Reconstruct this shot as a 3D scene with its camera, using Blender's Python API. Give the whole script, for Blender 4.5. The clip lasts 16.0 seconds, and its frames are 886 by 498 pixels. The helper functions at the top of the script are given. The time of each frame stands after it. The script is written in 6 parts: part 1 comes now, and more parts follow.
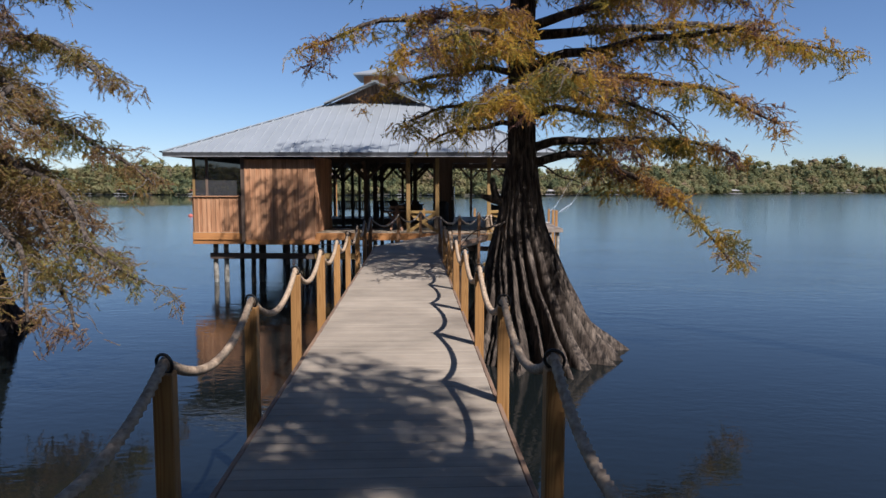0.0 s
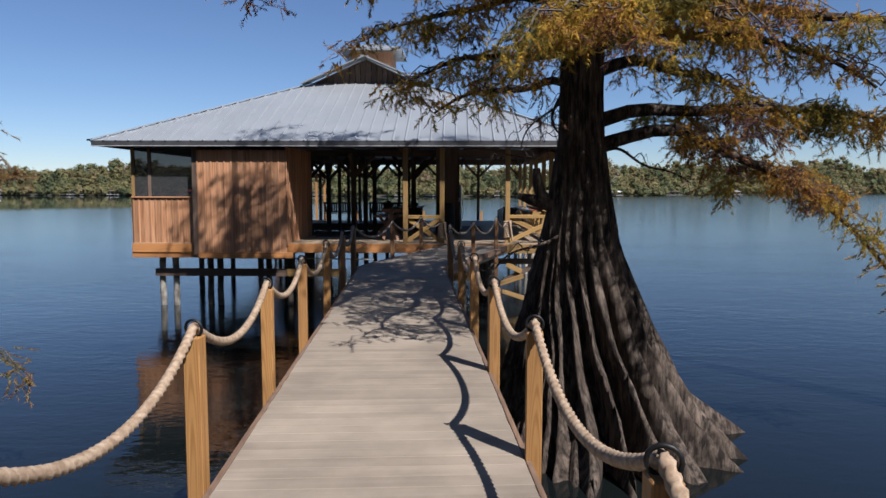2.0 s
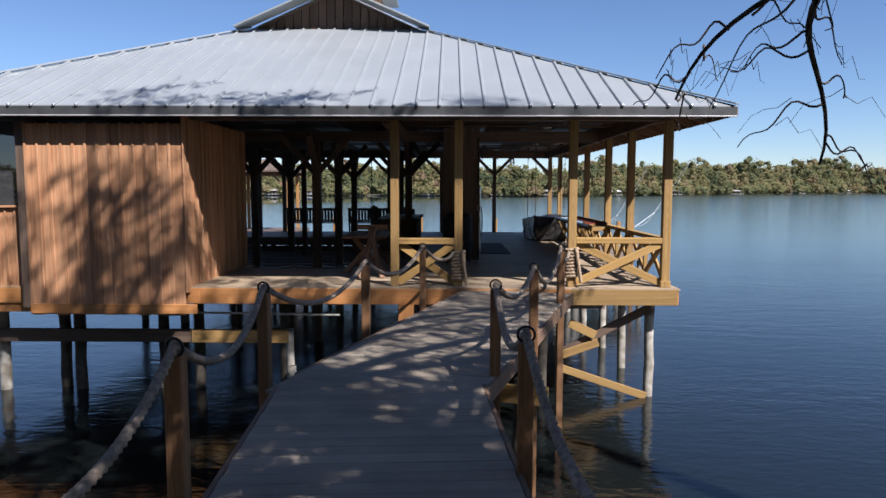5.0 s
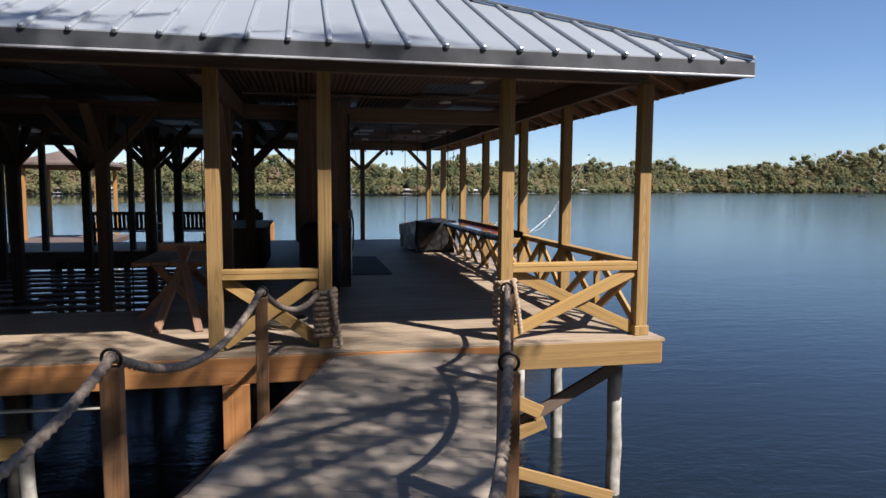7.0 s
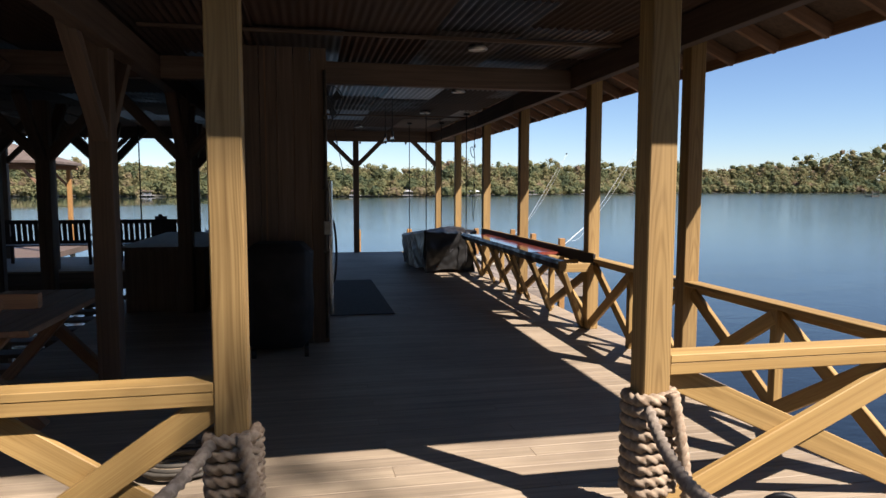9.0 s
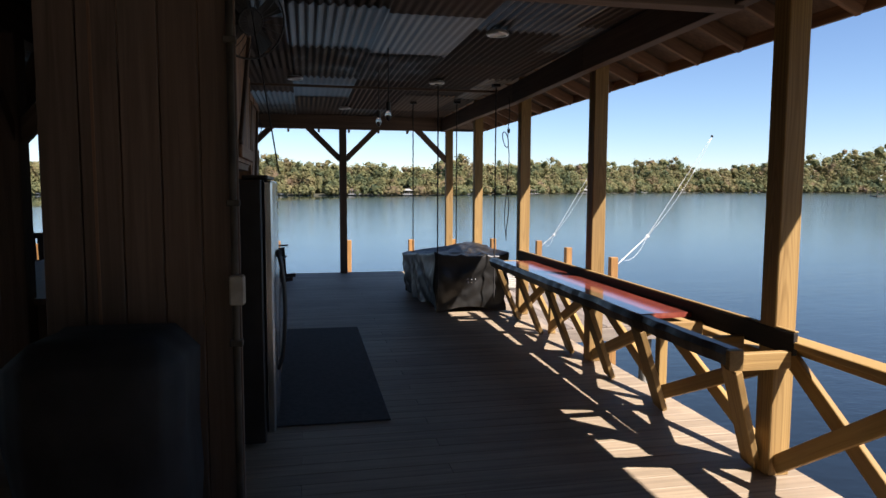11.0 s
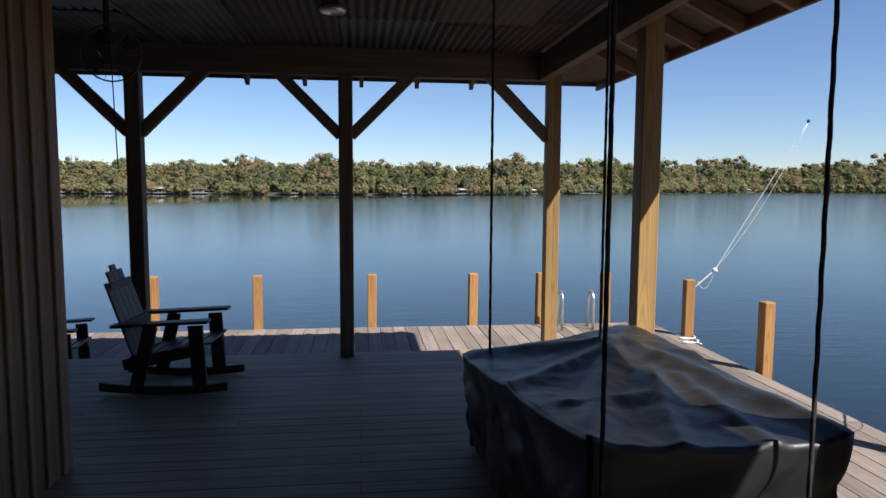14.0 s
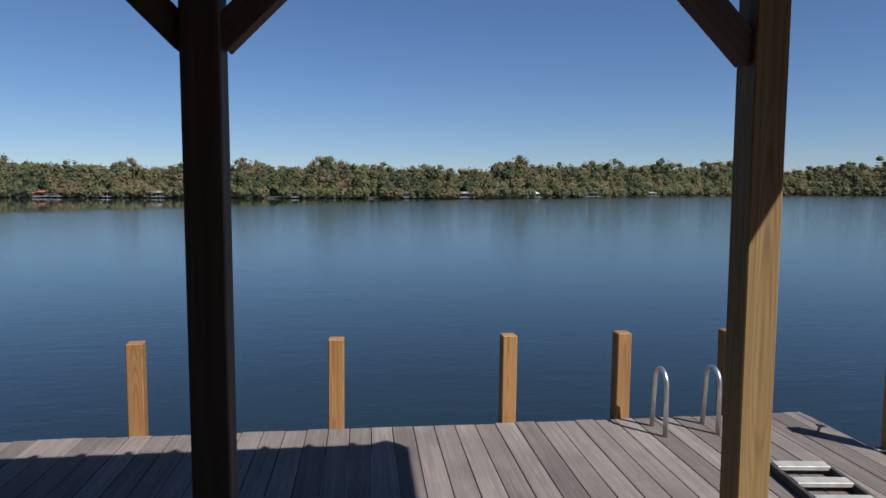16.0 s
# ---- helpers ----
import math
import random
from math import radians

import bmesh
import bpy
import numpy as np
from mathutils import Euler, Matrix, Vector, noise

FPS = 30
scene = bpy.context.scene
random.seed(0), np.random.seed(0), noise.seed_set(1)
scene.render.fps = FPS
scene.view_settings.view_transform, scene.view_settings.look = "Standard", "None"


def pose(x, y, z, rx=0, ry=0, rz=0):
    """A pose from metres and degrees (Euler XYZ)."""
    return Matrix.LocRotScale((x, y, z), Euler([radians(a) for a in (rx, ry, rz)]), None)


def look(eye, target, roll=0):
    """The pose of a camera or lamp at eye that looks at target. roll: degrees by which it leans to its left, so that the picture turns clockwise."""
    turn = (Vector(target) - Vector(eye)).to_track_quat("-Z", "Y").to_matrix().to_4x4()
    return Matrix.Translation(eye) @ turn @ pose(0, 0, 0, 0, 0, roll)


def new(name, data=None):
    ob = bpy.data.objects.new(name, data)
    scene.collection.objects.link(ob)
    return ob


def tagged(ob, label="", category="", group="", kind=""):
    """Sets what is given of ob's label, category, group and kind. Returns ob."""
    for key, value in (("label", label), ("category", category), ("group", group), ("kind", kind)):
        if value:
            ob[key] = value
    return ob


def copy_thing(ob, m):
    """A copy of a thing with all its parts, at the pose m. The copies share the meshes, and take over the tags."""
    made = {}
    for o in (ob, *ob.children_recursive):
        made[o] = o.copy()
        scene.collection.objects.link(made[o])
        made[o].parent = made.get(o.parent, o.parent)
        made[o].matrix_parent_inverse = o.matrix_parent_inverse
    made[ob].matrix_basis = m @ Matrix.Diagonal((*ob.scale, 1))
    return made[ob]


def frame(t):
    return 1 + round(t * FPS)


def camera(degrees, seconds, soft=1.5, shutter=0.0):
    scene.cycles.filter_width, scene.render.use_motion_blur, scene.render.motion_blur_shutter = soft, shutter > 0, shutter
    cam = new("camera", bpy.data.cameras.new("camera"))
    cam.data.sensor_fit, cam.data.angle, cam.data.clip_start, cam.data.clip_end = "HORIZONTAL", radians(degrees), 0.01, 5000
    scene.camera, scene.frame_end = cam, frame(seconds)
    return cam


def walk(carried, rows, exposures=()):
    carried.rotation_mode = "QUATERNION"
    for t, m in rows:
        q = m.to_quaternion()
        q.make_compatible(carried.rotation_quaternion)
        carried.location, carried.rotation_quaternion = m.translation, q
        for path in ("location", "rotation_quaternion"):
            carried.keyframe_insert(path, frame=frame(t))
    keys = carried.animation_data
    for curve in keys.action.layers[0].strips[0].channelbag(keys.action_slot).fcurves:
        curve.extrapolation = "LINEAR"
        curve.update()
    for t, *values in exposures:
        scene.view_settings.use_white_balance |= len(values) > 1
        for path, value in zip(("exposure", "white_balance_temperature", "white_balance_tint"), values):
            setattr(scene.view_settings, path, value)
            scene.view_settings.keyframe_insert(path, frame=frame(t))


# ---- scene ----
cam = camera(66.6, 16.0)
PATH = [
    (0, (-0.41, 0.886, 1.73), (-0.454, 2.877, 1.55), 0.1),
    (0.5, (-0.47, 2.145, 1.696), (-0.513, 4.136, 1.516), 0.0),
    (1, (-0.575, 3.505, 1.677), (-0.618, 5.496, 1.497), 0.1),
    (1.5, (-0.68, 4.897, 1.666), (-0.721, 6.889, 1.488), 0.1),
    (2, (-0.794, 6.306, 1.653), (-0.831, 8.298, 1.476), 0.1),
    (2.5, (-0.923, 7.797, 1.641), (-0.959, 9.789, 1.465), 0.1),
    (3, (-1.064, 9.317, 1.688), (-1.094, 11.309, 1.509), 0.1),
    (5.5, (-1.396, 16.126, 1.733), (-1.409, 18.118, 1.553), 0.2),
    (6, (-1.437, 17.246, 1.731), (-1.079, 19.205, 1.549), 0.3),
    (6.5, (-1.405, 18.361, 1.727), (-1.015, 20.314, 1.545), 0.3),
    (7, (-1.377, 19.455, 1.718), (-0.983, 21.408, 1.536), 0.3),
    (7.5, (-1.271, 20.524, 1.714), (-0.879, 22.477, 1.534), 0.3),
    (8, (-1.111, 21.537, 1.704), (-0.72, 23.491, 1.524), 0.2),
    (8.5, (-0.99, 22.558, 1.701), (-0.597, 24.511, 1.521), 0.3),
    (9, (-0.87, 23.601, 1.684), (-0.478, 25.554, 1.506), 0.1),
    (11.5, (-0.144, 28.558, 1.774), (0.248, 30.511, 1.591), 0.3),
    (12, (0.092, 29.64, 1.788), (0.381, 31.61, 1.605), 0.4),
    (12.5, (0.28, 30.735, 1.777), (0.512, 32.713, 1.593), 0.3),
    (13, (0.357, 31.889, 1.775), (0.592, 33.866, 1.592), 0.2),
    (13.5, (0.414, 32.982, 1.782), (0.647, 34.96, 1.6), 0.2),
    (14, (0.521, 34.129, 1.785), (0.758, 36.106, 1.601), 0.3),
    (14.5, (0.67, 35.288, 1.78), (0.905, 37.266, 1.599), 0.2),
    (15, (0.81, 36.387, 1.771), (1.046, 38.365, 1.593), 0.1),
    (15.5, (0.884, 37.414, 1.764), (1.119, 39.392, 1.59), 0.2),
    (16, (0.929, 38.507, 1.76), (1.16, 40.486, 1.586), 0.2),
]
walk(cam, [(t, look(eye, target, roll)) for t, eye, target, roll in PATH],
     exposures=[(0.0, 0.79, 6000, 16), (0.7, 0.77, 6000, 16), (1.4, 0.66, 6000, 16), (2.2, 0.66, 6000, 16), (3.0, 0.86, 6000, 16), (5.5, 1.07, 6050, 16), (6.5, 1.05, 6100, 16), (7.5, 1.12, 6250, 16), (9.0, 1.27, 6350, 16), (11.5, 1.46, 6450, 16), (12.5, 1.42, 6400, 16), (13.5, 1.17, 6300, 16), (14.5, 0.83, 6050, 15), (15.5, 0.37, 5750, 14), (16.0, 0.32, 5700, 14)])

# ---- world, sun, exposure ----
SUN_AZ, SUN_EL = 138.7, 48.2          # degrees clockwise from +y, and above the horizon
SUN_DIR = Vector((math.sin(radians(SUN_AZ)) * math.cos(radians(SUN_EL)),
                  math.cos(radians(SUN_AZ)) * math.cos(radians(SUN_EL)), math.sin(radians(SUN_EL))))
world = bpy.data.worlds.new("sky")
world.use_nodes = True
scene.world = world
wn = world.node_tree.nodes
sky = wn.new("ShaderNodeTexSky")
sky.sky_type, sky.sun_disc = "NISHITA", False
sky.sun_elevation, sky.sun_rotation = radians(SUN_EL), radians(SUN_AZ)
sky.altitude = 900
sky.air_density, sky.dust_density, sky.ozone_density = 1.0, 0.0, 5.2
world.node_tree.links.new(sky.outputs[0], wn["Background"].inputs[0])
wn["Background"].inputs[1].default_value = 0.058
sun_data = bpy.data.lights.new("sun", "SUN")
sun_data.energy, sun_data.angle, sun_data.color = 5.0, radians(0.53), (1.0, 0.94, 0.85)
sun = new("sun", sun_data)
sun.matrix_world = look(SUN_DIR * 50, (0, 0, 0))

# ---- materials ----
def node_mat(name):
    m = bpy.data.materials.new(name)
    m.use_nodes = True
    return m, m.node_tree.nodes, m.node_tree.links, m.node_tree.nodes["Principled BSDF"]


def grained(name, dark, light, rough=0.7, across=30.0, along=1.6, bump=0.25, spread=0.22, stain=0.35, stain_colour=(0.05, 0.045, 0.04), metal=0.0, stain_scale=1.4, rings=0.0, weather=0.0):
    """Wood whose grain runs along local z; every piece is shifted and toned by its own chance number."""
    m, n, l, b = node_mat(name)
    tc, info = n.new("ShaderNodeTexCoord"), n.new("ShaderNodeObjectInfo")
    off = n.new("ShaderNodeVectorMath"); off.operation = "MULTIPLY_ADD"
    comb = n.new("ShaderNodeCombineXYZ")
    for i, k in enumerate((37.0, 53.0, 71.0)):
        mul = n.new("ShaderNodeMath"); mul.operation = "MULTIPLY"; mul.inputs[1].default_value = k
        l.new(info.outputs["Random"], mul.inputs[0]); l.new(mul.outputs[0], comb.inputs[i])
    off.inputs[1].default_value = (1, 1, 1)
    l.new(tc.outputs["Object"], off.inputs[0]); l.new(comb.outputs[0], off.inputs[2])
    mp = n.new("ShaderNodeMapping"); mp.inputs["Scale"].default_value = (across, across, along)
    l.new(off.outputs[0], mp.inputs[0])
    grain = n.new("ShaderNodeTexNoise"); grain.inputs["Scale"].default_value = 1.0
    grain.inputs["Detail"].default_value = 6; grain.inputs["Roughness"].default_value = 0.62; grain.inputs["Distortion"].default_value = 0.6
    l.new(mp.outputs[0], grain.inputs["Vector"])
    ramp = n.new("ShaderNodeValToRGB")
    ramp.color_ramp.elements[0].position, ramp.color_ramp.elements[1].position = 0.3, 0.7
    ramp.color_ramp.elements[0].color, ramp.color_ramp.elements[1].color = (*dark, 1), (*light, 1)
    fac = grain.outputs["Fac"]
    if rings:
        # flat-sawn figure: rings round a pith that runs aslant to the timber, so that faces show drawn-out arches
        local = n.new("ShaderNodeSeparateXYZ"); l.new(tc.outputs["Object"], local.inputs[0])
        wander = n.new("ShaderNodeMapping"); wander.inputs["Scale"].default_value = (5.0, 5.0, 0.9)
        l.new(off.outputs[0], wander.inputs[0])
        field = n.new("ShaderNodeTexNoise"); field.inputs["Scale"].default_value = 1.0
        field.inputs["Detail"].default_value = 1.5; field.inputs["Roughness"].default_value = 0.4
        l.new(wander.outputs[0], field.inputs["Vector"])
        across_x = n.new("ShaderNodeMath"); across_x.operation = "MULTIPLY_ADD"; across_x.inputs[1].default_value = 0.05
        l.new(info.outputs["Random"], across_x.inputs[0])
        shift = n.new("ShaderNodeMath"); shift.operation = "SUBTRACT"; shift.inputs[1].default_value = 0.025
        l.new(local.outputs[0], shift.inputs[0]); l.new(shift.outputs[0], across_x.inputs[2])
        flat = n.new("ShaderNodeCombineXYZ")
        l.new(across_x.outputs[0], flat.inputs[0]); l.new(local.outputs[1], flat.inputs[1])
        ring_r = n.new("ShaderNodeVectorMath"); ring_r.operation = "LENGTH"; l.new(flat.outputs[0], ring_r.inputs[0])
        lean = n.new("ShaderNodeMath"); lean.operation = "MULTIPLY_ADD"; lean.inputs[1].default_value = 0.014
        l.new(local.outputs[2], lean.inputs[0]); l.new(ring_r.outputs["Value"], lean.inputs[2])
        warp = n.new("ShaderNodeMath"); warp.operation = "MULTIPLY_ADD"; warp.inputs[1].default_value = 0.075
        l.new(field.outputs["Fac"], warp.inputs[0]); l.new(lean.outputs[0], warp.inputs[2])
        steep = n.new("ShaderNodeMath"); steep.operation = "MULTIPLY"; steep.inputs[1].default_value = 760.0
        l.new(warp.outputs[0], steep.inputs[0])
        swing = n.new("ShaderNodeMath"); swing.operation = "SINE"; l.new(steep.outputs[0], swing.inputs[0])
        wave = n.new("ShaderNodeMapRange"); wave.inputs["From Min"].default_value, wave.inputs["From Max"].default_value = -1.0, 0.3
        wave.inputs["To Min"].default_value, wave.inputs["To Max"].default_value = 0.2, 0.68
        l.new(swing.outputs[0], wave.inputs["Value"])
        mixf = n.new("ShaderNodeMix"); mixf.inputs[0].default_value = rings
        l.new(grain.outputs["Fac"], mixf.inputs[2]); l.new(wave.outputs[0], mixf.inputs[3])
        fac = mixf.outputs[0]
    l.new(fac, ramp.inputs[0])
    big = n.new("ShaderNodeTexNoise"); big.inputs["Scale"].default_value = stain_scale; big.inputs["Detail"].default_value = 4
    l.new(off.outputs[0], big.inputs["Vector"])
    bramp = n.new("ShaderNodeValToRGB")
    bramp.color_ramp.elements[0].position, bramp.color_ramp.elements[1].position = 0.45, 0.75
    bramp.color_ramp.elements[0].color, bramp.color_ramp.elements[1].color = (0, 0, 0, 1), (stain, stain, stain, 1)
    l.new(big.outputs["Fac"], bramp.inputs[0])
    mix = n.new("ShaderNodeMix"); mix.data_type = "RGBA"
    l.new(bramp.outputs[0], mix.inputs[0]); l.new(ramp.outputs[0], mix.inputs[6]); mix.inputs[7].default_value = (*stain_colour, 1)
    tone = n.new("ShaderNodeMapRange"); tone.inputs["To Min"].default_value, tone.inputs["To Max"].default_value = 1 - spread, 1 + spread
    l.new(info.outputs["Random"], tone.inputs["Value"])
    hsv = n.new("ShaderNodeHueSaturation")
    l.new(tone.outputs[0], hsv.inputs["Value"]); l.new(mix.outputs[2], hsv.inputs["Color"])
    out = hsv.outputs[0]
    if weather:
        # broad worn and dirty patches that run on from board to board
        place = n.new("ShaderNodeNewGeometry")
        broad = n.new("ShaderNodeTexNoise"); broad.inputs["Scale"].default_value = 0.9; broad.inputs["Detail"].default_value = 7; broad.inputs["Roughness"].default_value = 0.65
        l.new(place.outputs["Position"], broad.inputs["Vector"])
        worn = n.new("ShaderNodeMapRange"); worn.inputs["From Min"].default_value, worn.inputs["From Max"].default_value = 0.3, 0.7
        worn.inputs["To Min"].default_value, worn.inputs["To Max"].default_value = 1 - weather, 1 + weather
        l.new(broad.outputs["Fac"], worn.inputs["Value"])
        faded = n.new("ShaderNodeHueSaturation")
        l.new(worn.outputs[0], faded.inputs["Value"]); l.new(out, faded.inputs["Color"])
        out = faded.outputs[0]
    l.new(out, b.inputs["Base Color"])
    b.inputs["Roughness"].default_value, b.inputs["Metallic"].default_value = rough, metal
    b.inputs["Specular IOR Level"].default_value = 0.3
    bp = n.new("ShaderNodeBump"); bp.inputs["Strength"].default_value = bump; bp.inputs["Distance"].default_value = 0.004
    l.new(grain.outputs["Fac"], bp.inputs["Height"]); l.new(bp.outputs[0], b.inputs["Normal"])
    return m


def plain(name, c1, c2, rough=0.6, metal=0.0, scale=8.0, bump=0.1, distance=0.005, island=0.0, spec=0.5, per_object=0.0, detail=5):
    """Mottled surface: two colours by noise, fine relief."""
    m, n, l, b = node_mat(name)
    tc = n.new("ShaderNodeTexCoord")
    nz = n.new("ShaderNodeTexNoise"); nz.inputs["Scale"].default_value = scale; nz.inputs["Detail"].default_value = detail
    l.new(tc.outputs["Object"], nz.inputs["Vector"])
    ramp = n.new("ShaderNodeValToRGB")
    ramp.color_ramp.elements[0].position, ramp.color_ramp.elements[1].position = 0.35, 0.68
    ramp.color_ramp.elements[0].color, ramp.color_ramp.elements[1].color = (*c1, 1), (*c2, 1)
    l.new(nz.outputs["Fac"], ramp.inputs[0])
    out = ramp.outputs[0]
    if island or per_object:
        hsv = n.new("ShaderNodeHueSaturation")
        tone = n.new("ShaderNodeMapRange")
        amount = island or per_object
        tone.inputs["To Min"].default_value, tone.inputs["To Max"].default_value = 1 - amount, 1 + amount
        if island:
            geo = n.new("ShaderNodeNewGeometry"); l.new(geo.outputs["Random Per Island"], tone.inputs["Value"])
        else:
            oi = n.new("ShaderNodeObjectInfo"); l.new(oi.outputs["Random"], tone.inputs["Value"])
        l.new(tone.outputs[0], hsv.inputs["Value"]); l.new(out, hsv.inputs["Color"])
        out = hsv.outputs[0]
    l.new(out, b.inputs["Base Color"])
    b.inputs["Roughness"].default_value, b.inputs["Metallic"].default_value = rough, metal
    b.inputs["Specular IOR Level"].default_value = spec
    bp = n.new("ShaderNodeBump"); bp.inputs["Strength"].default_value = bump; bp.inputs["Distance"].default_value = distance
    l.new(nz.outputs["Fac"], bp.inputs["Height"]); l.new(bp.outputs[0], b.inputs["Normal"])
    return m


def leaf_mat(name, stops, trans=0.45, scale=0.55, single=0.55):
    """Leaves: one colour a leaf cluster out of a ramp, with light shining through."""
    m, n, l, b = node_mat(name)
    geo = n.new("ShaderNodeNewGeometry"); tc = n.new("ShaderNodeTexCoord")
    nz = n.new("ShaderNodeTexNoise"); nz.inputs["Scale"].default_value = scale; nz.inputs["Detail"].default_value = 3
    l.new(tc.outputs["Object"], nz.inputs["Vector"])
    add = n.new("ShaderNodeMath"); add.operation = "MULTIPLY_ADD"; add.inputs[1].default_value = single
    l.new(geo.outputs["Random Per Island"], add.inputs[0])
    sub = n.new("ShaderNodeMath"); sub.operation = "MULTIPLY_ADD"; sub.inputs[1].default_value = 2.0; sub.inputs[2].default_value = -0.78
    l.new(nz.outputs["Fac"], sub.inputs[0]); l.new(sub.outputs[0], add.inputs[2])
    ramp = n.new("ShaderNodeValToRGB")
    while len(ramp.color_ramp.elements) < len(stops):
        ramp.color_ramp.elements.new(0.5)
    for e, (p, c) in zip(ramp.color_ramp.elements, stops):
        e.position, e.color = p, (*c, 1)
    l.new(add.outputs[0], ramp.inputs[0])
    l.new(ramp.outputs[0], b.inputs["Base Color"])
    b.inputs["Roughness"].default_value = 0.75; b.inputs["Specular IOR Level"].default_value = 0.15
    tr = n.new("ShaderNodeBsdfTranslucent"); l.new(ramp.outputs[0], tr.inputs[0])
    mx = n.new("ShaderNodeMixShader"); mx.inputs[0].default_value = trans
    l.new(b.outputs[0], mx.inputs[1]); l.new(tr.outputs[0], mx.inputs[2])
    l.new(mx.outputs[0], n["Material Output"].inputs[0])
    return m


def water_mat():
    m, n, l, b = node_mat("lake_water")
    b.inputs["Roughness"].default_value = 0.03; b.inputs["IOR"].default_value = 1.45
    tc = n.new("ShaderNodeTexCoord")
    hs = []
    for sx, sy, amp, det in ((1.1, 2.6, 0.55, 3), (4.5, 8.0, 0.34, 3), (0.12, 0.3, 1.0, 2)):
        mp = n.new("ShaderNodeMapping"); mp.inputs["Scale"].default_value = (sx, sy, 1); mp.inputs["Rotation"].default_value = (0, 0, 0.35)
        l.new(tc.outputs["Object"], mp.inputs[0])
        nz = n.new("ShaderNodeTexNoise"); nz.inputs["Scale"].default_value = 1; nz.inputs["Detail"].default_value = det; nz.inputs["Distortion"].default_value = 0.4
        l.new(mp.outputs[0], nz.inputs["Vector"])
        mu = n.new("ShaderNodeMath"); mu.operation = "MULTIPLY"; mu.inputs[1].default_value = amp
        l.new(nz.outputs["Fac"], mu.inputs[0]); hs.append(mu)
    a = n.new("ShaderNodeMath"); l.new(hs[0].outputs[0], a.inputs[0]); l.new(hs[1].outputs[0], a.inputs[1])
    # calm and ruffled patches
    mod = n.new("ShaderNodeMath"); mod.operation = "MULTIPLY"
    l.new(a.outputs[0], mod.inputs[0]); l.new(hs[2].outputs[0], mod.inputs[1])
    # the lee under the far bank lies calm, the open water is ruffled
    sep = n.new("ShaderNodeSeparateXYZ"); l.new(tc.outputs["Object"], sep.inputs[0])
    wob = n.new("ShaderNodeMath"); wob.operation = "MULTIPLY_ADD"; wob.inputs[1].default_value = 40.0
    l.new(hs[2].outputs[0], wob.inputs[0]); l.new(sep.outputs[1], wob.inputs[2])
    slant = n.new("ShaderNodeMath"); slant.operation = "MULTIPLY_ADD"; slant.inputs[1].default_value = -1.6
    l.new(sep.outputs[0], slant.inputs[0]); l.new(wob.outputs[0], slant.inputs[2])
    lee = n.new("ShaderNodeMapRange"); lee.inputs["From Min"].default_value, lee.inputs["From Max"].default_value = 235, 285
    lee.inputs["To Min"].default_value, lee.inputs["To Max"].default_value = 0.14, 0.025
    l.new(slant.outputs[0], lee.inputs["Value"])
    # base colour runs from dark brown at y 34 to lighter green at y 75
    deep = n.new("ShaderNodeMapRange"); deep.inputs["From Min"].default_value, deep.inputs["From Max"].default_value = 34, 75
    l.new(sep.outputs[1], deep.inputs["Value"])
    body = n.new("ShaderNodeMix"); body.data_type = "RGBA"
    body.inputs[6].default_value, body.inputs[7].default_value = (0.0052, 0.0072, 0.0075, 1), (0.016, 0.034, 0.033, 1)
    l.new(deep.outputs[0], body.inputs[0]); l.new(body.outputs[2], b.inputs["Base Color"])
    near = n.new("ShaderNodeMapRange"); near.inputs["From Min"].default_value, near.inputs["From Max"].default_value = 20, 90
    near.inputs["To Min"].default_value, near.inputs["To Max"].default_value = 0.03, 1.0
    l.new(sep.outputs[1], near.inputs["Value"])
    least = n.new("ShaderNodeMath"); least.operation = "MINIMUM"
    l.new(lee.outputs[0], least.inputs[0]); l.new(near.outputs[0], least.inputs[1])
    l.new(least.outputs[0], b.inputs["Roughness"])
    # small wavelets run round the piles of the house
    lively = n.new("ShaderNodeMapRange"); lively.inputs["From Min"].default_value, lively.inputs["From Max"].default_value = 16, 26
    lively.inputs["To Min"].default_value, lively.inputs["To Max"].default_value = 1.0, 2.2
    l.new(sep.outputs[1], lively.inputs["Value"])
    calm = n.new("ShaderNodeMapRange"); calm.inputs["From Min"].default_value, calm.inputs["From Max"].default_value = 40, 60
    calm.inputs["To Min"].default_value, calm.inputs["To Max"].default_value = 2.2, 1.0
    l.new(sep.outputs[1], calm.inputs["Value"])
    stir = n.new("ShaderNodeMath"); stir.operation = "MINIMUM"
    l.new(lively.outputs[0], stir.inputs[0]); l.new(calm.outputs[0], stir.inputs[1])
    tall = n.new("ShaderNodeMath"); tall.operation = "MULTIPLY"
    l.new(mod.outputs[0], tall.inputs[0]); l.new(stir.outputs[0], tall.inputs[1])
    flat = n.new("ShaderNodeMapRange"); flat.inputs["From Min"].default_value, flat.inputs["From Max"].default_value = 235, 285
    flat.inputs["To Min"].default_value, flat.inputs["To Max"].default_value = 1.0, 0.2
    l.new(slant.outputs[0], flat.inputs["Value"])
    still = n.new("ShaderNodeMath"); still.operation = "MULTIPLY"
    l.new(tall.outputs[0], still.inputs[0]); l.new(flat.outputs[0], still.inputs[1])
    bp = n.new("ShaderNodeBump"); bp.inputs["Strength"].default_value = 0.5; bp.inputs["Distance"].default_value = 0.03
    l.new(still.outputs[0], bp.inputs["Height"]); l.new(bp.outputs[0], b.inputs["Normal"])
    return m


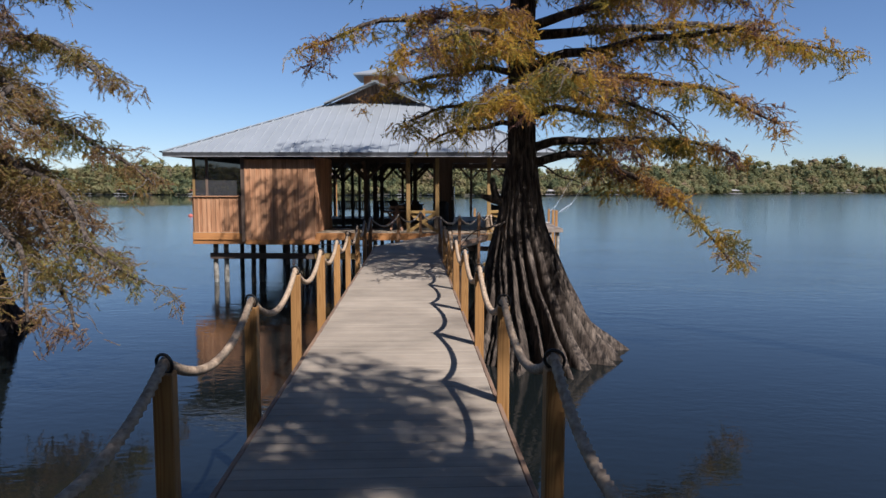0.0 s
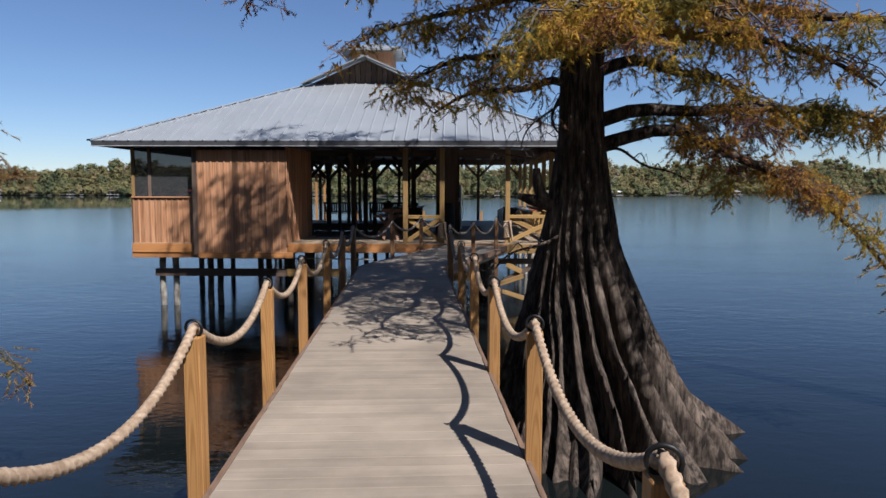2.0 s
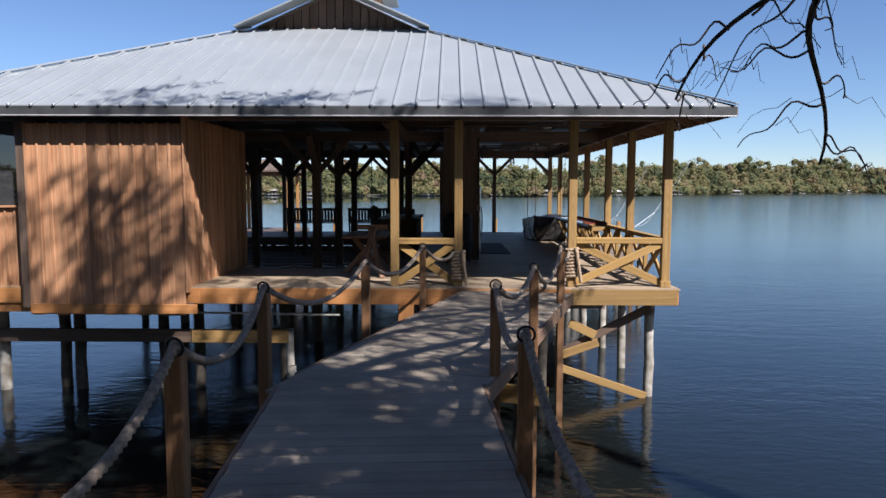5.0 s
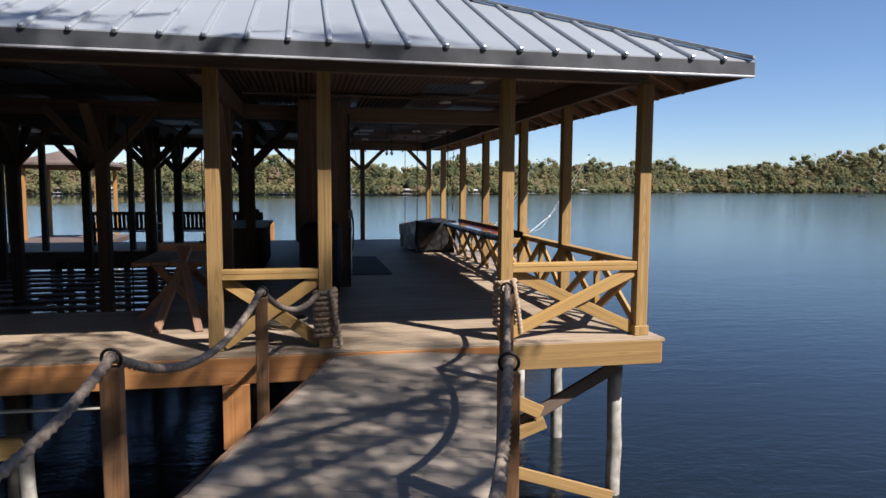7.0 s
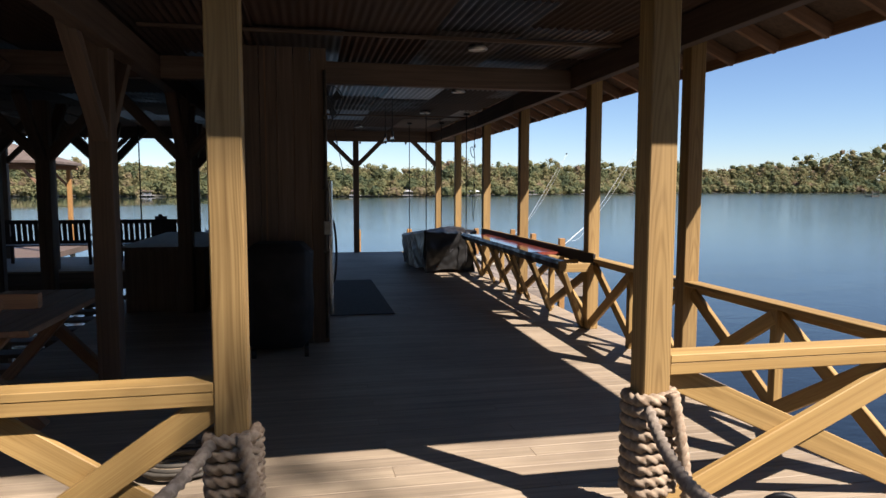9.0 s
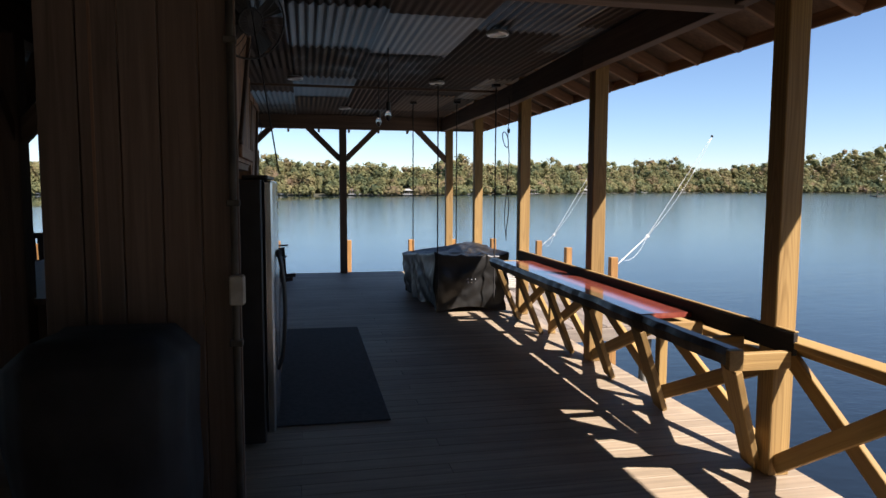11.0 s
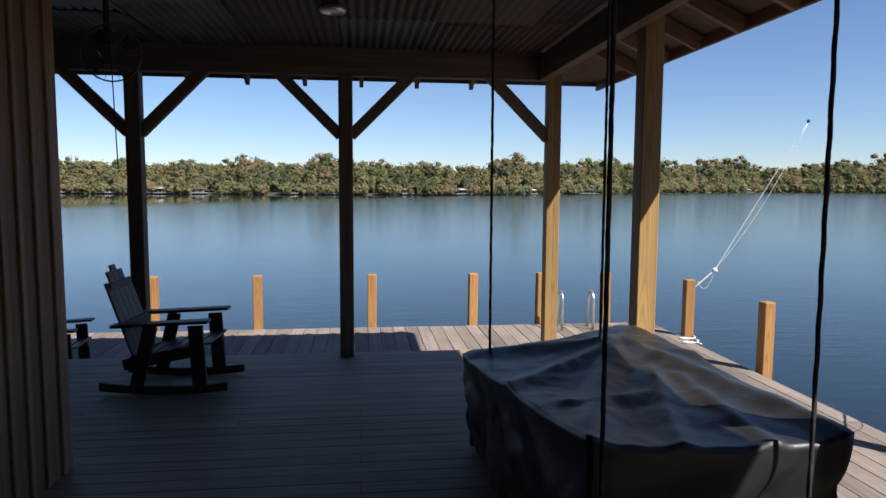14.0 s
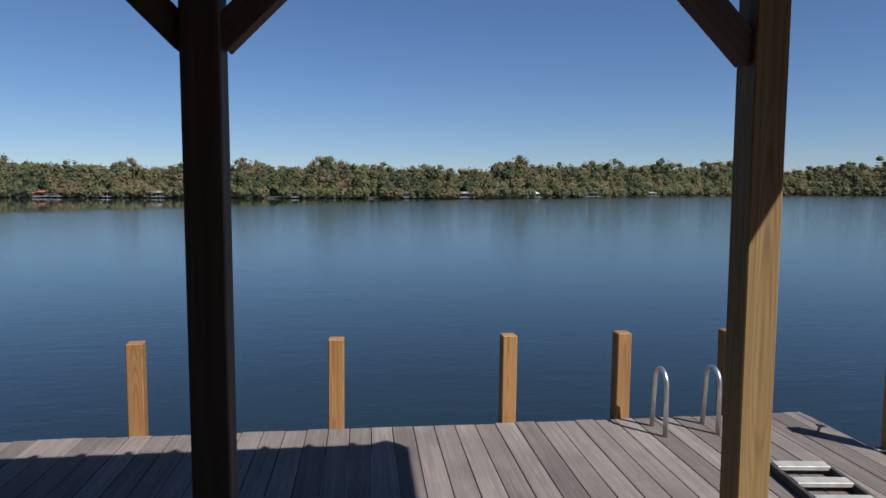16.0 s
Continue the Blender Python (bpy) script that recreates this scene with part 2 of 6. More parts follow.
def bark_mat(name, c1, c2):
    m, n, l, b = node_mat(name)
    tc = n.new("ShaderNodeTexCoord")
    mp = n.new("ShaderNodeMapping"); mp.inputs["Scale"].default_value = (9, 9, 1.3)
    l.new(tc.outputs["Object"], mp.inputs[0])
    nz = n.new("ShaderNodeTexNoise"); nz.inputs["Scale"].default_value = 1.4; nz.inputs["Detail"].default_value = 8; nz.inputs["Roughness"].default_value = 0.7
    l.new(mp.outputs[0], nz.inputs["Vector"])
    ramp = n.new("ShaderNodeValToRGB")
    ramp.color_ramp.elements[0].position, ramp.color_ramp.elements[1].position = 0.42, 0.7
    ramp.color_ramp.elements[0].color, ramp.color_ramp.elements[1].color = (*c1, 1), (*c2, 1)
    l.new(nz.outputs["Fac"], ramp.inputs[0])
    # dark noise patches: uneven bark, with dappled shade put into the colour
    patch = n.new("ShaderNodeTexNoise"); patch.inputs["Scale"].default_value = 2.3; patch.inputs["Detail"].default_value = 6; patch.inputs["Roughness"].default_value = 0.65
    l.new(tc.outputs["Object"], patch.inputs["Vector"])
    much = n.new("ShaderNodeMapRange"); much.inputs["From Min"].default_value, much.inputs["From Max"].default_value = 0.45, 0.66
    much.inputs["To Max"].default_value = 0.75
    l.new(patch.outputs["Fac"], much.inputs["Value"])
    blend = n.new("ShaderNodeMix"); blend.data_type = "RGBA"; blend.inputs[7].default_value = (0.035, 0.025, 0.019, 1)
    l.new(much.outputs[0], blend.inputs[0]); l.new(ramp.outputs[0], blend.inputs[6]); l.new(blend.outputs[2], b.inputs["Base Color"])
    b.inputs["Roughness"].default_value = 0.9; b.inputs["Specular IOR Level"].default_value = 0.2
    bp = n.new("ShaderNodeBump"); bp.inputs["Strength"].default_value = 0.8; bp.inputs["Distance"].default_value = 0.03
    l.new(nz.outputs["Fac"], bp.inputs["Height"]); l.new(bp.outputs[0], b.inputs["Normal"])
    return m


PINE = grained("treated_pine", (0.175, 0.10, 0.034), (0.355, 0.228, 0.086), rough=0.65, across=34, along=0.35, spread=0.12, stain=0.4, stain_colour=(0.22, 0.145, 0.062), rings=0.27, stain_scale=2.0)
RAIL_PINE = grained("rail_pine", (0.24, 0.14, 0.045), (0.40, 0.255, 0.09), rough=0.6, across=30, along=0.4, spread=0.14, stain=0.35, stain_colour=(0.28, 0.185, 0.075), rings=0.14, stain_scale=2.5)
FASCIA = grained("fascia_pine", (0.31, 0.125, 0.038), (0.49, 0.235, 0.085), rough=0.6, across=30, along=0.4, spread=0.12, stain=0.25, stain_colour=(0.2, 0.10, 0.045), rings=0.35)
ROPE_POST = grained("post_pine", (0.22, 0.105, 0.032), (0.37, 0.20, 0.07), rough=0.65, across=34, along=0.4, spread=0.15, stain=0.35, stain_colour=(0.13, 0.075, 0.035), rings=0.45, stain_scale=2.0)
DECK = grained("deck_board", (0.215, 0.178, 0.135), (0.272, 0.231, 0.178), rough=0.8, across=11, along=0.55, spread=0.05, stain=0.4, stain_colour=(0.165, 0.13, 0.10), stain_scale=1.0, weather=0.26)
EDGE_BOARD = grained("edge_board", (0.115, 0.07, 0.045), (0.215, 0.135, 0.085), rough=0.75, across=26, along=0.6, spread=0.2, stain=0.5, stain_colour=(0.13, 0.105, 0.085), rings=0.25)
OLD_SHADED_POST = grained("weathered_shaded_post", (0.14, 0.07, 0.032), (0.26, 0.14, 0.066), rough=0.75, across=32, along=0.4, spread=0.22, stain=0.5, stain_colour=(0.09, 0.06, 0.04), rings=0.3, stain_scale=2.0)
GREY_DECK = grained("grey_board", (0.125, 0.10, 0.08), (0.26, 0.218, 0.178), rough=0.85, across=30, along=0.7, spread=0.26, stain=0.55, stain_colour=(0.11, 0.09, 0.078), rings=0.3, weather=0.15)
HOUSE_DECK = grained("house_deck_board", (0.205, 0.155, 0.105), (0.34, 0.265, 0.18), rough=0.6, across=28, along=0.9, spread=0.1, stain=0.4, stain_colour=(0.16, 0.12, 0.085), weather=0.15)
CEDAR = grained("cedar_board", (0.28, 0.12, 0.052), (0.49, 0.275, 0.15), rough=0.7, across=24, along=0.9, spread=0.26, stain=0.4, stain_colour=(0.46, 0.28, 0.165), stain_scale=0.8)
DARK_WOOD = grained("dark_timber", (0.085, 0.058, 0.043), (0.165, 0.115, 0.085), rough=0.65, across=22, along=0.8, spread=0.2, stain=0.3)
KITCHEN_WOOD = grained("kitchen_board", (0.15, 0.08, 0.047), (0.295, 0.172, 0.102), rough=0.6, across=24, along=0.8, spread=0.25, stain=0.3, rings=0.25)
BAR_EDGE = grained("bar_slab_edge", (0.02, 0.015, 0.012), (0.06, 0.045, 0.035), rough=0.35, across=24, along=0.8, spread=0.1, stain=0.1)
BACK_EDGE = grained("dark_back_board", (0.012, 0.010, 0.009), (0.03, 0.024, 0.02), rough=0.8, across=24, along=0.8, spread=0.1, stain=0.1)
BAR_RED = grained("red_bar_slab", (0.17, 0.032, 0.022), (0.30, 0.075, 0.05), rough=0.16, across=16, along=0.7, spread=0.05, stain=0.5, stain_colour=(0.10, 0.03, 0.025), bump=0.05, stain_scale=3.0)
BAR_RED.node_tree.nodes["Principled BSDF"].inputs["Coat Weight"].default_value = 0.8
BAR_RED.node_tree.nodes["Principled BSDF"].inputs["Coat Roughness"].default_value = 0.1
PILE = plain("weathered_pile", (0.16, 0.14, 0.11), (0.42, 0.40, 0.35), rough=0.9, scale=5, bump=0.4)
DARK_PILE = plain("dark_pile", (0.03, 0.026, 0.02), (0.09, 0.075, 0.055), rough=0.8, scale=5, bump=0.4)
CHAIR_PAINT = grained("dark_chair_paint", (0.035, 0.022, 0.02), (0.075, 0.05, 0.045), rough=0.5, spread=0.1, stain=0.1)
ROPE = plain("manila_rope", (0.22, 0.15, 0.092), (0.40, 0.305, 0.21), rough=0.9, scale=30, bump=0.5, distance=0.004)
OLD_ROPE = plain("grey_rope", (0.15, 0.115, 0.085), (0.31, 0.25, 0.19), rough=0.95, scale=30, bump=0.5, distance=0.004)
DARK_ROPE = plain("dark_rope", (0.012, 0.011, 0.011), (0.035, 0.03, 0.03), rough=0.9, scale=40, bump=0.5)
WHITE_LINE = plain("white_line", (0.55, 0.55, 0.54), (0.75, 0.75, 0.74), rough=0.6, scale=20)
IRON = plain("black_iron", (0.012, 0.012, 0.012), (0.03, 0.03, 0.03), rough=0.5, metal=0.6, scale=15)
ROOF = plain("galvanised_roof", (0.30, 0.325, 0.34), (0.345, 0.37, 0.385), rough=0.4, metal=0.35, scale=0.8, bump=0.02, per_object=0.03)
ROOF_TRIM = plain("grey_eave_trim", (0.06, 0.063, 0.066), (0.095, 0.1, 0.104), rough=0.45, metal=0.4, scale=3)
BRIGHT_TRIM = plain("bright_drip_edge", (0.6, 0.6, 0.6), (0.75, 0.75, 0.75), rough=0.35, metal=0.6, scale=3)
GRILL_COVER = plain("grill_cover", (0.010, 0.010, 0.011), (0.02, 0.02, 0.021), rough=0.75, scale=5.0, bump=0.3, distance=0.02, spec=0.3)
TARP = plain("black_tarp", (0.010, 0.0095, 0.009), (0.023, 0.0218, 0.0205), rough=0.44, scale=5.0, bump=0.3, distance=0.03, spec=0.45)
STEEL = plain("brushed_steel", (0.42, 0.43, 0.44), (0.55, 0.56, 0.57), rough=0.24, metal=1.0, scale=4, bump=0.02)
BLACK = plain("black_plastic", (0.008, 0.008, 0.009), (0.02, 0.02, 0.022), rough=0.45, scale=6)
STONE_TOP = plain("black_counter", (0.010, 0.010, 0.011), (0.03, 0.03, 0.032), rough=0.32, scale=60, bump=0.02)
ALU = plain("aluminium", (0.55, 0.55, 0.53), (0.75, 0.75, 0.72), rough=0.35, metal=0.9, scale=10)
LADDER_TREAD = plain("ladder_tread", (0.36, 0.34, 0.28), (0.52, 0.49, 0.41), rough=0.55, metal=0.2, scale=9)
WHITE = plain("white_paint", (0.70, 0.70, 0.68), (0.82, 0.82, 0.80), rough=0.5, scale=6)
MAT_RUBBER = plain("rubber_mat", (0.028, 0.026, 0.025), (0.05, 0.046, 0.044), rough=0.85, scale=25)
SCREEN = plain("insect_screen", (0.03, 0.032, 0.036), (0.05, 0.052, 0.057), rough=0.5, scale=14)
_n, _l = SCREEN.node_tree.nodes, SCREEN.node_tree.links
_mesh, _clear = _n.new("ShaderNodeMixShader"), _n.new("ShaderNodeBsdfTransparent")
_mesh.inputs[0].default_value = 0.3
_l.new(_n["Principled BSDF"].outputs[0], _mesh.inputs[1]); _l.new(_clear.outputs[0], _mesh.inputs[2]); _l.new(_mesh.outputs[0], _n["Material Output"].inputs[0])
RED_ROOF = plain("red_roof", (0.30, 0.07, 0.05), (0.42, 0.12, 0.09), rough=0.8, scale=2)
GREY_ROOF = plain("grey_shed_wood", (0.20, 0.19, 0.18), (0.34, 0.33, 0.31), rough=0.8, scale=2)
BROWN_ROOF = plain("brown_roof", (0.085, 0.06, 0.046), (0.145, 0.11, 0.088), rough=0.8, scale=2)
BARK = bark_mat("cypress_bark", (0.013, 0.0105, 0.009), (0.175, 0.138, 0.108))
TWIG = plain("twig_bark", (0.05, 0.04, 0.033), (0.12, 0.10, 0.085), rough=0.9, scale=20)
LEAF = leaf_mat("cypress_needles", ((0.0, (0.115, 0.12, 0.05)), (0.22, (0.26, 0.215, 0.05)), (0.38, (0.54, 0.35, 0.05)), (0.54, (0.34, 0.17, 0.06)), (0.68, (0.14, 0.085, 0.085)), (1.0, (0.10, 0.075, 0.085))), trans=0.52, scale=0.8, single=0.3)
FAR_LEAF = leaf_mat("far_foliage", ((0.0, (0.10, 0.125, 0.068)), (0.25, (0.18, 0.185, 0.085)), (0.5, (0.25, 0.215, 0.105)), (0.72, (0.225, 0.16, 0.105)), (1.0, (0.15, 0.115, 0.098))), trans=0.5, scale=0.085, single=0.2)
GROUND = plain("far_bank", (0.03, 0.03, 0.018), (0.06, 0.055, 0.035), rough=0.95, scale=0.1)
FADING = leaf_mat("fading_needles", ((0.0, (0.12, 0.13, 0.045)), (0.28, (0.21, 0.19, 0.06)), (0.5, (0.30, 0.20, 0.065)), (0.72, (0.22, 0.125, 0.07)), (1.0, (0.14, 0.095, 0.08))))
GLASS, _n, _l, _b = node_mat("bulb_glass")
_b.inputs["Transmission Weight"].default_value, _b.inputs["Roughness"].default_value, _b.inputs["IOR"].default_value = 1.0, 0.02, 1.45
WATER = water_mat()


def ceiling_mat():
    """Reclaimed corrugated sheets: galvanised, dull and rusted ones."""
    m, n, l, b = node_mat("reclaimed_sheet")
    geo, tc = n.new("ShaderNodeNewGeometry"), n.new("ShaderNodeTexCoord")
    nz = n.new("ShaderNodeTexNoise"); nz.inputs["Scale"].default_value = 2.2; nz.inputs["Detail"].default_value = 6
    l.new(tc.outputs["Object"], nz.inputs["Vector"])
    add = n.new("ShaderNodeMath"); add.operation = "MULTIPLY_ADD"; add.inputs[1].default_value = 1.0
    l.new(geo.outputs["Random Per Island"], add.inputs[0])
    sc = n.new("ShaderNodeMath"); sc.operation = "MULTIPLY_ADD"; sc.inputs[1].default_value = 0.5; sc.inputs[2].default_value = -0.25
    l.new(nz.outputs["Fac"], sc.inputs[0]); l.new(sc.outputs[0], add.inputs[2])
    ramp = n.new("ShaderNodeValToRGB")
    stops = ((0.12, (0.14, 0.142, 0.145)), (0.3, (0.075, 0.072, 0.07)), (0.45, (0.034, 0.026, 0.021)), (0.85, (0.058, 0.032, 0.021)))
    while len(ramp.color_ramp.elements) < 4:
        ramp.color_ramp.elements.new(0.5)
    for e, (p, c) in zip(ramp.color_ramp.elements, stops):
        e.position, e.color = p, (*c, 1)
    l.new(add.outputs[0], ramp.inputs[0]); l.new(ramp.outputs[0], b.inputs["Base Color"])
    mr = n.new("ShaderNodeMapRange"); mr.inputs["From Min"].default_value, mr.inputs["From Max"].default_value = 0.2, 0.42; mr.inputs["To Min"].default_value, mr.inputs["To Max"].default_value = 0.9, 0.1
    l.new(add.outputs[0], mr.inputs["Value"]); l.new(mr.outputs[0], b.inputs["Metallic"])
    dull = n.new("ShaderNodeMapRange"); dull.inputs["From Min"].default_value, dull.inputs["From Max"].default_value = 0.26, 0.42
    dull.inputs["To Min"].default_value, dull.inputs["To Max"].default_value = 0.42, 0.7
    l.new(add.outputs[0], dull.inputs["Value"]); l.new(dull.outputs[0], b.inputs["Roughness"])
    return m


SHEET = ceiling_mat()

# ---- building helpers ----
MESHES = {}


def mesh_of(bm, name, mat, smooth=False):
    me = bpy.data.meshes.new(name)
    bm.to_mesh(me); bm.free()
    me.materials.append(mat)
    if smooth:
        me.polygons.foreach_set("use_smooth", [True] * len(me.polygons))
    return me


def child(ob, parent):
    """Hang ob, posed in the world, under parent without moving it."""
    if parent is not None:
        ob.parent = parent
        base = Matrix.Translation(parent.location)
        if parent.parent is not None:
            base = Matrix.Translation(parent.parent.location) @ base
        ob.matrix_basis = base.inverted() @ ob.matrix_basis
    return ob


def thing(name, at, label, category, group="", kind=""):
    ob = new(name)
    ob.empty_display_size = 0.1
    ob.location = at
    return tagged(ob, label, category, group, kind)


def part(name, bm, mat, parent, label="", smooth=False):
    ob = new(name, mesh_of(bm, name, mat, smooth))
    child(ob, parent)
    return tagged(ob, label) if label else ob


def box_bm(x0, y0, z0, x1, y1, z1, bevel=0.004):
    bm = bmesh.new()
    bmesh.ops.create_cube(bm, size=1.0)
    for v in bm.verts:
        v.co = Vector(((x0 + x1) / 2 + v.co.x * (x1 - x0), (y0 + y1) / 2 + v.co.y * (y1 - y0), (z0 + z1) / 2 + v.co.z * (z1 - z0)))
    if bevel:
        bmesh.ops.bevel(bm, geom=bm.edges[:], offset=bevel, segments=1, affect="EDGES")
    return bm


def stick_mesh(w, h, length, mat, bevel=0.004):
    """A timber with its length along local z, from 0 up; alike timbers share one mesh."""
    key = (round(w, 3), round(h, 3), round(length, 3), mat.name, bevel)
    if key not in MESHES:
        MESHES[key] = mesh_of(box_bm(-w / 2, -h / 2, 0, w / 2, h / 2, length, bevel), "timber", mat)
    return MESHES[key]


def stick(name, p, q, w, h, mat, parent, up=(0, 0, 1), label="", bevel=0.004):
    """A timber from p to q: w across, h towards up."""
    p, q = Vector(p), Vector(q)
    z = (q - p).normalized()
    u = Vector(up)
    if abs(z.dot(u)) > 0.98:
        u = Vector((0, 1, 0))
    x = u.cross(z).normalized()
    y = z.cross(x)
    ob = new(name, stick_mesh(w, h, (q - p).length, mat, bevel))
    ob.matrix_basis = Matrix.Translation(p) @ Matrix((x, y, z)).transposed().to_4x4()
    child(ob, parent)
    return tagged(ob, label) if label else ob


def sweep(bm, pts, radius, sides=8, twist=0.0, lobes=0.0, closed=False):
    """A tube along pts; radius may be a number or one for each point. lobes with twist give laid rope."""
    pts = [Vector(p) for p in pts]
    n = len(pts)
    rad = radius if isinstance(radius, (list, tuple)) else [radius] * n
    rings, dist, prev = [], 0.0, None
    nrm = None
    for i, p in enumerate(pts):
        t = (pts[(i + 1) % n if closed else min(i + 1, n - 1)] - pts[i - 1 if closed else max(i - 1, 0)]).normalized()
        if nrm is None:
            nrm = t.cross(Vector((0, 0, 1)) if abs(t.z) < 0.9 else Vector((1, 0, 0))).normalized()
        else:
            nrm = (nrm - t * nrm.dot(t)).normalized()
        bn = t.cross(nrm)
        if prev is not None:
            dist += (p - prev).length
        prev = p
        ring = []
        for k in range(sides):
            a = 2 * math.pi * k / sides
            r = rad[i] * (1 + lobes * math.cos(3 * (a - dist * twist)))
            ring.append(bm.verts.new(p + nrm * (math.cos(a) * r) + bn * (math.sin(a) * r)))
        rings.append(ring)
    for i in range(n if closed else n - 1):
        a, b = rings[i], rings[(i + 1) % n]
        for k in range(sides):
            bm.faces.new((a[k], a[(k + 1) % sides], b[(k + 1) % sides], b[k]))
    if not closed:
        bm.faces.new(rings[0][::-1]); bm.faces.new(rings[-1])
    return bm


def sag(a, b, drop, steps):
    a, b = Vector(a), Vector(b)
    return [a.lerp(b, i / steps) - Vector((0, 0, drop * 4 * (i / steps) * (1 - i / steps))) for i in range(steps + 1)]


def rope_part(name, pts, radius, mat, parent, label=""):
    bm = sweep(bmesh.new(), pts, radius, sides=9, twist=2 * math.pi / (radius * 6), lobes=0.2)
    return part(name, bm, mat, parent, label, smooth=True)


def ring_bm(centre, axis, big, small, sides=16):
    axis = Vector(axis).normalized()
    u = axis.orthogonal().normalized(); v = axis.cross(u)
    pts = [Vector(centre) + u * (math.cos(2 * math.pi * i / sides) * big) + v * (math.sin(2 * math.pi * i / sides) * big) for i in range(sides)]
    return sweep(bmesh.new(), pts, small, sides=6, closed=True)


def cyl_bm(p, q, r0, r1=None, sides=14):
    return sweep(bmesh.new(), [p, q], [r0, r0 if r1 is None else r1], sides=sides)


# ---- water, banks ----
WATER_Z = -1.95
bm = bmesh.new()
for x, y in ((-4000, -1500), (4000, -1500), (4000, 4500), (-4000, 4500)):
    bm.verts.new((x, y, WATER_Z))
bm.faces.new(bm.verts[:])
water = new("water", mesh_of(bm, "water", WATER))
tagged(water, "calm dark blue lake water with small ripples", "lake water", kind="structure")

DECK_Z = 0.035                        # top of the house's deck; the walkway's top is at 0
FRONT, BACK, RIGHT, LEFT = 26.57, 41.07, 2.375, -10.45    # lines of the outer posts


def side_x(y):
    """The side posts stand on a line that opens a little to the back."""
    offs = (0.0, 0.0, 0.03, 0.07, 0.14, 0.12, 0.125)
    for a, b, p, q in zip(BAYS, BAYS[1:], offs, offs[1:]):
        if y <= b:
            return RIGHT + p + (q - p) * (y - a) / (b - a)
    return RIGHT + offs[-1]


SLIP = (-9.3, -3.55, 29.0, 38.2)       # boat slip open to the water: x, x, y, y
BAYS = [26.57, 28.92, 31.03, 33.75, 36.25, 38.67, 41.07]

# ---- walkway ----
WALK_W = 1.78
walkway = tagged(thing("walkway", (-1.2, 12, 0), "weathered plank walkway on piles over the water", "walkway"), kind="structure")
way_round = Vector((0.03, 0.1, 0))      # the bend leaves a gap in the edging
A, B, C = Vector((-0.41, -2.5, 0)), Vector((-1.95, 20.75, 0)), Vector((-0.16, 26.36, 0))


def run_of_planks(start, end, width, top, parent, mat, pitch=0.143, board=0.1415, name="plank"):
    way = (end - start).normalized()
    side = Vector((way.y, -way.x, 0))
    count = int((end - start).length / pitch)
    for i in range(count):
        c = start + way * (pitch * (i + 0.5))
        j = random.uniform(-0.003, 0.003)
        stick(name, c - side * (width / 2 - j) + Vector((0, 0, top - 0.019)), c + side * (width / 2 + j) + Vector((0, 0, top - 0.019 + random.uniform(-0.002, 0.002))), board, 0.038, mat, parent, bevel=0.0025)


def stringers(start, end, width, parent):
    way = (end - start).normalized()
    side = Vector((way.y, -way.x, 0))
    for s in (-1, 0, 1):
        o = side * (s * (width / 2 - 0.05))
        stick("stringer", start + o + Vector((0, 0, -0.16)), end + o + Vector((0, 0, -0.16)), 0.045, 0.19, HOUSE_DECK, parent)


def edge_boards(start, end, width, parent):
    """Boards nailed along the plank ends."""
    way = (end - start).normalized()
    side = Vector((way.y, -way.x, 0))
    count = max(1, round((end - start).length / 3.6))
    for s in (-1, 1):
        o = side * (s * (width / 2 + 0.024)) + Vector((0, 0, -0.084))
        for i in range(count):
            stick("edge_board", start.lerp(end, i / count) + o + way * 0.002, start.lerp(end, (i + 1) / count) + o - way * 0.002, 0.036, 0.16, EDGE_BOARD, parent)


edge_boards(A, B, WALK_W, walkway)
edge_boards(B + way_round, C, WALK_W, walkway)
stringers(A, B, WALK_W, walkway)
stringers(B, C, WALK_W, walkway)

# ---- rope rail of the walkway ----
way1, way2 = (B - A).normalized(), (C - B).normalized()
side1 = Vector((way1.y, -way1.x, 0))


def along(y):
    return A + way1 * ((y - A.y) / way1.y)


left_posts = [along(y) - side1 * 1.06 for y in (-1.5, 0.5, 2.4, 4.33, 6.2, 8.2, 10.2, 12.18, 14.1, 16.35, 18.65, 21.0)]
right_posts = [along(y) + side1 * 0.95 for y in (-1.4, 0.5, 2.4, 4.25, 6.2, 8.2, 10.3, 12.3, 14.2, 16.3, 18.9, 20.65)]
left_posts = left_posts + [Vector((-2.38, 23.15, 0)), Vector((-1.76, 25.2, 0))]
right_posts = right_posts[:-1] + [Vector((-0.92, 21.1, 0)), Vector((-0.36, 22.75, 0)), Vector((0.34, 25.1, 0))]


def rope_post(at, turn, top, mat, label):
    """Square post with an iron staple on top that carries the rope."""
    t = thing("rope_post", (at.x, at.y, WATER_Z - 0.4), label, "post", "rope posts along the walkway")
    body = new("post", stick_mesh(0.1, 0.1, top - WATER_Z + 0.4, mat, 0.006))
    body.matrix_basis = Matrix.Translation((at.x, at.y, WATER_Z - 0.4)) @ Matrix.Rotation(turn, 4, "Z")
    child(body, t)
    part("iron_ring", ring_bm((at.x, at.y, top + 0.045), (math.sin(turn) + 0.25, math.cos(turn), 0.15), 0.052, 0.009), IRON, t, "black iron ring", smooth=True)


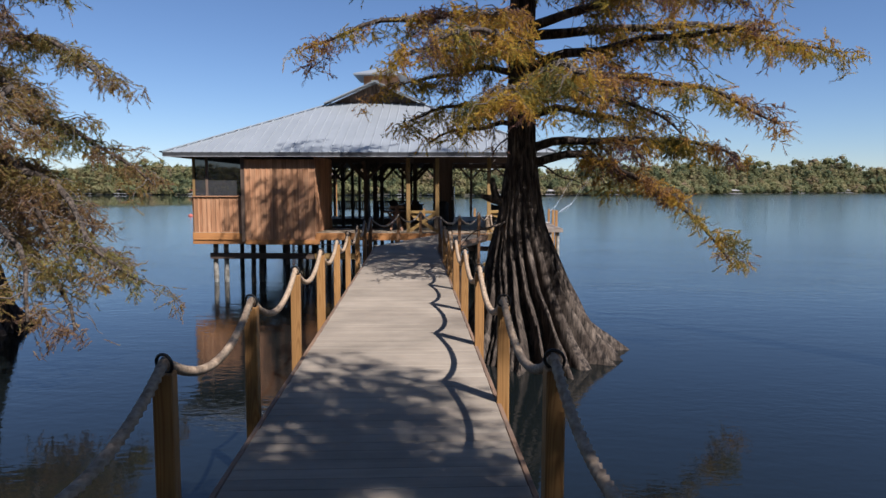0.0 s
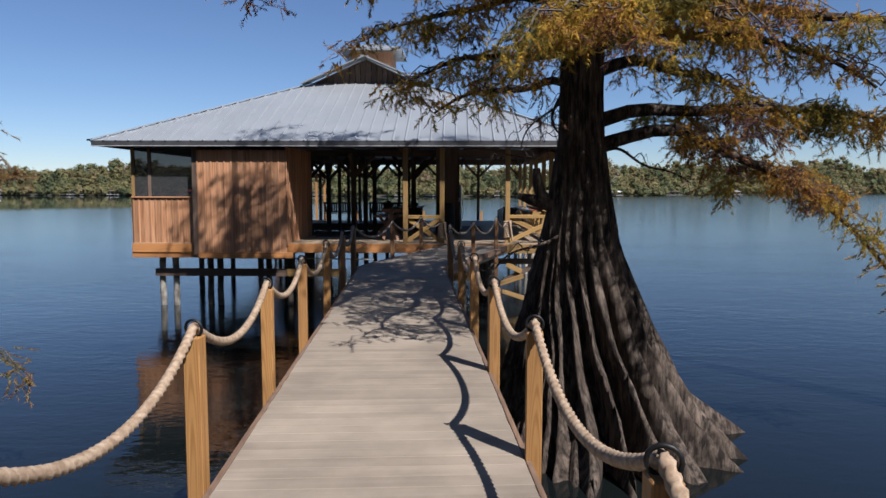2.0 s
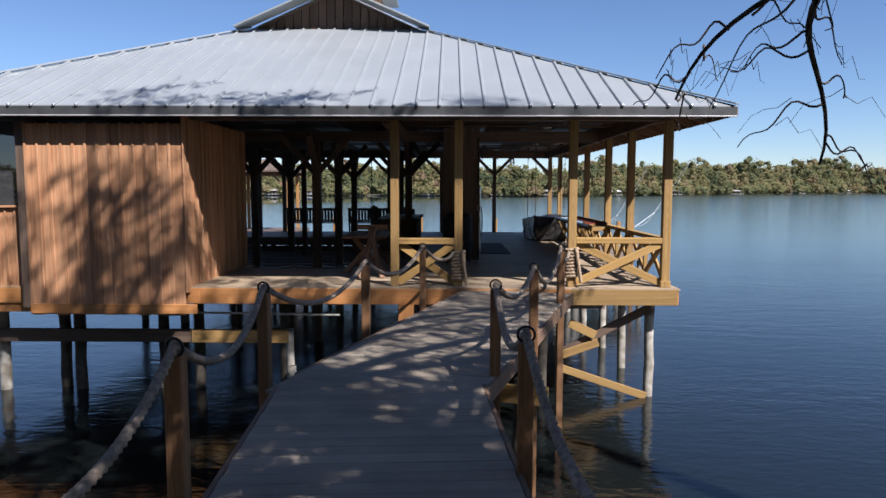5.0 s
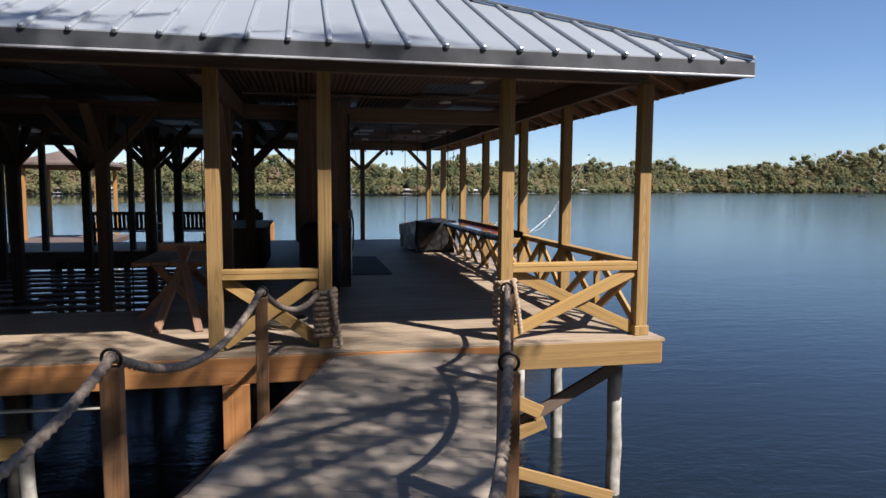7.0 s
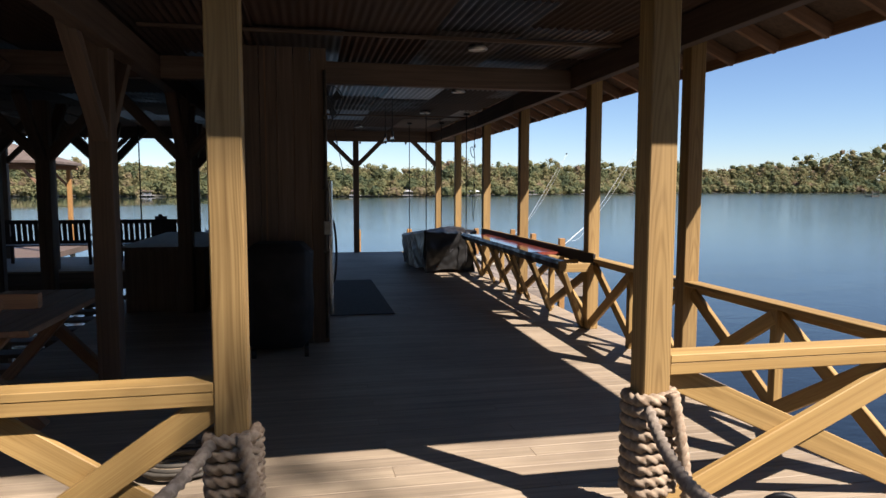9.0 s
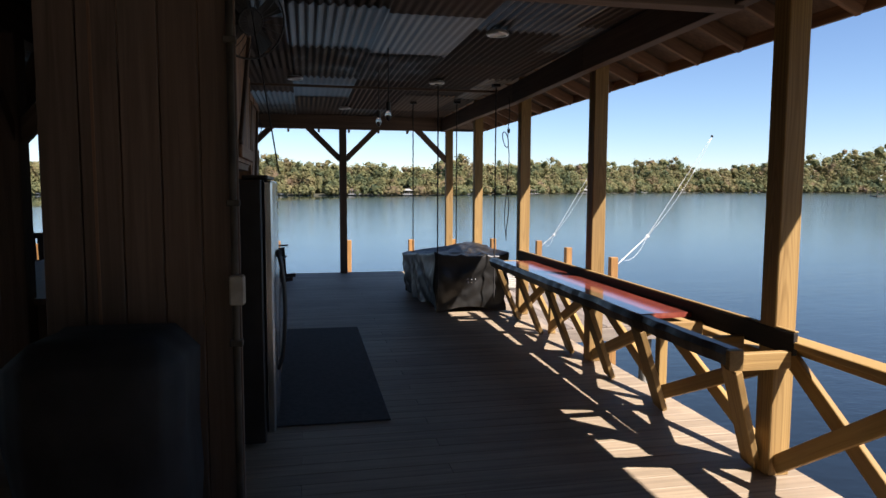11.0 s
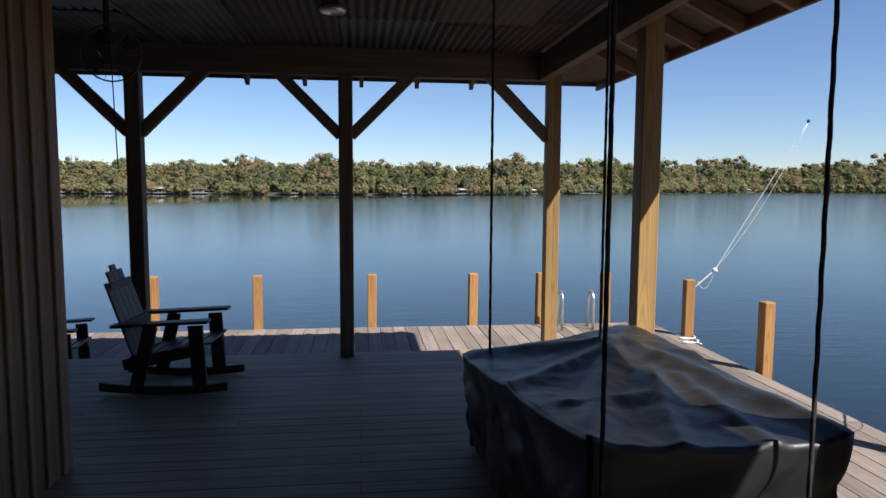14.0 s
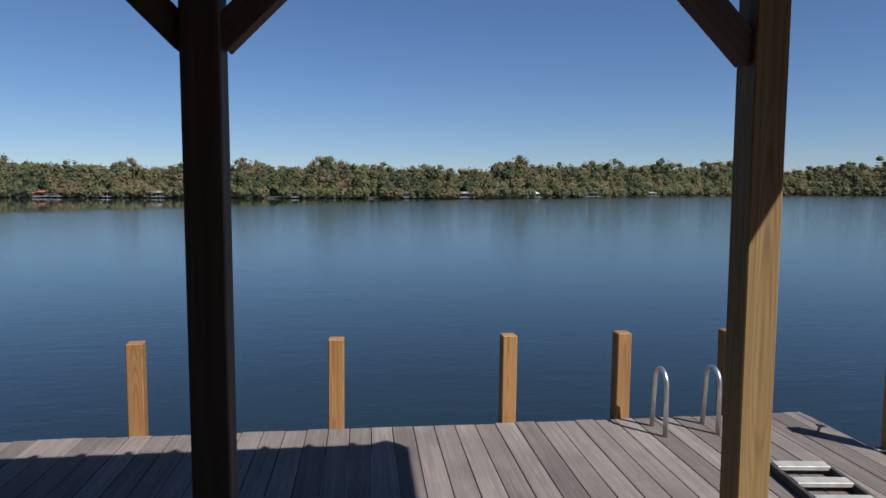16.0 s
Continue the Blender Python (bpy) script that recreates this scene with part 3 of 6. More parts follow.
def rope_row(posts, end, tops):
    ends = []
    for i, (p, h) in enumerate(zip(posts, tops)):
        # posts near the house: weathered wood, darkened further for the shade there
        old = i > 9
        rope_post(p, random.uniform(-0.12, 0.12), h, OLD_SHADED_POST if old else ROPE_POST, "weathered brown rope post, toned for shade, with an iron ring on top" if old else "square yellow pine rope post with an iron ring on top")
        ends.append(Vector((p.x, p.y, h + 0.055)))
    for i, (a, b) in enumerate(zip(ends, ends[1:] + [end])):
        drop = 0.26 * ((b - a).length / 2.0) ** 1.2
        r = thing("rope", a, "thick laid rope sagging between two walkway posts", "rope", "rope spans along the walkway")
        rope_part("rope_span", sag(a, b, drop, int((b - a).length / 0.013)), 0.026, ROPE if i < 9 else OLD_ROPE, r)


rope_row(left_posts, Vector((-1.28, 26.46, 0.62)), [0.79 + random.uniform(-0.02, 0.02) for _ in left_posts])
rope_row(right_posts, Vector((0.70, 26.46, 0.64)), [0.79 + random.uniform(-0.02, 0.02) for _ in right_posts])

# ---- house frame ----
frame_ob = tagged(thing("house_frame", (RIGHT, FRONT, DECK_Z), "square treated pine posts and beams carrying the roof", "house frame"), kind="structure")
POST = 0.14
post_spots = [(x, FRONT) for x in (-2.30, -1.20, 0.76, RIGHT)] + [(side_x(y), y) for y in BAYS[1:]]
for x, y in post_spots:
    stick("post", (x, y, DECK_Z), (x, y, 3.2 if x > 2 and y > FRONT else 2.88), POST, POST, PINE, frame_ob, bevel=0.006)
    if (x, y) == (RIGHT, FRONT):
        stick("post_base", (x, y, DECK_Z), (x, y, DECK_Z + 0.11), 0.175, 0.175, PINE, frame_ob, bevel=0.006)
# back row posts take the dark timber colour
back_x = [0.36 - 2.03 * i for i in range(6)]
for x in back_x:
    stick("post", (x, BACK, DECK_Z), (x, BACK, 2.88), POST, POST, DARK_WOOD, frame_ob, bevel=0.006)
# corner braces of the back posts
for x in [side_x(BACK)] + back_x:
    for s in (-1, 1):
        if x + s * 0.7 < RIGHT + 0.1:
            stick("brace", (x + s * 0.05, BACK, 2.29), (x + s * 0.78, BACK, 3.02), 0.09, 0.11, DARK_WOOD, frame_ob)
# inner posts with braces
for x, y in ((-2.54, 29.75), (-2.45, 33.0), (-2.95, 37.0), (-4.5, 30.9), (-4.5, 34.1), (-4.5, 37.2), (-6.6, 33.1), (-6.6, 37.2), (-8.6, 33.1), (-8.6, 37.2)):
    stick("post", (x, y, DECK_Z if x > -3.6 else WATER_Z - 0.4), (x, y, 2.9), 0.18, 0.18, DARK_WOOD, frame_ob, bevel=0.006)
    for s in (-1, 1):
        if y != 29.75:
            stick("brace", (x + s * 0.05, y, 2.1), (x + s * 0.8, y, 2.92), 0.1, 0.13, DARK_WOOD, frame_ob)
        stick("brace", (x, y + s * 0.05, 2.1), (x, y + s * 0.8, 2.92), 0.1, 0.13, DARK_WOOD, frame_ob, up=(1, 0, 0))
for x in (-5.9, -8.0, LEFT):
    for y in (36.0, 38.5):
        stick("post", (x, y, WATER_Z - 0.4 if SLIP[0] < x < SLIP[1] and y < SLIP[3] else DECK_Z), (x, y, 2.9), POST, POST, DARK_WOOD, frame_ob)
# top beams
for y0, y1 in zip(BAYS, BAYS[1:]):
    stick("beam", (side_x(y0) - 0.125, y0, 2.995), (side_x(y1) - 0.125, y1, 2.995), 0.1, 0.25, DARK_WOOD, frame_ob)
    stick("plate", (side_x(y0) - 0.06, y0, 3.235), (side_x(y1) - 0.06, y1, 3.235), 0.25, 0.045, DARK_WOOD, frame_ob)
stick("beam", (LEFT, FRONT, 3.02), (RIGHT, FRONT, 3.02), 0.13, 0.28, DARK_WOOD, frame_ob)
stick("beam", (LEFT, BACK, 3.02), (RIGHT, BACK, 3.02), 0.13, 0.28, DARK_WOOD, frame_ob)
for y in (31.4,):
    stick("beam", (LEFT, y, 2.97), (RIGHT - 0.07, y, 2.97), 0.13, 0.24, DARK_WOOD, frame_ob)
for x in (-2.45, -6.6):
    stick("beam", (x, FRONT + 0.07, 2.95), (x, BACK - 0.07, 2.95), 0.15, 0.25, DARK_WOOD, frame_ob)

# ---- ceiling of reclaimed corrugated sheets, one mesh ----
bm = bmesh.new()
x = LEFT + 0.1
CEIL = 3.13
while x < RIGHT - 0.1:
    x1 = min(x + 0.82, RIGHT - 0.08)
    cuts = [FRONT + 0.08] + sorted(FRONT + 0.08 + (BACK - FRONT) * (k + random.uniform(-0.35, 0.35)) / 9 for k in range(1, 9)) + [BACK - 0.08]
    fine = 6 if x > -5.5 else 3
    for y0, y1 in zip(cuts, cuts[1:]):
        lift, deep = random.uniform(0, 0.016), random.choice((0.013, 0.013, 0.013, 0.004))
        steps = max(2, int((x1 - x) / 0.075 * fine))
        rows = []
        for i in range(steps + 1):
            xx = x + (x1 - x) * i / steps
            zz = CEIL + lift + deep * math.sin(2 * math.pi * i / fine + 0.7)
            rows.append((bm.verts.new((xx, y0 - 0.03, zz)), bm.verts.new((xx, y1 + 0.03, zz + 0.006))))
        for a, b in zip(rows, rows[1:]):
            bm.faces.new((a[0], a[1], b[1], b[0]))
    x = x1
ceiling = new("ceiling", mesh_of(bm, "ceiling", SHEET))
tagged(ceiling, "patchwork ceiling of old rusty corrugated sheets", "ceiling", kind="structure")
trims = tagged(thing("trim", (0, 33, CEIL), "thin brown battens across the sheet ceiling", "trim"), kind="structure")
for y in (30.0, 36.9):
    stick("batten", (-2.3, y, CEIL - 0.03), (RIGHT - 0.07, y, CEIL - 0.03), 0.05, 0.03, DARK_WOOD, trims)

# ---- roof ----
EX0, EX1, EY0, EY1, EZ, PITCH = -11.36, 3.22, 25.86, 41.80, 3.05, 0.452
RIDGE_X = (EX0 + EX1) / 2
RUN = EX1 - RIDGE_X
roof = tagged(thing("roof", (RIDGE_X, 33.8, EZ), "hipped galvanised standing-rib metal roof with a gablet and a cupola", "roof"), kind="structure")
GAB = 5.3                            # run from the eave to the gablet
GZ, RZ = EZ + GAB * PITCH, EZ + RUN * PITCH


def slab(corners, thick, name, mat, label=""):
    bm = bmesh.new()
    top = [bm.verts.new(c) for c in corners]
    low = [bm.verts.new((c[0], c[1], c[2] - thick)) for c in corners]
    bm.faces.new(top); bm.faces.new(low[::-1])
    k = len(corners)
    for i in range(k):
        bm.faces.new((top[i], low[i], low[(i + 1) % k], top[(i + 1) % k]))
    bmesh.ops.recalc_face_normals(bm, faces=bm.faces)
    return part(name, bm, mat, roof, label)


gx0, gx1, gy0, gy1 = EX0 + GAB, EX1 - GAB, EY0 + GAB, EY1 - GAB
slabs = (
    ((EX0, EY0, EZ), (EX1, EY0, EZ), (gx1, gy0, GZ), (gx0, gy0, GZ)),
    ((EX1, EY1, EZ), (EX0, EY1, EZ), (gx0, gy1, GZ), (gx1, gy1, GZ)),
    ((EX1, EY0, EZ), (EX1, EY1, EZ), (gx1, gy1, GZ), (RIDGE_X, gy1, RZ), (RIDGE_X, gy0, RZ), (gx1, gy0, GZ)),
    ((EX0, EY1, EZ), (EX0, EY0, EZ), (gx0, gy0, GZ), (RIDGE_X, gy0, RZ), (RIDGE_X, gy1, RZ), (gx0, gy1, GZ)),
)
for c in slabs:
    slab(c, 0.02, "roof_slope", ROOF)
    slab([(x, y, z - 0.035) for x, y, z in c], 0.03, "roof_decking", DARK_WOOD, "brown boards under the metal")
# raised ribs
RIB = 0.36


def rib(p, q):
    stick("rib", p, q, 0.05, 0.05, ROOF, roof, bevel=0.012)


k = int((EX1 - EX0) / RIB)
for i in range(1, k):
    x = EX0 + i * (EX1 - EX0) / k
    run = min(x - EX0, EX1 - x, GAB)
    for y, s in ((EY0, 1), (EY1, -1)):
        rib((x, y - s * 0.045, EZ - 0.008), (x, y + s * run, EZ + run * PITCH + 0.012))
k = int((EY1 - EY0) / RIB)
for i in range(1, k):
    y = EY0 + i * (EY1 - EY0) / k
    d = min(y - EY0, EY1 - y)
    run = RUN if d > GAB else d
    for x, s in ((EX1, -1), (EX0, 1)):
        rib((x - s * 0.045, y, EZ - 0.008), (x + s * run, y, EZ + run * PITCH + 0.012))
# hip and ridge caps
for sx, gx, ex in ((1, gx1, EX1), (-1, gx0, EX0)):
    for ey, gy in ((EY0, gy0), (EY1, gy1)):
        stick("hip_cap", (ex, ey, EZ + 0.03), (gx, gy, GZ + 0.03), 0.16, 0.03, ROOF, roof)
        stick("barge", (gx + sx * 0.25, gy - (0.25 if ey == EY0 else -0.25), GZ - 0.04), (RIDGE_X, gy - (0.25 if ey == EY0 else -0.25), RZ + 0.02), 0.5, 0.04, ROOF, roof)
stick("ridge_cap", (RIDGE_X, gy0 - 0.5, RZ + 0.03), (RIDGE_X, gy1 + 0.5, RZ + 0.03), 0.28, 0.03, ROOF, roof)
# boarded gablets
for gy, s in ((gy0, 1), (gy1, -1)):
    for i in range(20):
        x = gx0 + 0.1 + (gx1 - gx0 - 0.2) * i / 19
        top = RZ - abs(x - RIDGE_X) * PITCH - 0.03
        if top > GZ + 0.05:
            stick("gablet_board", (x, gy + s * 0.08, GZ - 0.1), (x, gy + s * 0.08, top), 0.18, 0.02, DARK_WOOD, roof)
# fascia and bright drip edge
for p, q in (((EX0, EY0), (EX1, EY0)), ((EX1, EY0), (EX1, EY1)), ((EX1, EY1), (EX0, EY1)), ((EX0, EY1), (EX0, EY0))):
    if p[1] == EY1 and q[1] == EY1:
        stick("fascia", (*p, EZ - 0.06), (*q, EZ - 0.06), 0.03, 0.09, ROOF_TRIM, roof)
        continue
    if p[0] == q[0]:
        stick("fascia", (*p, EZ - 0.085), (*q, EZ - 0.085), 0.03, 0.14, KITCHEN_WOOD, roof)
        continue
    stick("fascia", (*p, EZ - 0.085), (*q, EZ - 0.085), 0.03, 0.14, ROOF_TRIM, roof)
    stick("drip_edge", (*p, EZ - 0.165), (*q, EZ - 0.165), 0.05, 0.022, BRIGHT_TRIM, roof)
# rafter tails under the overhangs
y = FRONT + 0.55
while y < BACK - 0.4:
    stick("rafter", (RIGHT - 0.3, y, EZ - 0.13 + (EX1 - RIGHT + 0.3) * PITCH), (EX1 - 0.03, y, EZ - 0.13), 0.045, 0.12, KITCHEN_WOOD, roof)
    y += 0.61
x = LEFT + 0.6
while x < RIGHT - 0.4:
    for ey, s, ln in ((EY0, 1, FRONT), (EY1, -1, BACK)):
        d = abs(ey - ln) + 0.3
        stick("rafter", (x, ey + s * d, EZ - 0.13 + d * PITCH), (x, ey + s * 0.03, EZ - 0.13), 0.045, 0.12, DARK_WOOD, roof)
    x += 0.61
# small floodlights at the front corners of the eaves
for x, s in ((EX0, -1),):
    fl = thing("floodlight", (x, EY0, EZ), "small dark floodlight on the corner of the eave", "floodlight")
    part("lamp_head", box_bm(x + s * 0.05 - 0.05, EY0 - 0.08, EZ - 0.02, x + s * 0.05 + 0.05, EY0 - 0.02, EZ + 0.03, 0.01), BLACK, fl)
    part("lamp_arm", cyl_bm((x - s * 0.02, EY0 - 0.03, EZ - 0.06), (x + s * 0.02, EY0 - 0.08, EZ + 0.0), 0.015, sides=8), BLACK, fl)
# cupola on the ridge
cup = thing("cupola", (RIDGE_X, 33.9, RZ), "small boarded roof cupola with a metal cap", "cupola")
part("cupola_body", box_bm(RIDGE_X - 0.8, 33.1, RZ - 0.3, RIDGE_X + 0.8, 34.7, RZ + 0.62), CEDAR, cup)
bm = bmesh.new()
lo = [bm.verts.new((RIDGE_X + sx * 1.22, 33.9 + sy * 1.22, RZ + 0.62)) for sx, sy in ((-1, -1), (1, -1), (1, 1), (-1, 1))]
mid = [bm.verts.new((RIDGE_X + sx * 1.22, 33.9 + sy * 1.22, RZ + 0.69)) for sx, sy in ((-1, -1), (1, -1), (1, 1), (-1, 1))]
hi = [bm.verts.new((RIDGE_X + sx * 0.12, 33.9 + sy * 0.12, RZ + 1.1)) for sx, sy in ((-1, -1), (1, -1), (1, 1), (-1, 1))]
bm.faces.new(lo[::-1]); bm.faces.new(hi)
for a, b in ((lo, mid), (mid, hi)):
    for i in range(4):
        bm.faces.new((a[i], a[(i + 1) % 4], b[(i + 1) % 4], b[i]))
part("cupola_roof", bm, ROOF, cup, "galvanised metal cap")

# ---- deck edge, piles and bracing below ----
under = tagged(thing("deck_substructure", (-4, 33, -0.3), "pine rim boards, joists and braces under the deck", "deck frame"), kind="structure")
stick("rim_board", (-10.5, 26.33, -0.115), (-5.62, 26.33, -0.115), 0.045, 0.27, FASCIA, under)
stick("rim_board", (-5.62, 26.33, -0.115), (0.72, 26.33, -0.115), 0.045, 0.27, FASCIA, under)
stick("rim_board", (0.72, 26.33, -0.115), (2.53, 26.33, -0.115), 0.045, 0.27, PINE, under)
stick("rim_board", (2.54, 26.35, -0.115), (2.54, 41.2, -0.115), 0.045, 0.27, FASCIA, under)
stick("rim_board", (2.56, 41.2, -0.13), (-10.5, 41.2, -0.13), 0.045, 0.24, FASCIA, under)
stick("rim_board", (-10.5, 41.2, -0.115), (-10.5, 26.35, -0.115), 0.045, 0.27, FASCIA, under)
for i in range(12):
    x = -10.1 + i * 1.1
    for y0, y1 in (((26.4, SLIP[2] - 0.05), (SLIP[3] + 0.05, 41.1)) if SLIP[0] < x < SLIP[1] else ((26.4, 41.1),)):
        stick("joist", (x, y0, -0.12), (x, y1, -0.12), 0.045, 0.2, DARK_WOOD, under)
for p, q in (((SLIP[1], SLIP[2]), (SLIP[1], SLIP[3])), ((SLIP[0], SLIP[2] + 0.7), (SLIP[0], SLIP[3])), ((SLIP[0], SLIP[3]), (SLIP[1], SLIP[3])), ((-5.65, SLIP[2]), (SLIP[1], SLIP[2])), ((SLIP[0], SLIP[2] + 0.7), (-5.65, SLIP[2] + 0.7))):
    stick("slip_rim", (*p, -0.115), (*q, -0.115), 0.045, 0.25, DARK_WOOD, under)
stick("hanger_board", (-2.09, 26.29, -0.9), (-2.09, 26.29, -0.252), 0.26, 0.045, FASCIA, under, up=(0, 1, 0))
# made-up dark platform, added to hide the bright water in the slip
lift = thing("boat_lift", (-6.4, 33.4, -0.85), "added dark platform that covers the bright water in the slip", "boat lift")
for i in range(11):
    stick("lift_board", (-8.95, 29.95 + 0.75 * i, -0.42), (-3.85, 29.95 + 0.75 * i, -0.42), 0.3, 0.05, DARK_WOOD, lift)
for x in (-8.7, -6.4, -4.1):
    stick("lift_beam", (x, 29.7, -0.52), (x, 37.7, -0.52), 0.12, 0.14, DARK_WOOD, lift)
for x in (-8.9, -3.9):
    for y in (30.0, 37.0):
        part("platform_cable", cyl_bm((x, y, -0.4), (x, y, 2.84), 0.012, sides=6), IRON, lift)
# made-up dark boards that block the bright water seen under the back deck
for z in (-0.37, -0.62):
    stick("crossbeam", (-10.0, 40.95, z), (-2.4, 40.95, z), 0.06, 0.235, DARK_WOOD, under)
water_pipe = thing("water_pipe", (-6.8, 26.46, -0.43), "thin grey water pipe slung under the deck edge", "pipe")
part("pipe_run", cyl_bm((-10.4, 26.46, -0.38), (-3.25, 26.46, -0.46), 0.02, sides=8), PILE, water_pipe, smooth=True)


def pile(x, y, top, r, mat, label, group):
    t = thing("pile", (x, y, WATER_Z - 0.5), label, "pile", group)
    pts = [(x + random.uniform(-0.012, 0.012), y + random.uniform(-0.012, 0.012), WATER_Z - 0.5 + (top - WATER_Z + 0.5) * i / 6) for i in range(7)]
    part("pile_shaft", sweep(bmesh.new(), pts, [r * (1 + 0.04 * math.sin(i * 2.1 + x)) for i in range(7)], sides=12), mat, t, smooth=True)


for y in (26.75, 28.65, 30.4, 32.6, 35.0, 37.4, 39.8):
    pile(2.2, y, -0.25, 0.085, PILE, "round grey wooden pile standing in the water under the deck", "piles under the deck")
# the front left piles are pale, all others take the dark colour
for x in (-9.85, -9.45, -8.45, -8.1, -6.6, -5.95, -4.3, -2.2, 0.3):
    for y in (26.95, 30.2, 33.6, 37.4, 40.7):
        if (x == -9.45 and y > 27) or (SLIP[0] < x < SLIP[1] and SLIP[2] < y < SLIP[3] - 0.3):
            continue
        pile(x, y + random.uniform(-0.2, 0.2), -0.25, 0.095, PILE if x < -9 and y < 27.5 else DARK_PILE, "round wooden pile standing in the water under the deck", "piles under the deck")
stick("brace", (2.17, 26.64, -0.34), (0.68, 26.64, -1.12), 0.05, 0.14, DARK_WOOD, under)
stick("brace", (0.62, 26.6, -1.42), (2.12, 26.6, -1.92), 0.05, 0.13, PINE, under)
stick("brace", (0.74, 26.55, -0.6), (1.2, 26.55, -0.82), 0.05, 0.15, PINE, under)
stick("brace", (0.56, 26.58, -1.2), (1.26, 26.58, -0.95), 0.05, 0.14, PINE, under)
stick("walkway_ledger", (-2.35, 22.1, -0.34), (-0.36, 21.5, -0.34), 0.05, 0.19, PINE, under)
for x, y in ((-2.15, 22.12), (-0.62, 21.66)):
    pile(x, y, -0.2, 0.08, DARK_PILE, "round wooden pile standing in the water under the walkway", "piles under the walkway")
stick("crossbeam", (-5.93, 26.72, -0.9), (-4.2, 26.72, -0.9), 0.09, 0.23, PINE, under, label="pale new pine crossbeam")
stick("crossbeam", (-10.0, 26.74, -0.9), (-5.95, 26.74, -0.9), 0.09, 0.23, DARK_WOOD, under)
stick("crossbeam", (-2.2, 30.2, -0.9), (2.2, 30.2, -0.9), 0.09, 0.2, DARK_WOOD, under)
pile(-4.2, 26.78, -0.78, 0.075, PILE, "short pale pile standing in the water under the deck", "piles under the deck")
pile(-4.12, 26.55, -1.4, 0.07, PILE, "short pale pile standing in the water under the deck", "piles under the deck")
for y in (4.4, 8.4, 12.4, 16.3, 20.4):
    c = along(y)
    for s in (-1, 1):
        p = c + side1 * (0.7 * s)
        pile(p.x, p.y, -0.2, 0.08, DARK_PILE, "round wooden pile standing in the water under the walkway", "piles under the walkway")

# ---- rails of crossed timbers ----
def cross_rail(name, p, q, top, halves, parent_label, mat=RAIL_PINE, rail=0.135):
    p, q = Vector(p), Vector(q)
    t = thing(name, (p.x, p.y, DECK_Z), parent_label, "railing", "crossed deck railings")
    way = (q - p).normalized()
    side = Vector((way.y, -way.x, 0))
    wide = 0.13 if halves == 1 else 0.105
    stick("top_rail", (p.x, p.y, top - 0.02), (q.x, q.y, top - 0.02), rail, 0.04, mat, t)
    stick("rail_board", (p.x + side.x * 0.045, p.y + side.y * 0.045, top - 0.07), (q.x + side.x * 0.045, q.y + side.y * 0.045, top - 0.07), 0.038, 0.06, mat, t)
    for i in range(halves):
        a, b = p.lerp(q, i / halves), p.lerp(q, (i + 1) / halves)
        o = side * 0.02
        stick("cross_brace", (a.x + o.x, a.y + o.y, DECK_Z + 0.07), (b.x + o.x, b.y + o.y, top - 0.1), 0.038, wide, mat, t)
        stick("cross_brace", (a.x - o.x, a.y - o.y, top - 0.1), (b.x - o.x, b.y - o.y, DECK_Z + 0.07), 0.038, wide, mat, t)
        if i:
            stick("upright", (a.x, a.y, DECK_Z), (a.x, a.y, top - 0.045), 0.07, 0.07, mat, t)
    return t


cross_rail("railing", (-2.23, FRONT, 0), (-1.27, FRONT, 0), 0.87, 1, "new yellow pine railing with one X brace between two posts")
cross_rail("railing", (0.83, FRONT, 0), (2.305, FRONT, 0), 0.89, 1, "new yellow pine railing with one X brace between two posts")
for y0, y1 in zip(BAYS[:4], BAYS[1:5]):
    cross_rail("railing", (side_x(y0), y0 + 0.07, 0), (side_x(y1), y1 - 0.07, 0), 0.89 if y1 < 31.5 else 0.78, 2, "yellow pine side railing with X braces")

# ---- rope wound round the two entrance posts ----
for x, z0, z1 in ((-1.20, 0.14, 0.64), (0.76, 0.19, 0.70)):
    w = thing("rope_wrap", (x, FRONT, z0), "thick manila rope wound round an entrance post", "rope wrap", "rope wraps on the entrance posts")
    pts, turns = [], int((z1 - z0) / 0.052)
    for i in range(turns * 64 + 1):
        a = 2 * math.pi * i / 64
        c, s = math.cos(a), math.sin(a)
        r = 0.1 / max(abs(c), abs(s)) ** 0.45
        pts.append((x + r * c, FRONT + r * s, z0 + (z1 - z0) * i / (turns * 64)))
    bm = sweep(bmesh.new(), pts, 0.027, sides=12, twist=2 * math.pi / 0.14, lobes=0.26)
    part("coil", bm, ROPE, w, smooth=True)
    tail = [(x + 0.05 + 0.10 * i / 12, FRONT - 0.13 - 0.02 * math.sin(i / 12 * 3.1), z1 + 0.02 - (z1 - z0 + 0.1) * i / 12) for i in range(13)]
    bm = sweep(bmesh.new(), [Vector(tail[j]).lerp(Vector(tail[j + 1]), f / 6) for j in range(12) for f in range(6)], 0.027, sides=12, twist=2 * math.pi / 0.14, lobes=0.26)
    part("rope_tail", bm, ROPE, w, smooth=True)

# ---- boarded front rooms ----
front_wall = tagged(thing("wall_front", (-7, 26.15, -0.4), "reddish cedar board and batten wall of a closed room", "wall"), kind="structure")


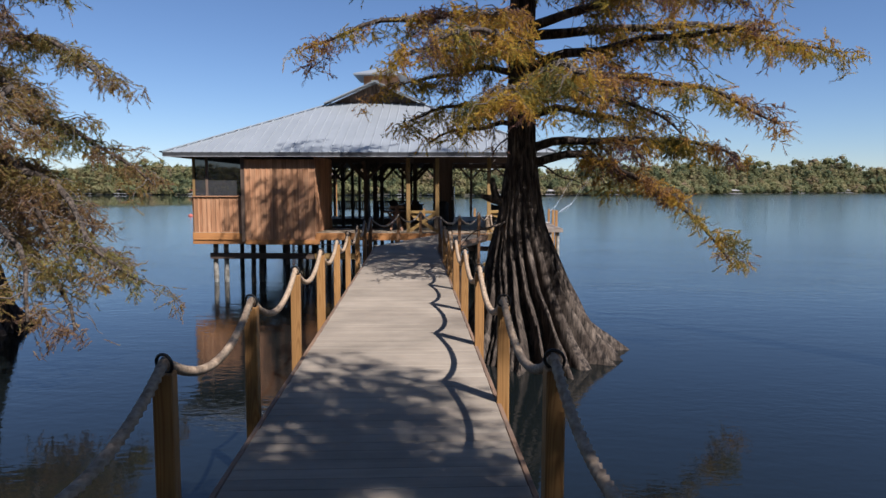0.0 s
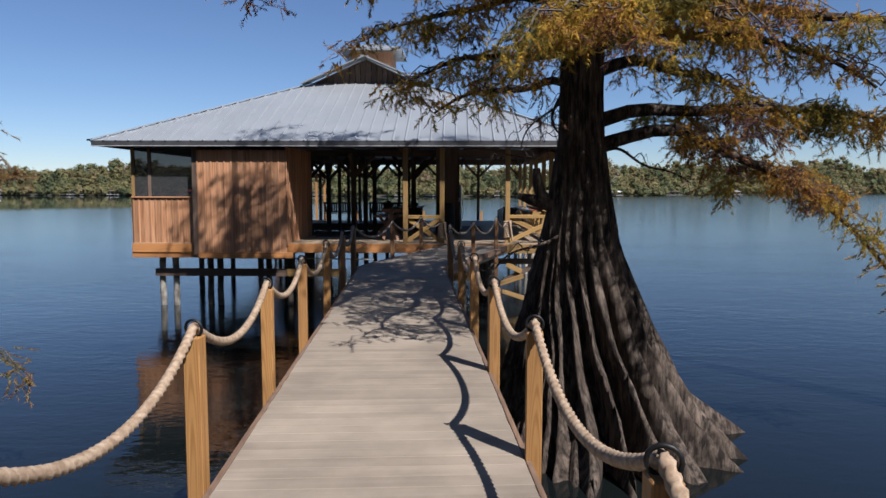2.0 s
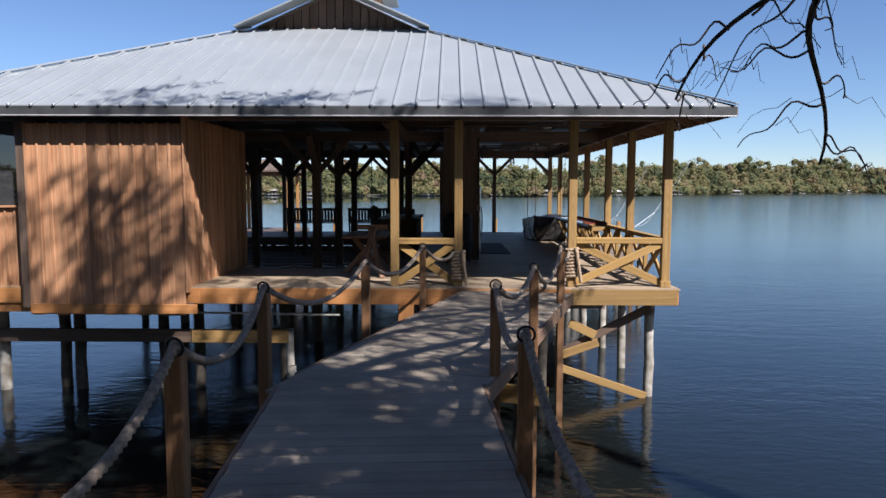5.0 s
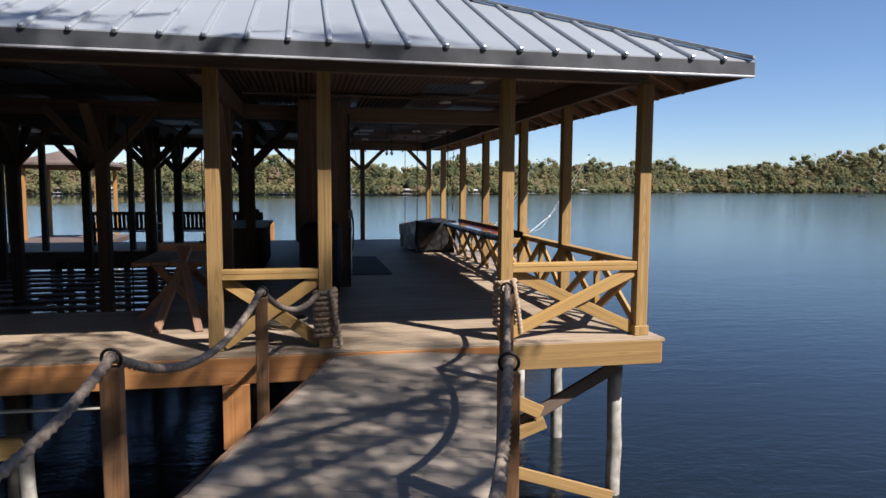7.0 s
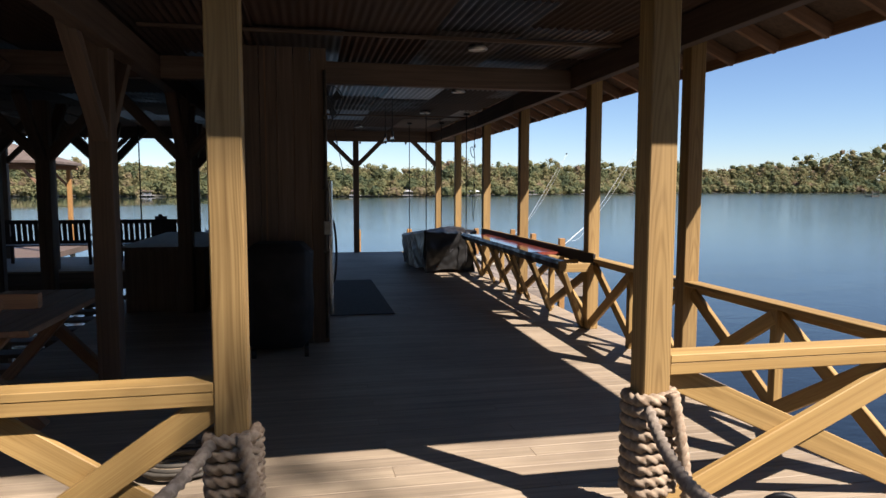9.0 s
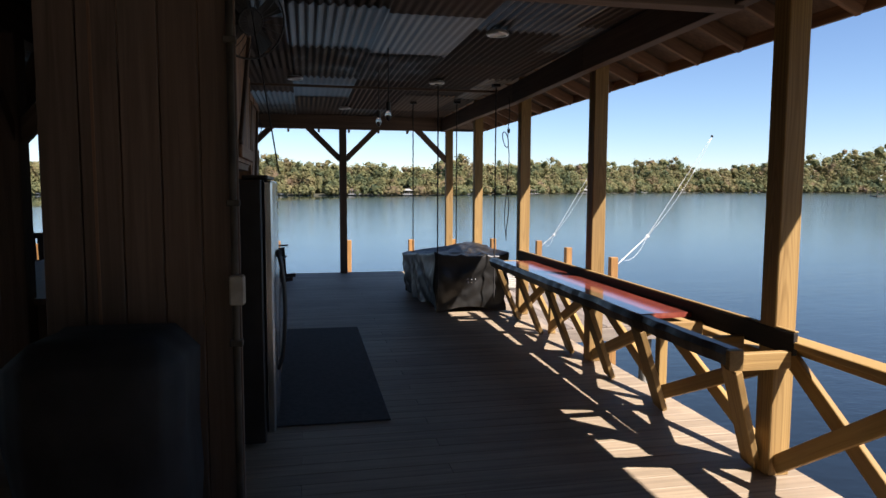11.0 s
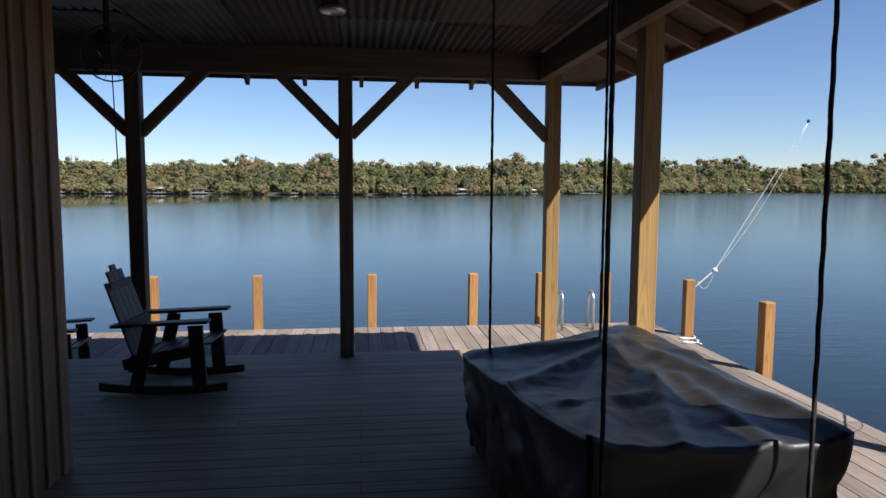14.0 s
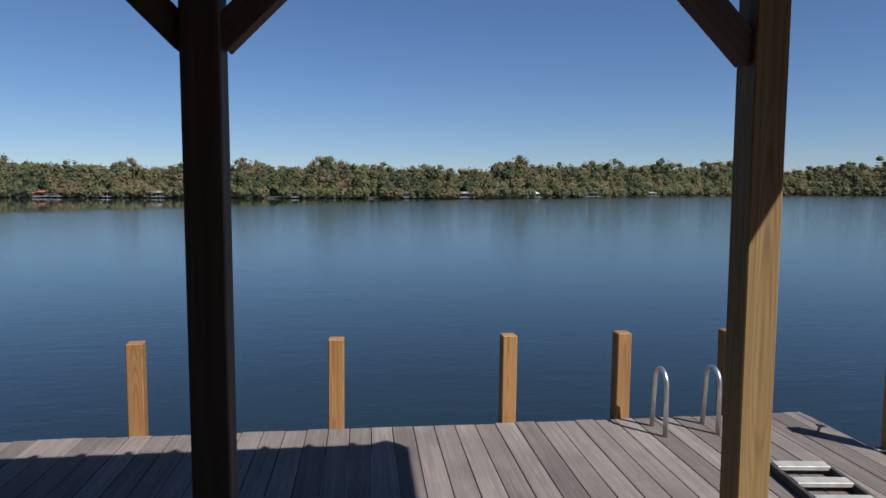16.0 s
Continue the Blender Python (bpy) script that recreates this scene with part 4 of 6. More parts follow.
def boards(p, q, z0, z1, parent, mat, width=0.2, batten=True, out=(0, -1, 0)):
    p, q = Vector(p), Vector(q)
    o = Vector(out)
    n = max(1, round((q - p).length / width))
    for i in range(n):
        c = p.lerp(q, (i + 0.5) / n)
        stick("board", (c.x, c.y, z0 + random.uniform(-0.01, 0.01)), (c.x, c.y, z1), (q - p).length / n - 0.006, 0.022, mat, parent, up=o)
        if batten:
            e = p.lerp(q, i / n) + o * 0.02
            stick("batten", (e.x, e.y, z0 + 0.01), (e.x, e.y, z1 + 0.02), 0.045, 0.02, mat, parent, up=o)


boards((-8.4, 26.15, 0), (-5.8, 26.15, 0), -0.42, 2.78, front_wall, CEDAR, 0.2)
boards((-5.79, 26.14, 0), (-5.79, 29.6, 0), -0.05, 2.9, front_wall, CEDAR, 0.2, out=(1, 0, 0))
boards((-8.41, 26.16, 0), (-8.41, 29.6, 0), -0.05, 2.9, front_wall, DARK_WOOD, 0.2, False, out=(-1, 0, 0))
boards((-8.4, 29.6, 0), (-5.8, 29.6, 0), -0.05, 2.9, front_wall, DARK_WOOD, 0.2, False, out=(0, 1, 0))
# dark strip standing in for the black gap between porch and room
stick("corner_board", (-8.5, 26.17, -0.3), (-8.5, 26.17, 2.84), 0.14, 0.05, DARK_WOOD, front_wall)
stick("skirting", (-8.42, 26.11, -0.31), (-5.6, 26.11, -0.31), 0.03, 0.16, FASCIA, front_wall)
porch = tagged(thing("wall_porch", (-9.5, 26.4, -0.4), "screened porch front with a low cedar board wall", "wall"), kind="structure")
boards((-10.45, 26.4, 0), (-8.45, 26.4, 0), -0.1, 1.38, porch, CEDAR, 0.165)
stick("sill", (-10.5, 26.38, 1.4), (-8.45, 26.38, 1.4), 0.1, 0.035, CEDAR, porch)
stick("skirting", (-10.52, 26.36, -0.26), (-8.45, 26.36, -0.26), 0.04, 0.3, FASCIA, porch)
part("screen", box_bm(-10.4, 26.42, 1.42, -8.45, 26.428, 2.85, 0), SCREEN, porch, "dark insect screen")
for x in (-10.45, -9.95, -8.5):
    stick("porch_post", (x, 26.44, 1.42), (x, 26.44, 2.88), 0.09, 0.09, DARK_WOOD if x > -10.4 else PINE, porch)
boards((-10.5, 26.45, 0), (-10.5, 35.5, 0), -0.1, 1.38, porch, CEDAR, 0.2, out=(-1, 0, 0))

# ---- bar ledge on the side railing ----
bar = thing("bar_ledge", (2.2, 31.0, DECK_Z), "bar ledge with a glossy red plank and dark edges", "bar counter")
BZ = 0.87
bm = bmesh.new()
edge_rows = []
for i in range(83):
    y = 30.8 + 0.06 * i
    wob = 0.022 * noise.noise((y * 1.7, 0, 0)) + 0.010 * noise.noise((y * 6, 3, 0))
    edge_rows.append([bm.verts.new(c) for c in ((1.925 + wob, y, BZ), (1.905 + wob * 1.6, y, BZ - 0.04), (1.93 + wob, y, BZ - 0.105), (1.99, y, BZ - 0.115), (1.99, y, BZ))])
for a, b in zip(edge_rows, edge_rows[1:]):
    for k in range(5):
        bm.faces.new((a[k], a[(k + 1) % 5], b[(k + 1) % 5], b[k]))
bm.faces.new(edge_rows[0]); bm.faces.new(edge_rows[-1][::-1])
bmesh.ops.recalc_face_normals(bm, faces=bm.faces)
part("front_edge", bm, BAR_EDGE, bar, "dark stained live edge")
stick("end_block", (1.95, 30.76, BZ - 0.058), (1.95, 30.798, BZ - 0.058), 0.09, 0.115, PINE, bar)
stick("back_edge", (2.345, 30.8, BZ + 0.005), (2.345, 35.9, BZ + 0.005), 0.03, 0.13, BACK_EDGE, bar)
stick("back_cap", (2.352, 30.8, BZ + 0.076), (2.352, 35.9, BZ + 0.076), 0.03, 0.01, PINE, bar)
# the slab follows the wavering live edge in front and is cut straight behind
bm = bmesh.new()
slab_rows = []
for i in range(58):
    y = 31.82 + 0.06 * i
    wob = 0.022 * noise.noise((y * 1.7, 0, 0)) + 0.010 * noise.noise((y * 6, 3, 0))
    slab_rows.append([bm.verts.new(c) for c in ((1.932 + wob, y, BZ + 0.006), (2.325, y, BZ + 0.006), (2.325, y, BZ - 0.03), (1.932 + wob, y, BZ - 0.03))])
for a, b in zip(slab_rows, slab_rows[1:]):
    for k in range(4):
        bm.faces.new((a[k], a[(k + 1) % 4], b[(k + 1) % 4], b[k]))
bm.faces.new(slab_rows[0]); bm.faces.new(slab_rows[-1][::-1])
bmesh.ops.recalc_face_normals(bm, faces=bm.faces)
part("red_slab", bm, BAR_RED, bar, "glossy red wooden slab")
for y in (30.83, 31.25, 31.7, 33.1, 34.4, 35.35, 35.68):
    stick("bearer", (1.995, y, BZ - 0.085), (2.33, y, BZ - 0.085), 0.045, 0.1, PINE, bar)
for y in (30.85, 31.95, 32.85, 33.8, 34.75, 35.6):
    stick("strut", (1.98, y, BZ - 0.12), (2.34, y + 0.28, DECK_Z + 0.02), 0.045, 0.13, PINE, bar, up=(0, 1, 0))

# ---- swing bed under its cover, hung on four ropes ----
bed = thing("covered_swing_bed", (1.85, 37.5, 0.2), "hanging swing bed under a creased black tarpaulin", "swing bed")
X0, X1, Y0, Y1 = 1.33, 2.38, 36.42, 38.52


def cover_bm():
    """Stiff cloth over a box: sloping top with pulled ridges, upright creased sides, uneven hem."""
    bm = bmesh.new()
    nx, ny, sk = 44, 70, 26

    def crease(p, q, u, v, width, height):
        d = (q[0] - p[0], q[1] - p[1])
        f = max(0, min(1, ((u - p[0]) * d[0] + (v - p[1]) * d[1]) / (d[0] ** 2 + d[1] ** 2)))
        r = math.hypot(u - p[0] - d[0] * f, v - p[1] - d[1] * f)
        return height * max(0, 1 - r / width) ** 1.2

    def top_at(u, v):
        x = X0 - 0.15 * v + (X1 - X0 + 0.15 * v) * u
        y = Y0 + (Y1 - Y0) * v
        z = 0.855 - 0.02 * u - 0.20 * v * (1 - u) - 0.035 * math.sin(math.pi * u) * (1 - v)
        z += 0.02 * math.exp(-((u - 0.78) / 0.3) ** 2 - ((v - 0.82) / 0.32) ** 2)
        pull = 0.0
        for p, q, w, h in (((0.0, 0.0), (0.74, 0.8), 0.09, 0.035), ((1.0, 0.02), (0.8, 0.8), 0.10, 0.03), ((0.0, 0.5), (0.74, 0.8), 0.08, 0.03), ((1.0, 0.6), (0.82, 0.8), 0.10, 0.02),
                           ((0.05, 1.0), (0.74, 0.84), 0.10, 0.03), ((0.9, 1.0), (0.8, 0.84), 0.09, 0.02), ((0.35, 0.0), (0.7, 0.5), 0.07, 0.03), ((0.7, 0.0), (0.78, 0.45), 0.06, 0.025), ((0.15, 0.3), (0.6, 0.35), 0.06, 0.025)):
            pull = max(pull, crease(p, q, u, v, w, h))
        z += pull
        return Vector((x, y, z + 0.010 * noise.noise((x * 4, y * 4, 0.0)) + 0.010 * abs(noise.noise((x * 9, y * 6, 3.0)))))
    grid = [[bm.verts.new(top_at(i / nx, j / ny)) for j in range(ny + 1)] for i in range(nx + 1)]
    for i in range(nx):
        for j in range(ny):
            bm.faces.new((grid[i][j], grid[i + 1][j], grid[i + 1][j + 1], grid[i][j + 1]))
    loop = [(i, 0, (0, -1, 0)) for i in range(nx)] + [(nx, j, (1, 0, 0)) for j in range(ny)] + [(nx - i, ny, (0, 1, 0)) for i in range(nx)] + [(0, ny - j, (-1, 0, 0)) for j in range(ny)]
    count = len(loop)
    tops = [grid[i][j].co.copy() for i, j, o in loop]
    outs = []
    for k in range(count):
        o = Vector((0, 0, 0))
        for w in range(-3, 4):
            o += Vector(loop[(k + w) % count][2])
        outs.append(o.normalized())
    prev = [grid[i][j] for i, j, o in loop]
    for k in range(1, sk + 1):
        f, row = k / sk, []
        for n_ in range(count):
            p = tops[n_]
            # folds hang aslant from the corners; knocked-in hollows between them
            s_ = p.x * 0.9 + p.y
            slant = abs(noise.noise((s_ * 2.6 + f * 1.3, f * 1.1, 4.0)))
            small = abs(noise.noise((s_ * 6.5 - f * 2.2, f * 3.5, 9.0)))
            fold = (0.12 * slant + 0.02 * small - 0.05) * min(1, f * 3) - 0.03 * f
            hem = 0.05 + 0.14 * max(0, noise.noise((s_ * 1.3, 2.0, 0.0)))
            row.append(bm.verts.new(Vector((p.x, p.y, p.z + (hem - p.z) * f)) + outs[n_] * fold))
        for n_ in range(count):
            a = (n_ + 1) % count
            bm.faces.new((prev[n_], row[n_], row[a], prev[a]))
        prev = row
    bmesh.ops.recalc_face_normals(bm, faces=bm.faces)
    return bm


part("cover", cover_bm(), TARP, bed, smooth=True)
part("bed_frame", box_bm(X0 + 0.1, Y0 + 0.1, 0.17, X1 - 0.1, Y1 - 0.1, 0.24), DARK_WOOD, bed)
for i in range(3):
    for j in range(2):
        part("eyelet", ring_bm((1.78 + i * 0.05, Y0 - 0.075, 0.47 + j * 0.045), (0, 1, 0), 0.0075, 0.0025, 10), STEEL, bed)
for x, y in ((1.36, 36.36), (2.14, 36.33), (1.345, 38.4), (2.02, 38.2)):
    pts = [(x, y, 0.2 + (CEIL - 0.2) * i / 120) for i in range(121)]
    part("hanging_rope", sweep(bmesh.new(), pts, 0.0085, sides=8, twist=75, lobes=0.2), DARK_ROPE, bed, smooth=True)
    part("rope_plate", box_bm(x - 0.05, y - 0.05, CEIL - 0.05, x + 0.05, y + 0.05, CEIL - 0.01), IRON, bed)
# loose knotted cord on a side post
cord = thing("knotted_cord", (2.22, 36.0, 2.3), "thin dark cord with a loop knot hanging from the beam", "cord")
cp = [(2.22 + 0.012 * math.sin(i * 0.3), 36.0 + 0.01 * math.cos(i * 0.21), 2.92 - 0.0305 * i) for i in range(60)]
part("cord_line", sweep(bmesh.new(), cp, 0.0055, sides=6), DARK_ROPE, cord, smooth=True)
for z in (2.46, 1.73):
    part("cord_knot", sweep(bmesh.new(), [(2.22 + 0.014 * math.sin(i * 1.3), 36.0 + 0.014 * math.cos(i * 1.3), z + 0.004 * i) for i in range(12)], 0.009, sides=6), DARK_ROPE, cord, smooth=True)
part("cord_loop", sweep(bmesh.new(), [(2.18 + 0.035 * math.cos(i * 0.42) - 0.02 * math.sin(i * 0.42), 36.0, 2.37 + 0.10 * math.sin(i * 0.42)) for i in range(15)], 0.006, sides=6, closed=True), DARK_ROPE, cord, smooth=True)
part("cord_end", sweep(bmesh.new(), [(2.21 - 0.03 * math.sin(i * 0.16), 36.0, 1.73 - 0.035 * i) for i in range(20)], 0.005, sides=6), DARK_ROPE, cord, smooth=True)

# ---- adirondack rocking chair ----
def rocking_chair(label):
    """Faces +x, stands on z = 0 at the origin."""
    t = thing("rocking_chair", (0, 0, 0), label, "rocking chair", "rocking chairs on the deck")
    for s in (-1, 1):
        y = s * 0.31
        pts = [(-0.52 + 1.12 * i / 12, y, 0.02 + 0.13 * (i / 12 - 0.52) ** 2) for i in range(13)]
        bm = bmesh.new()
        verts = []
        for x, yy, z in pts:
            verts.append([bm.verts.new((x, yy + dy, z + dz)) for dy, dz in ((-0.018, -0.02), (0.018, -0.02), (0.018, 0.055), (-0.018, 0.055))])
        for a, b in zip(verts, verts[1:]):
            for k in range(4):
                bm.faces.new((a[k], a[(k + 1) % 4], b[(k + 1) % 4], b[k]))
        bm.faces.new(verts[0][::-1]); bm.faces.new(verts[-1])
        bmesh.ops.recalc_face_normals(bm, faces=bm.faces)
        part("rocker", bm, CHAIR_PAINT, t)
        stick("front_leg", (0.36, y, 0.05), (0.33, y, 0.62), 0.035, 0.13, CHAIR_PAINT, t, up=(1, 0, 0))
        stick("back_leg", (-0.20, y, 0.05), (-0.06, y, 0.62), 0.035, 0.12, CHAIR_PAINT, t, up=(1, 0, 0))
        stick("seat_rail", (-0.32, y - s * 0.03, 0.26), (0.40, y - s * 0.03, 0.40), 0.03, 0.1, CHAIR_PAINT, t)
        stick("armrest", (-0.38, y + s * 0.02, 0.625), (0.46, y + s * 0.02, 0.665), 0.13, 0.028, CHAIR_PAINT, t)
    for i in range(6):
        f = i / 5
        stick("seat_slat", (-0.22 + 0.62 * f, -0.28, 0.33 + 0.115 * f), (-0.22 + 0.62 * f, 0.28, 0.33 + 0.115 * f), 0.022, 0.1, CHAIR_PAINT, t, up=(1, 0, 0.2))
    for i in range(5):
        y = -0.21 + 0.105 * i
        top = 1.13 - 0.05 * abs(i - 2) ** 1.5
        stick("back_slat", (-0.24, y, 0.32), (-0.24 - 0.27 * (top - 0.32) / 0.8, y, top), 0.104, 0.02, CHAIR_PAINT, t, up=(1, 0, 0.35))
    stick("back_rail", (-0.30, -0.3, 0.60), (-0.30, 0.3, 0.60), 0.03, 0.08, CHAIR_PAINT, t)
    stick("back_rail", (-0.44, -0.22, 0.95), (-0.44, 0.22, 0.95), 0.025, 0.07, CHAIR_PAINT, t)
    return t


chair = rocking_chair("dark painted slatted adirondack rocking chair on the plank deck")
chair.matrix_basis = pose(-1.16, 40.2, DECK_Z, 0, 0, -4) @ Matrix.Scale(0.94, 4)
for m in (pose(-2.9, 40.5, DECK_Z, 0, 0, 90), pose(-4.0, 40.4, -0.4 + 0.435, 0, 0, 70), pose(-3.0, 41.95, -0.4, 0, 0, 5)):
    copy_thing(chair, m)


# ---- porch benches ----
def bench(label, width):
    t = thing("porch_bench", (0, 0, 0), label, "bench", "slatted porch benches")
    for s in (-1, 1):
        x = s * (width / 2 - 0.05)
        stick("front_leg", (x, -0.25, 0), (x, -0.25, 0.62), 0.06, 0.06, CHAIR_PAINT, t)
        stick("back_leg", (x, 0.25, 0), (x, 0.33, 0.95), 0.06, 0.06, CHAIR_PAINT, t)
        stick("armrest", (x, -0.32, 0.63), (x, 0.3, 0.64), 0.08, 0.03, CHAIR_PAINT, t)
    for i in range(5):
        stick("seat_slat", (-width / 2, -0.26 + 0.12 * i, 0.42), (width / 2, -0.26 + 0.12 * i, 0.42), 0.1, 0.022, CHAIR_PAINT, t)
    stick("back_rail", (-width / 2, 0.33, 0.93), (width / 2, 0.33, 0.93), 0.03, 0.09, CHAIR_PAINT, t)
    stick("back_rail", (-width / 2, 0.28, 0.5), (width / 2, 0.28, 0.5), 0.03, 0.07, CHAIR_PAINT, t)
    n = int(width / 0.11)
    for i in range(n):
        x = -width / 2 + 0.08 + (width - 0.16) * i / (n - 1)
        stick("back_slat", (x, 0.285, 0.52), (x, 0.325, 0.9), 0.085, 0.016, CHAIR_PAINT, t, up=(0, 1, 0))
    return t


bench_a = bench("dark slatted wooden porch bench facing the lake", 1.82)
bench_a.matrix_basis = pose(-6.35, 39.6, DECK_Z, 0, 0, 180)
copy_thing(bench_a, pose(-4.13, 39.6, DECK_Z, 0, 0, 180))

# ---- heavy plank table and bench near the entrance ----
table = thing("plank_table", (-3.2, 28.9, DECK_Z), "rough brown plank table on crossed legs", "table")
for i in range(4):
    stick("table_plank", (-3.4 + 0.22 * i, 28.3, 0.75), (-3.4 + 0.22 * i, 30.2, 0.75), 0.21, 0.045, KITCHEN_WOOD, table)
for y in (28.5, 29.95):
    stick("leg", (-3.45, y, DECK_Z), (-2.85, y, 0.73), 0.09, 0.09, KITCHEN_WOOD, table)
    stick("leg", (-2.68, y + 0.08, DECK_Z), (-3.3, y + 0.08, 0.73), 0.09, 0.09, KITCHEN_WOOD, table)
strutt = thing("leaning_trestle", (-2.75, 27.9, DECK_Z), "brown timber trestle beside the entrance railing", "trestle")
stick("trestle_leg", (-2.62, 27.55, DECK_Z), (-2.95, 28.4, 0.95), 0.09, 0.05, KITCHEN_WOOD, strutt)
stick("trestle_leg", (-3.1, 27.6, DECK_Z), (-2.85, 28.4, 0.95), 0.09, 0.05, KITCHEN_WOOD, strutt)
stick("trestle_top", (-3.2, 28.42, 0.95), (-2.6, 28.42, 0.95), 0.07, 0.1, KITCHEN_WOOD, strutt)

# dark bar counter and a covered cooker left of the kitchen
counter_left = thing("dark_bar_counter", (-2.8, 33.4, DECK_Z), "dark boarded bar counter in the shade", "bar counter")
part("counter_body", box_bm(-3.25, 33.1, DECK_Z, -2.25, 36.2, 0.86), DARK_WOOD, counter_left)
part("counter_top", box_bm(-3.32, 33.02, 0.86, -2.18, 36.28, 0.91), DARK_WOOD, counter_left)
cooker = thing("covered_grill", (-1.15, 30.45, DECK_Z), "grill under a black cover against the kitchen wall", "grill")
bm = box_bm(-1.47, 30.2, 0.12, -0.83, 30.72, 1.15, 0.1)
bmesh.ops.subdivide_edges(bm, edges=bm.edges[:], cuts=2, use_grid_fill=True)
for v in bm.verts:
    v.co += Vector((noise.noise(v.co * 3), noise.noise(v.co * 3 + Vector((5, 0, 0))), 0)) * 0.05
part("grill_cover", bm, GRILL_COVER, cooker, smooth=True)
for x in (-1.4, -0.9):
    for y in (30.26, 30.66):
        part("wheel", cyl_bm((x - 0.02, y, DECK_Z + 0.05), (x + 0.02, y, DECK_Z + 0.05), 0.05), BLACK, cooker)

# ---- kitchen core ----
core = tagged(thing("wall_kitchen", (-1.35, 34, DECK_Z), "dark brown board wall of the outdoor kitchen", "wall"), kind="structure")
boards((-1.30, 30.85, 0), (-1.30, 38.3, 0), DECK_Z, CEIL, core, KITCHEN_WOOD, 0.18, True, out=(1, 0, 0))
boards((-1.50, 30.85, 0), (-1.50, 38.3, 0), DECK_Z, CEIL, core, DARK_WOOD, 0.2, False, out=(-1, 0, 0))
boards((-1.51, 30.84, 0), (-0.655, 30.84, 0), DECK_Z, CEIL, core, DARK_WOOD, 0.18, False, out=(0, -1, 0))
stick("corner_post", (-1.33, 38.36, DECK_Z), (-1.33, 38.36, CEIL), 0.12, 0.12, KITCHEN_WOOD, core)
part("side_panel", box_bm(-1.29, 31.02, DECK_Z, -0.71, 31.06, 2.3), KITCHEN_WOOD, core)
pipe = thing("conduit", (-0.58, 30.83, 0.1), "grey conduit pipe with a socket box on the kitchen wall", "conduit")
part("conduit_pipe", cyl_bm((-0.68, 30.79, 0.1), (-0.68, 30.79, 2.9), 0.017), DARK_PILE, pipe, smooth=True)
part("socket_box", box_bm(-0.705, 30.75, 1.2, -0.635, 30.81, 1.34, 0.008), PILE, pipe, "pale grey socket box")
for z in (1.0, 1.66, 2.4):
    part("pipe_clip", box_bm(-0.71, 30.77, z, -0.65, 30.815, z + 0.03), DARK_PILE, pipe)

fridge = thing("refrigerator", (-0.9, 32.45, DECK_Z), "tall stainless steel two-door refrigerator", "refrigerator")
part("cabinet", box_bm(-1.26, 31.98, DECK_Z + 0.03, -0.63, 32.90, 1.80, 0.008), BLACK, fridge, "black sides")
for y0, y1, name in ((32.03, 32.45, "left"), (32.46, 32.895, "right")):
    d = part("door", box_bm(-0.625, y0, DECK_Z + 0.08, -0.565, y1, 1.79, 0.012), STEEL, fridge, "brushed steel door")
    hy = y1 - 0.05 if name == "left" else y0 + 0.05
    pts = [(-0.565 + 0.055 * math.sin(math.pi * min(1, i / 14)) ** 0.5, hy, 0.45 + 0.85 * i / 14) for i in range(15)]
    h = new("handle", mesh_of(sweep(bmesh.new(), pts, 0.013, sides=8), "handle", BLACK, True))
    child(h, d)
part("badge", box_bm(-0.565, 32.76, 1.59, -0.560, 32.83, 1.64, 0.004), ALU, fridge)
part("hinge_cap", box_bm(-0.75, 32.0, 1.80, -0.59, 32.88, 1.825, 0.006), BLACK, fridge)

worktop = thing("worktop", (-0.97, 34.2, 0.9), "black stone kitchen worktop", "worktop")
for a in ((-1.28, 32.93, 0.885, -1.16, 35.55, 0.925), (-0.80, 32.93, 0.885, -0.64, 35.55, 0.925), (-1.16, 32.93, 0.885, -0.80, 33.62, 0.925), (-1.16, 34.6, 0.885, -0.80, 35.55, 0.925)):
    part("slab", box_bm(*a, 0), STONE_TOP, worktop)
sink = thing("sink", (-0.98, 34.1, 0.82), "stainless steel sink set in the worktop", "sink")
part("basin", box_bm(-1.155, 33.625, 0.81, -0.805, 34.595, 0.82, 0), STEEL, sink)
for a in ((-1.16, 33.62, 0.82, -1.15, 34.6, 0.93), (-0.81, 33.62, 0.82, -0.80, 34.6, 0.93), (-1.15, 33.62, 0.82, -0.81, 33.63, 0.93), (-1.15, 34.59, 0.82, -0.81, 34.6, 0.93)):
    part("basin_side", box_bm(*a, 0.002), STEEL, sink)
for a in ((-1.2, 33.58, 0.927, -1.15, 34.64, 0.934), (-0.81, 33.58, 0.927, -0.765, 34.64, 0.934), (-1.15, 33.58, 0.927, -0.81, 33.63, 0.934), (-1.15, 34.59, 0.927, -0.81, 34.64, 0.934)):
    part("rim", box_bm(*a, 0.002), STEEL, sink)
tap = thing("tap", (-1.2, 34.1, 0.925), "curved chrome kitchen tap", "tap")
part("spout", sweep(bmesh.new(), [(-1.225, 34.1, 0.925), (-1.225, 34.1, 1.08)] + [(-1.225 + 0.09 - 0.09 * math.cos(i * 0.4), 34.1, 1.08 + 0.08 * math.sin(i * 0.4)) for i in range(1, 8)], 0.012, sides=8), STEEL, tap, smooth=True)
part("lever", cyl_bm((-1.225, 34.18, 0.93), (-1.225, 34.18, 1.02), 0.012), STEEL, tap)


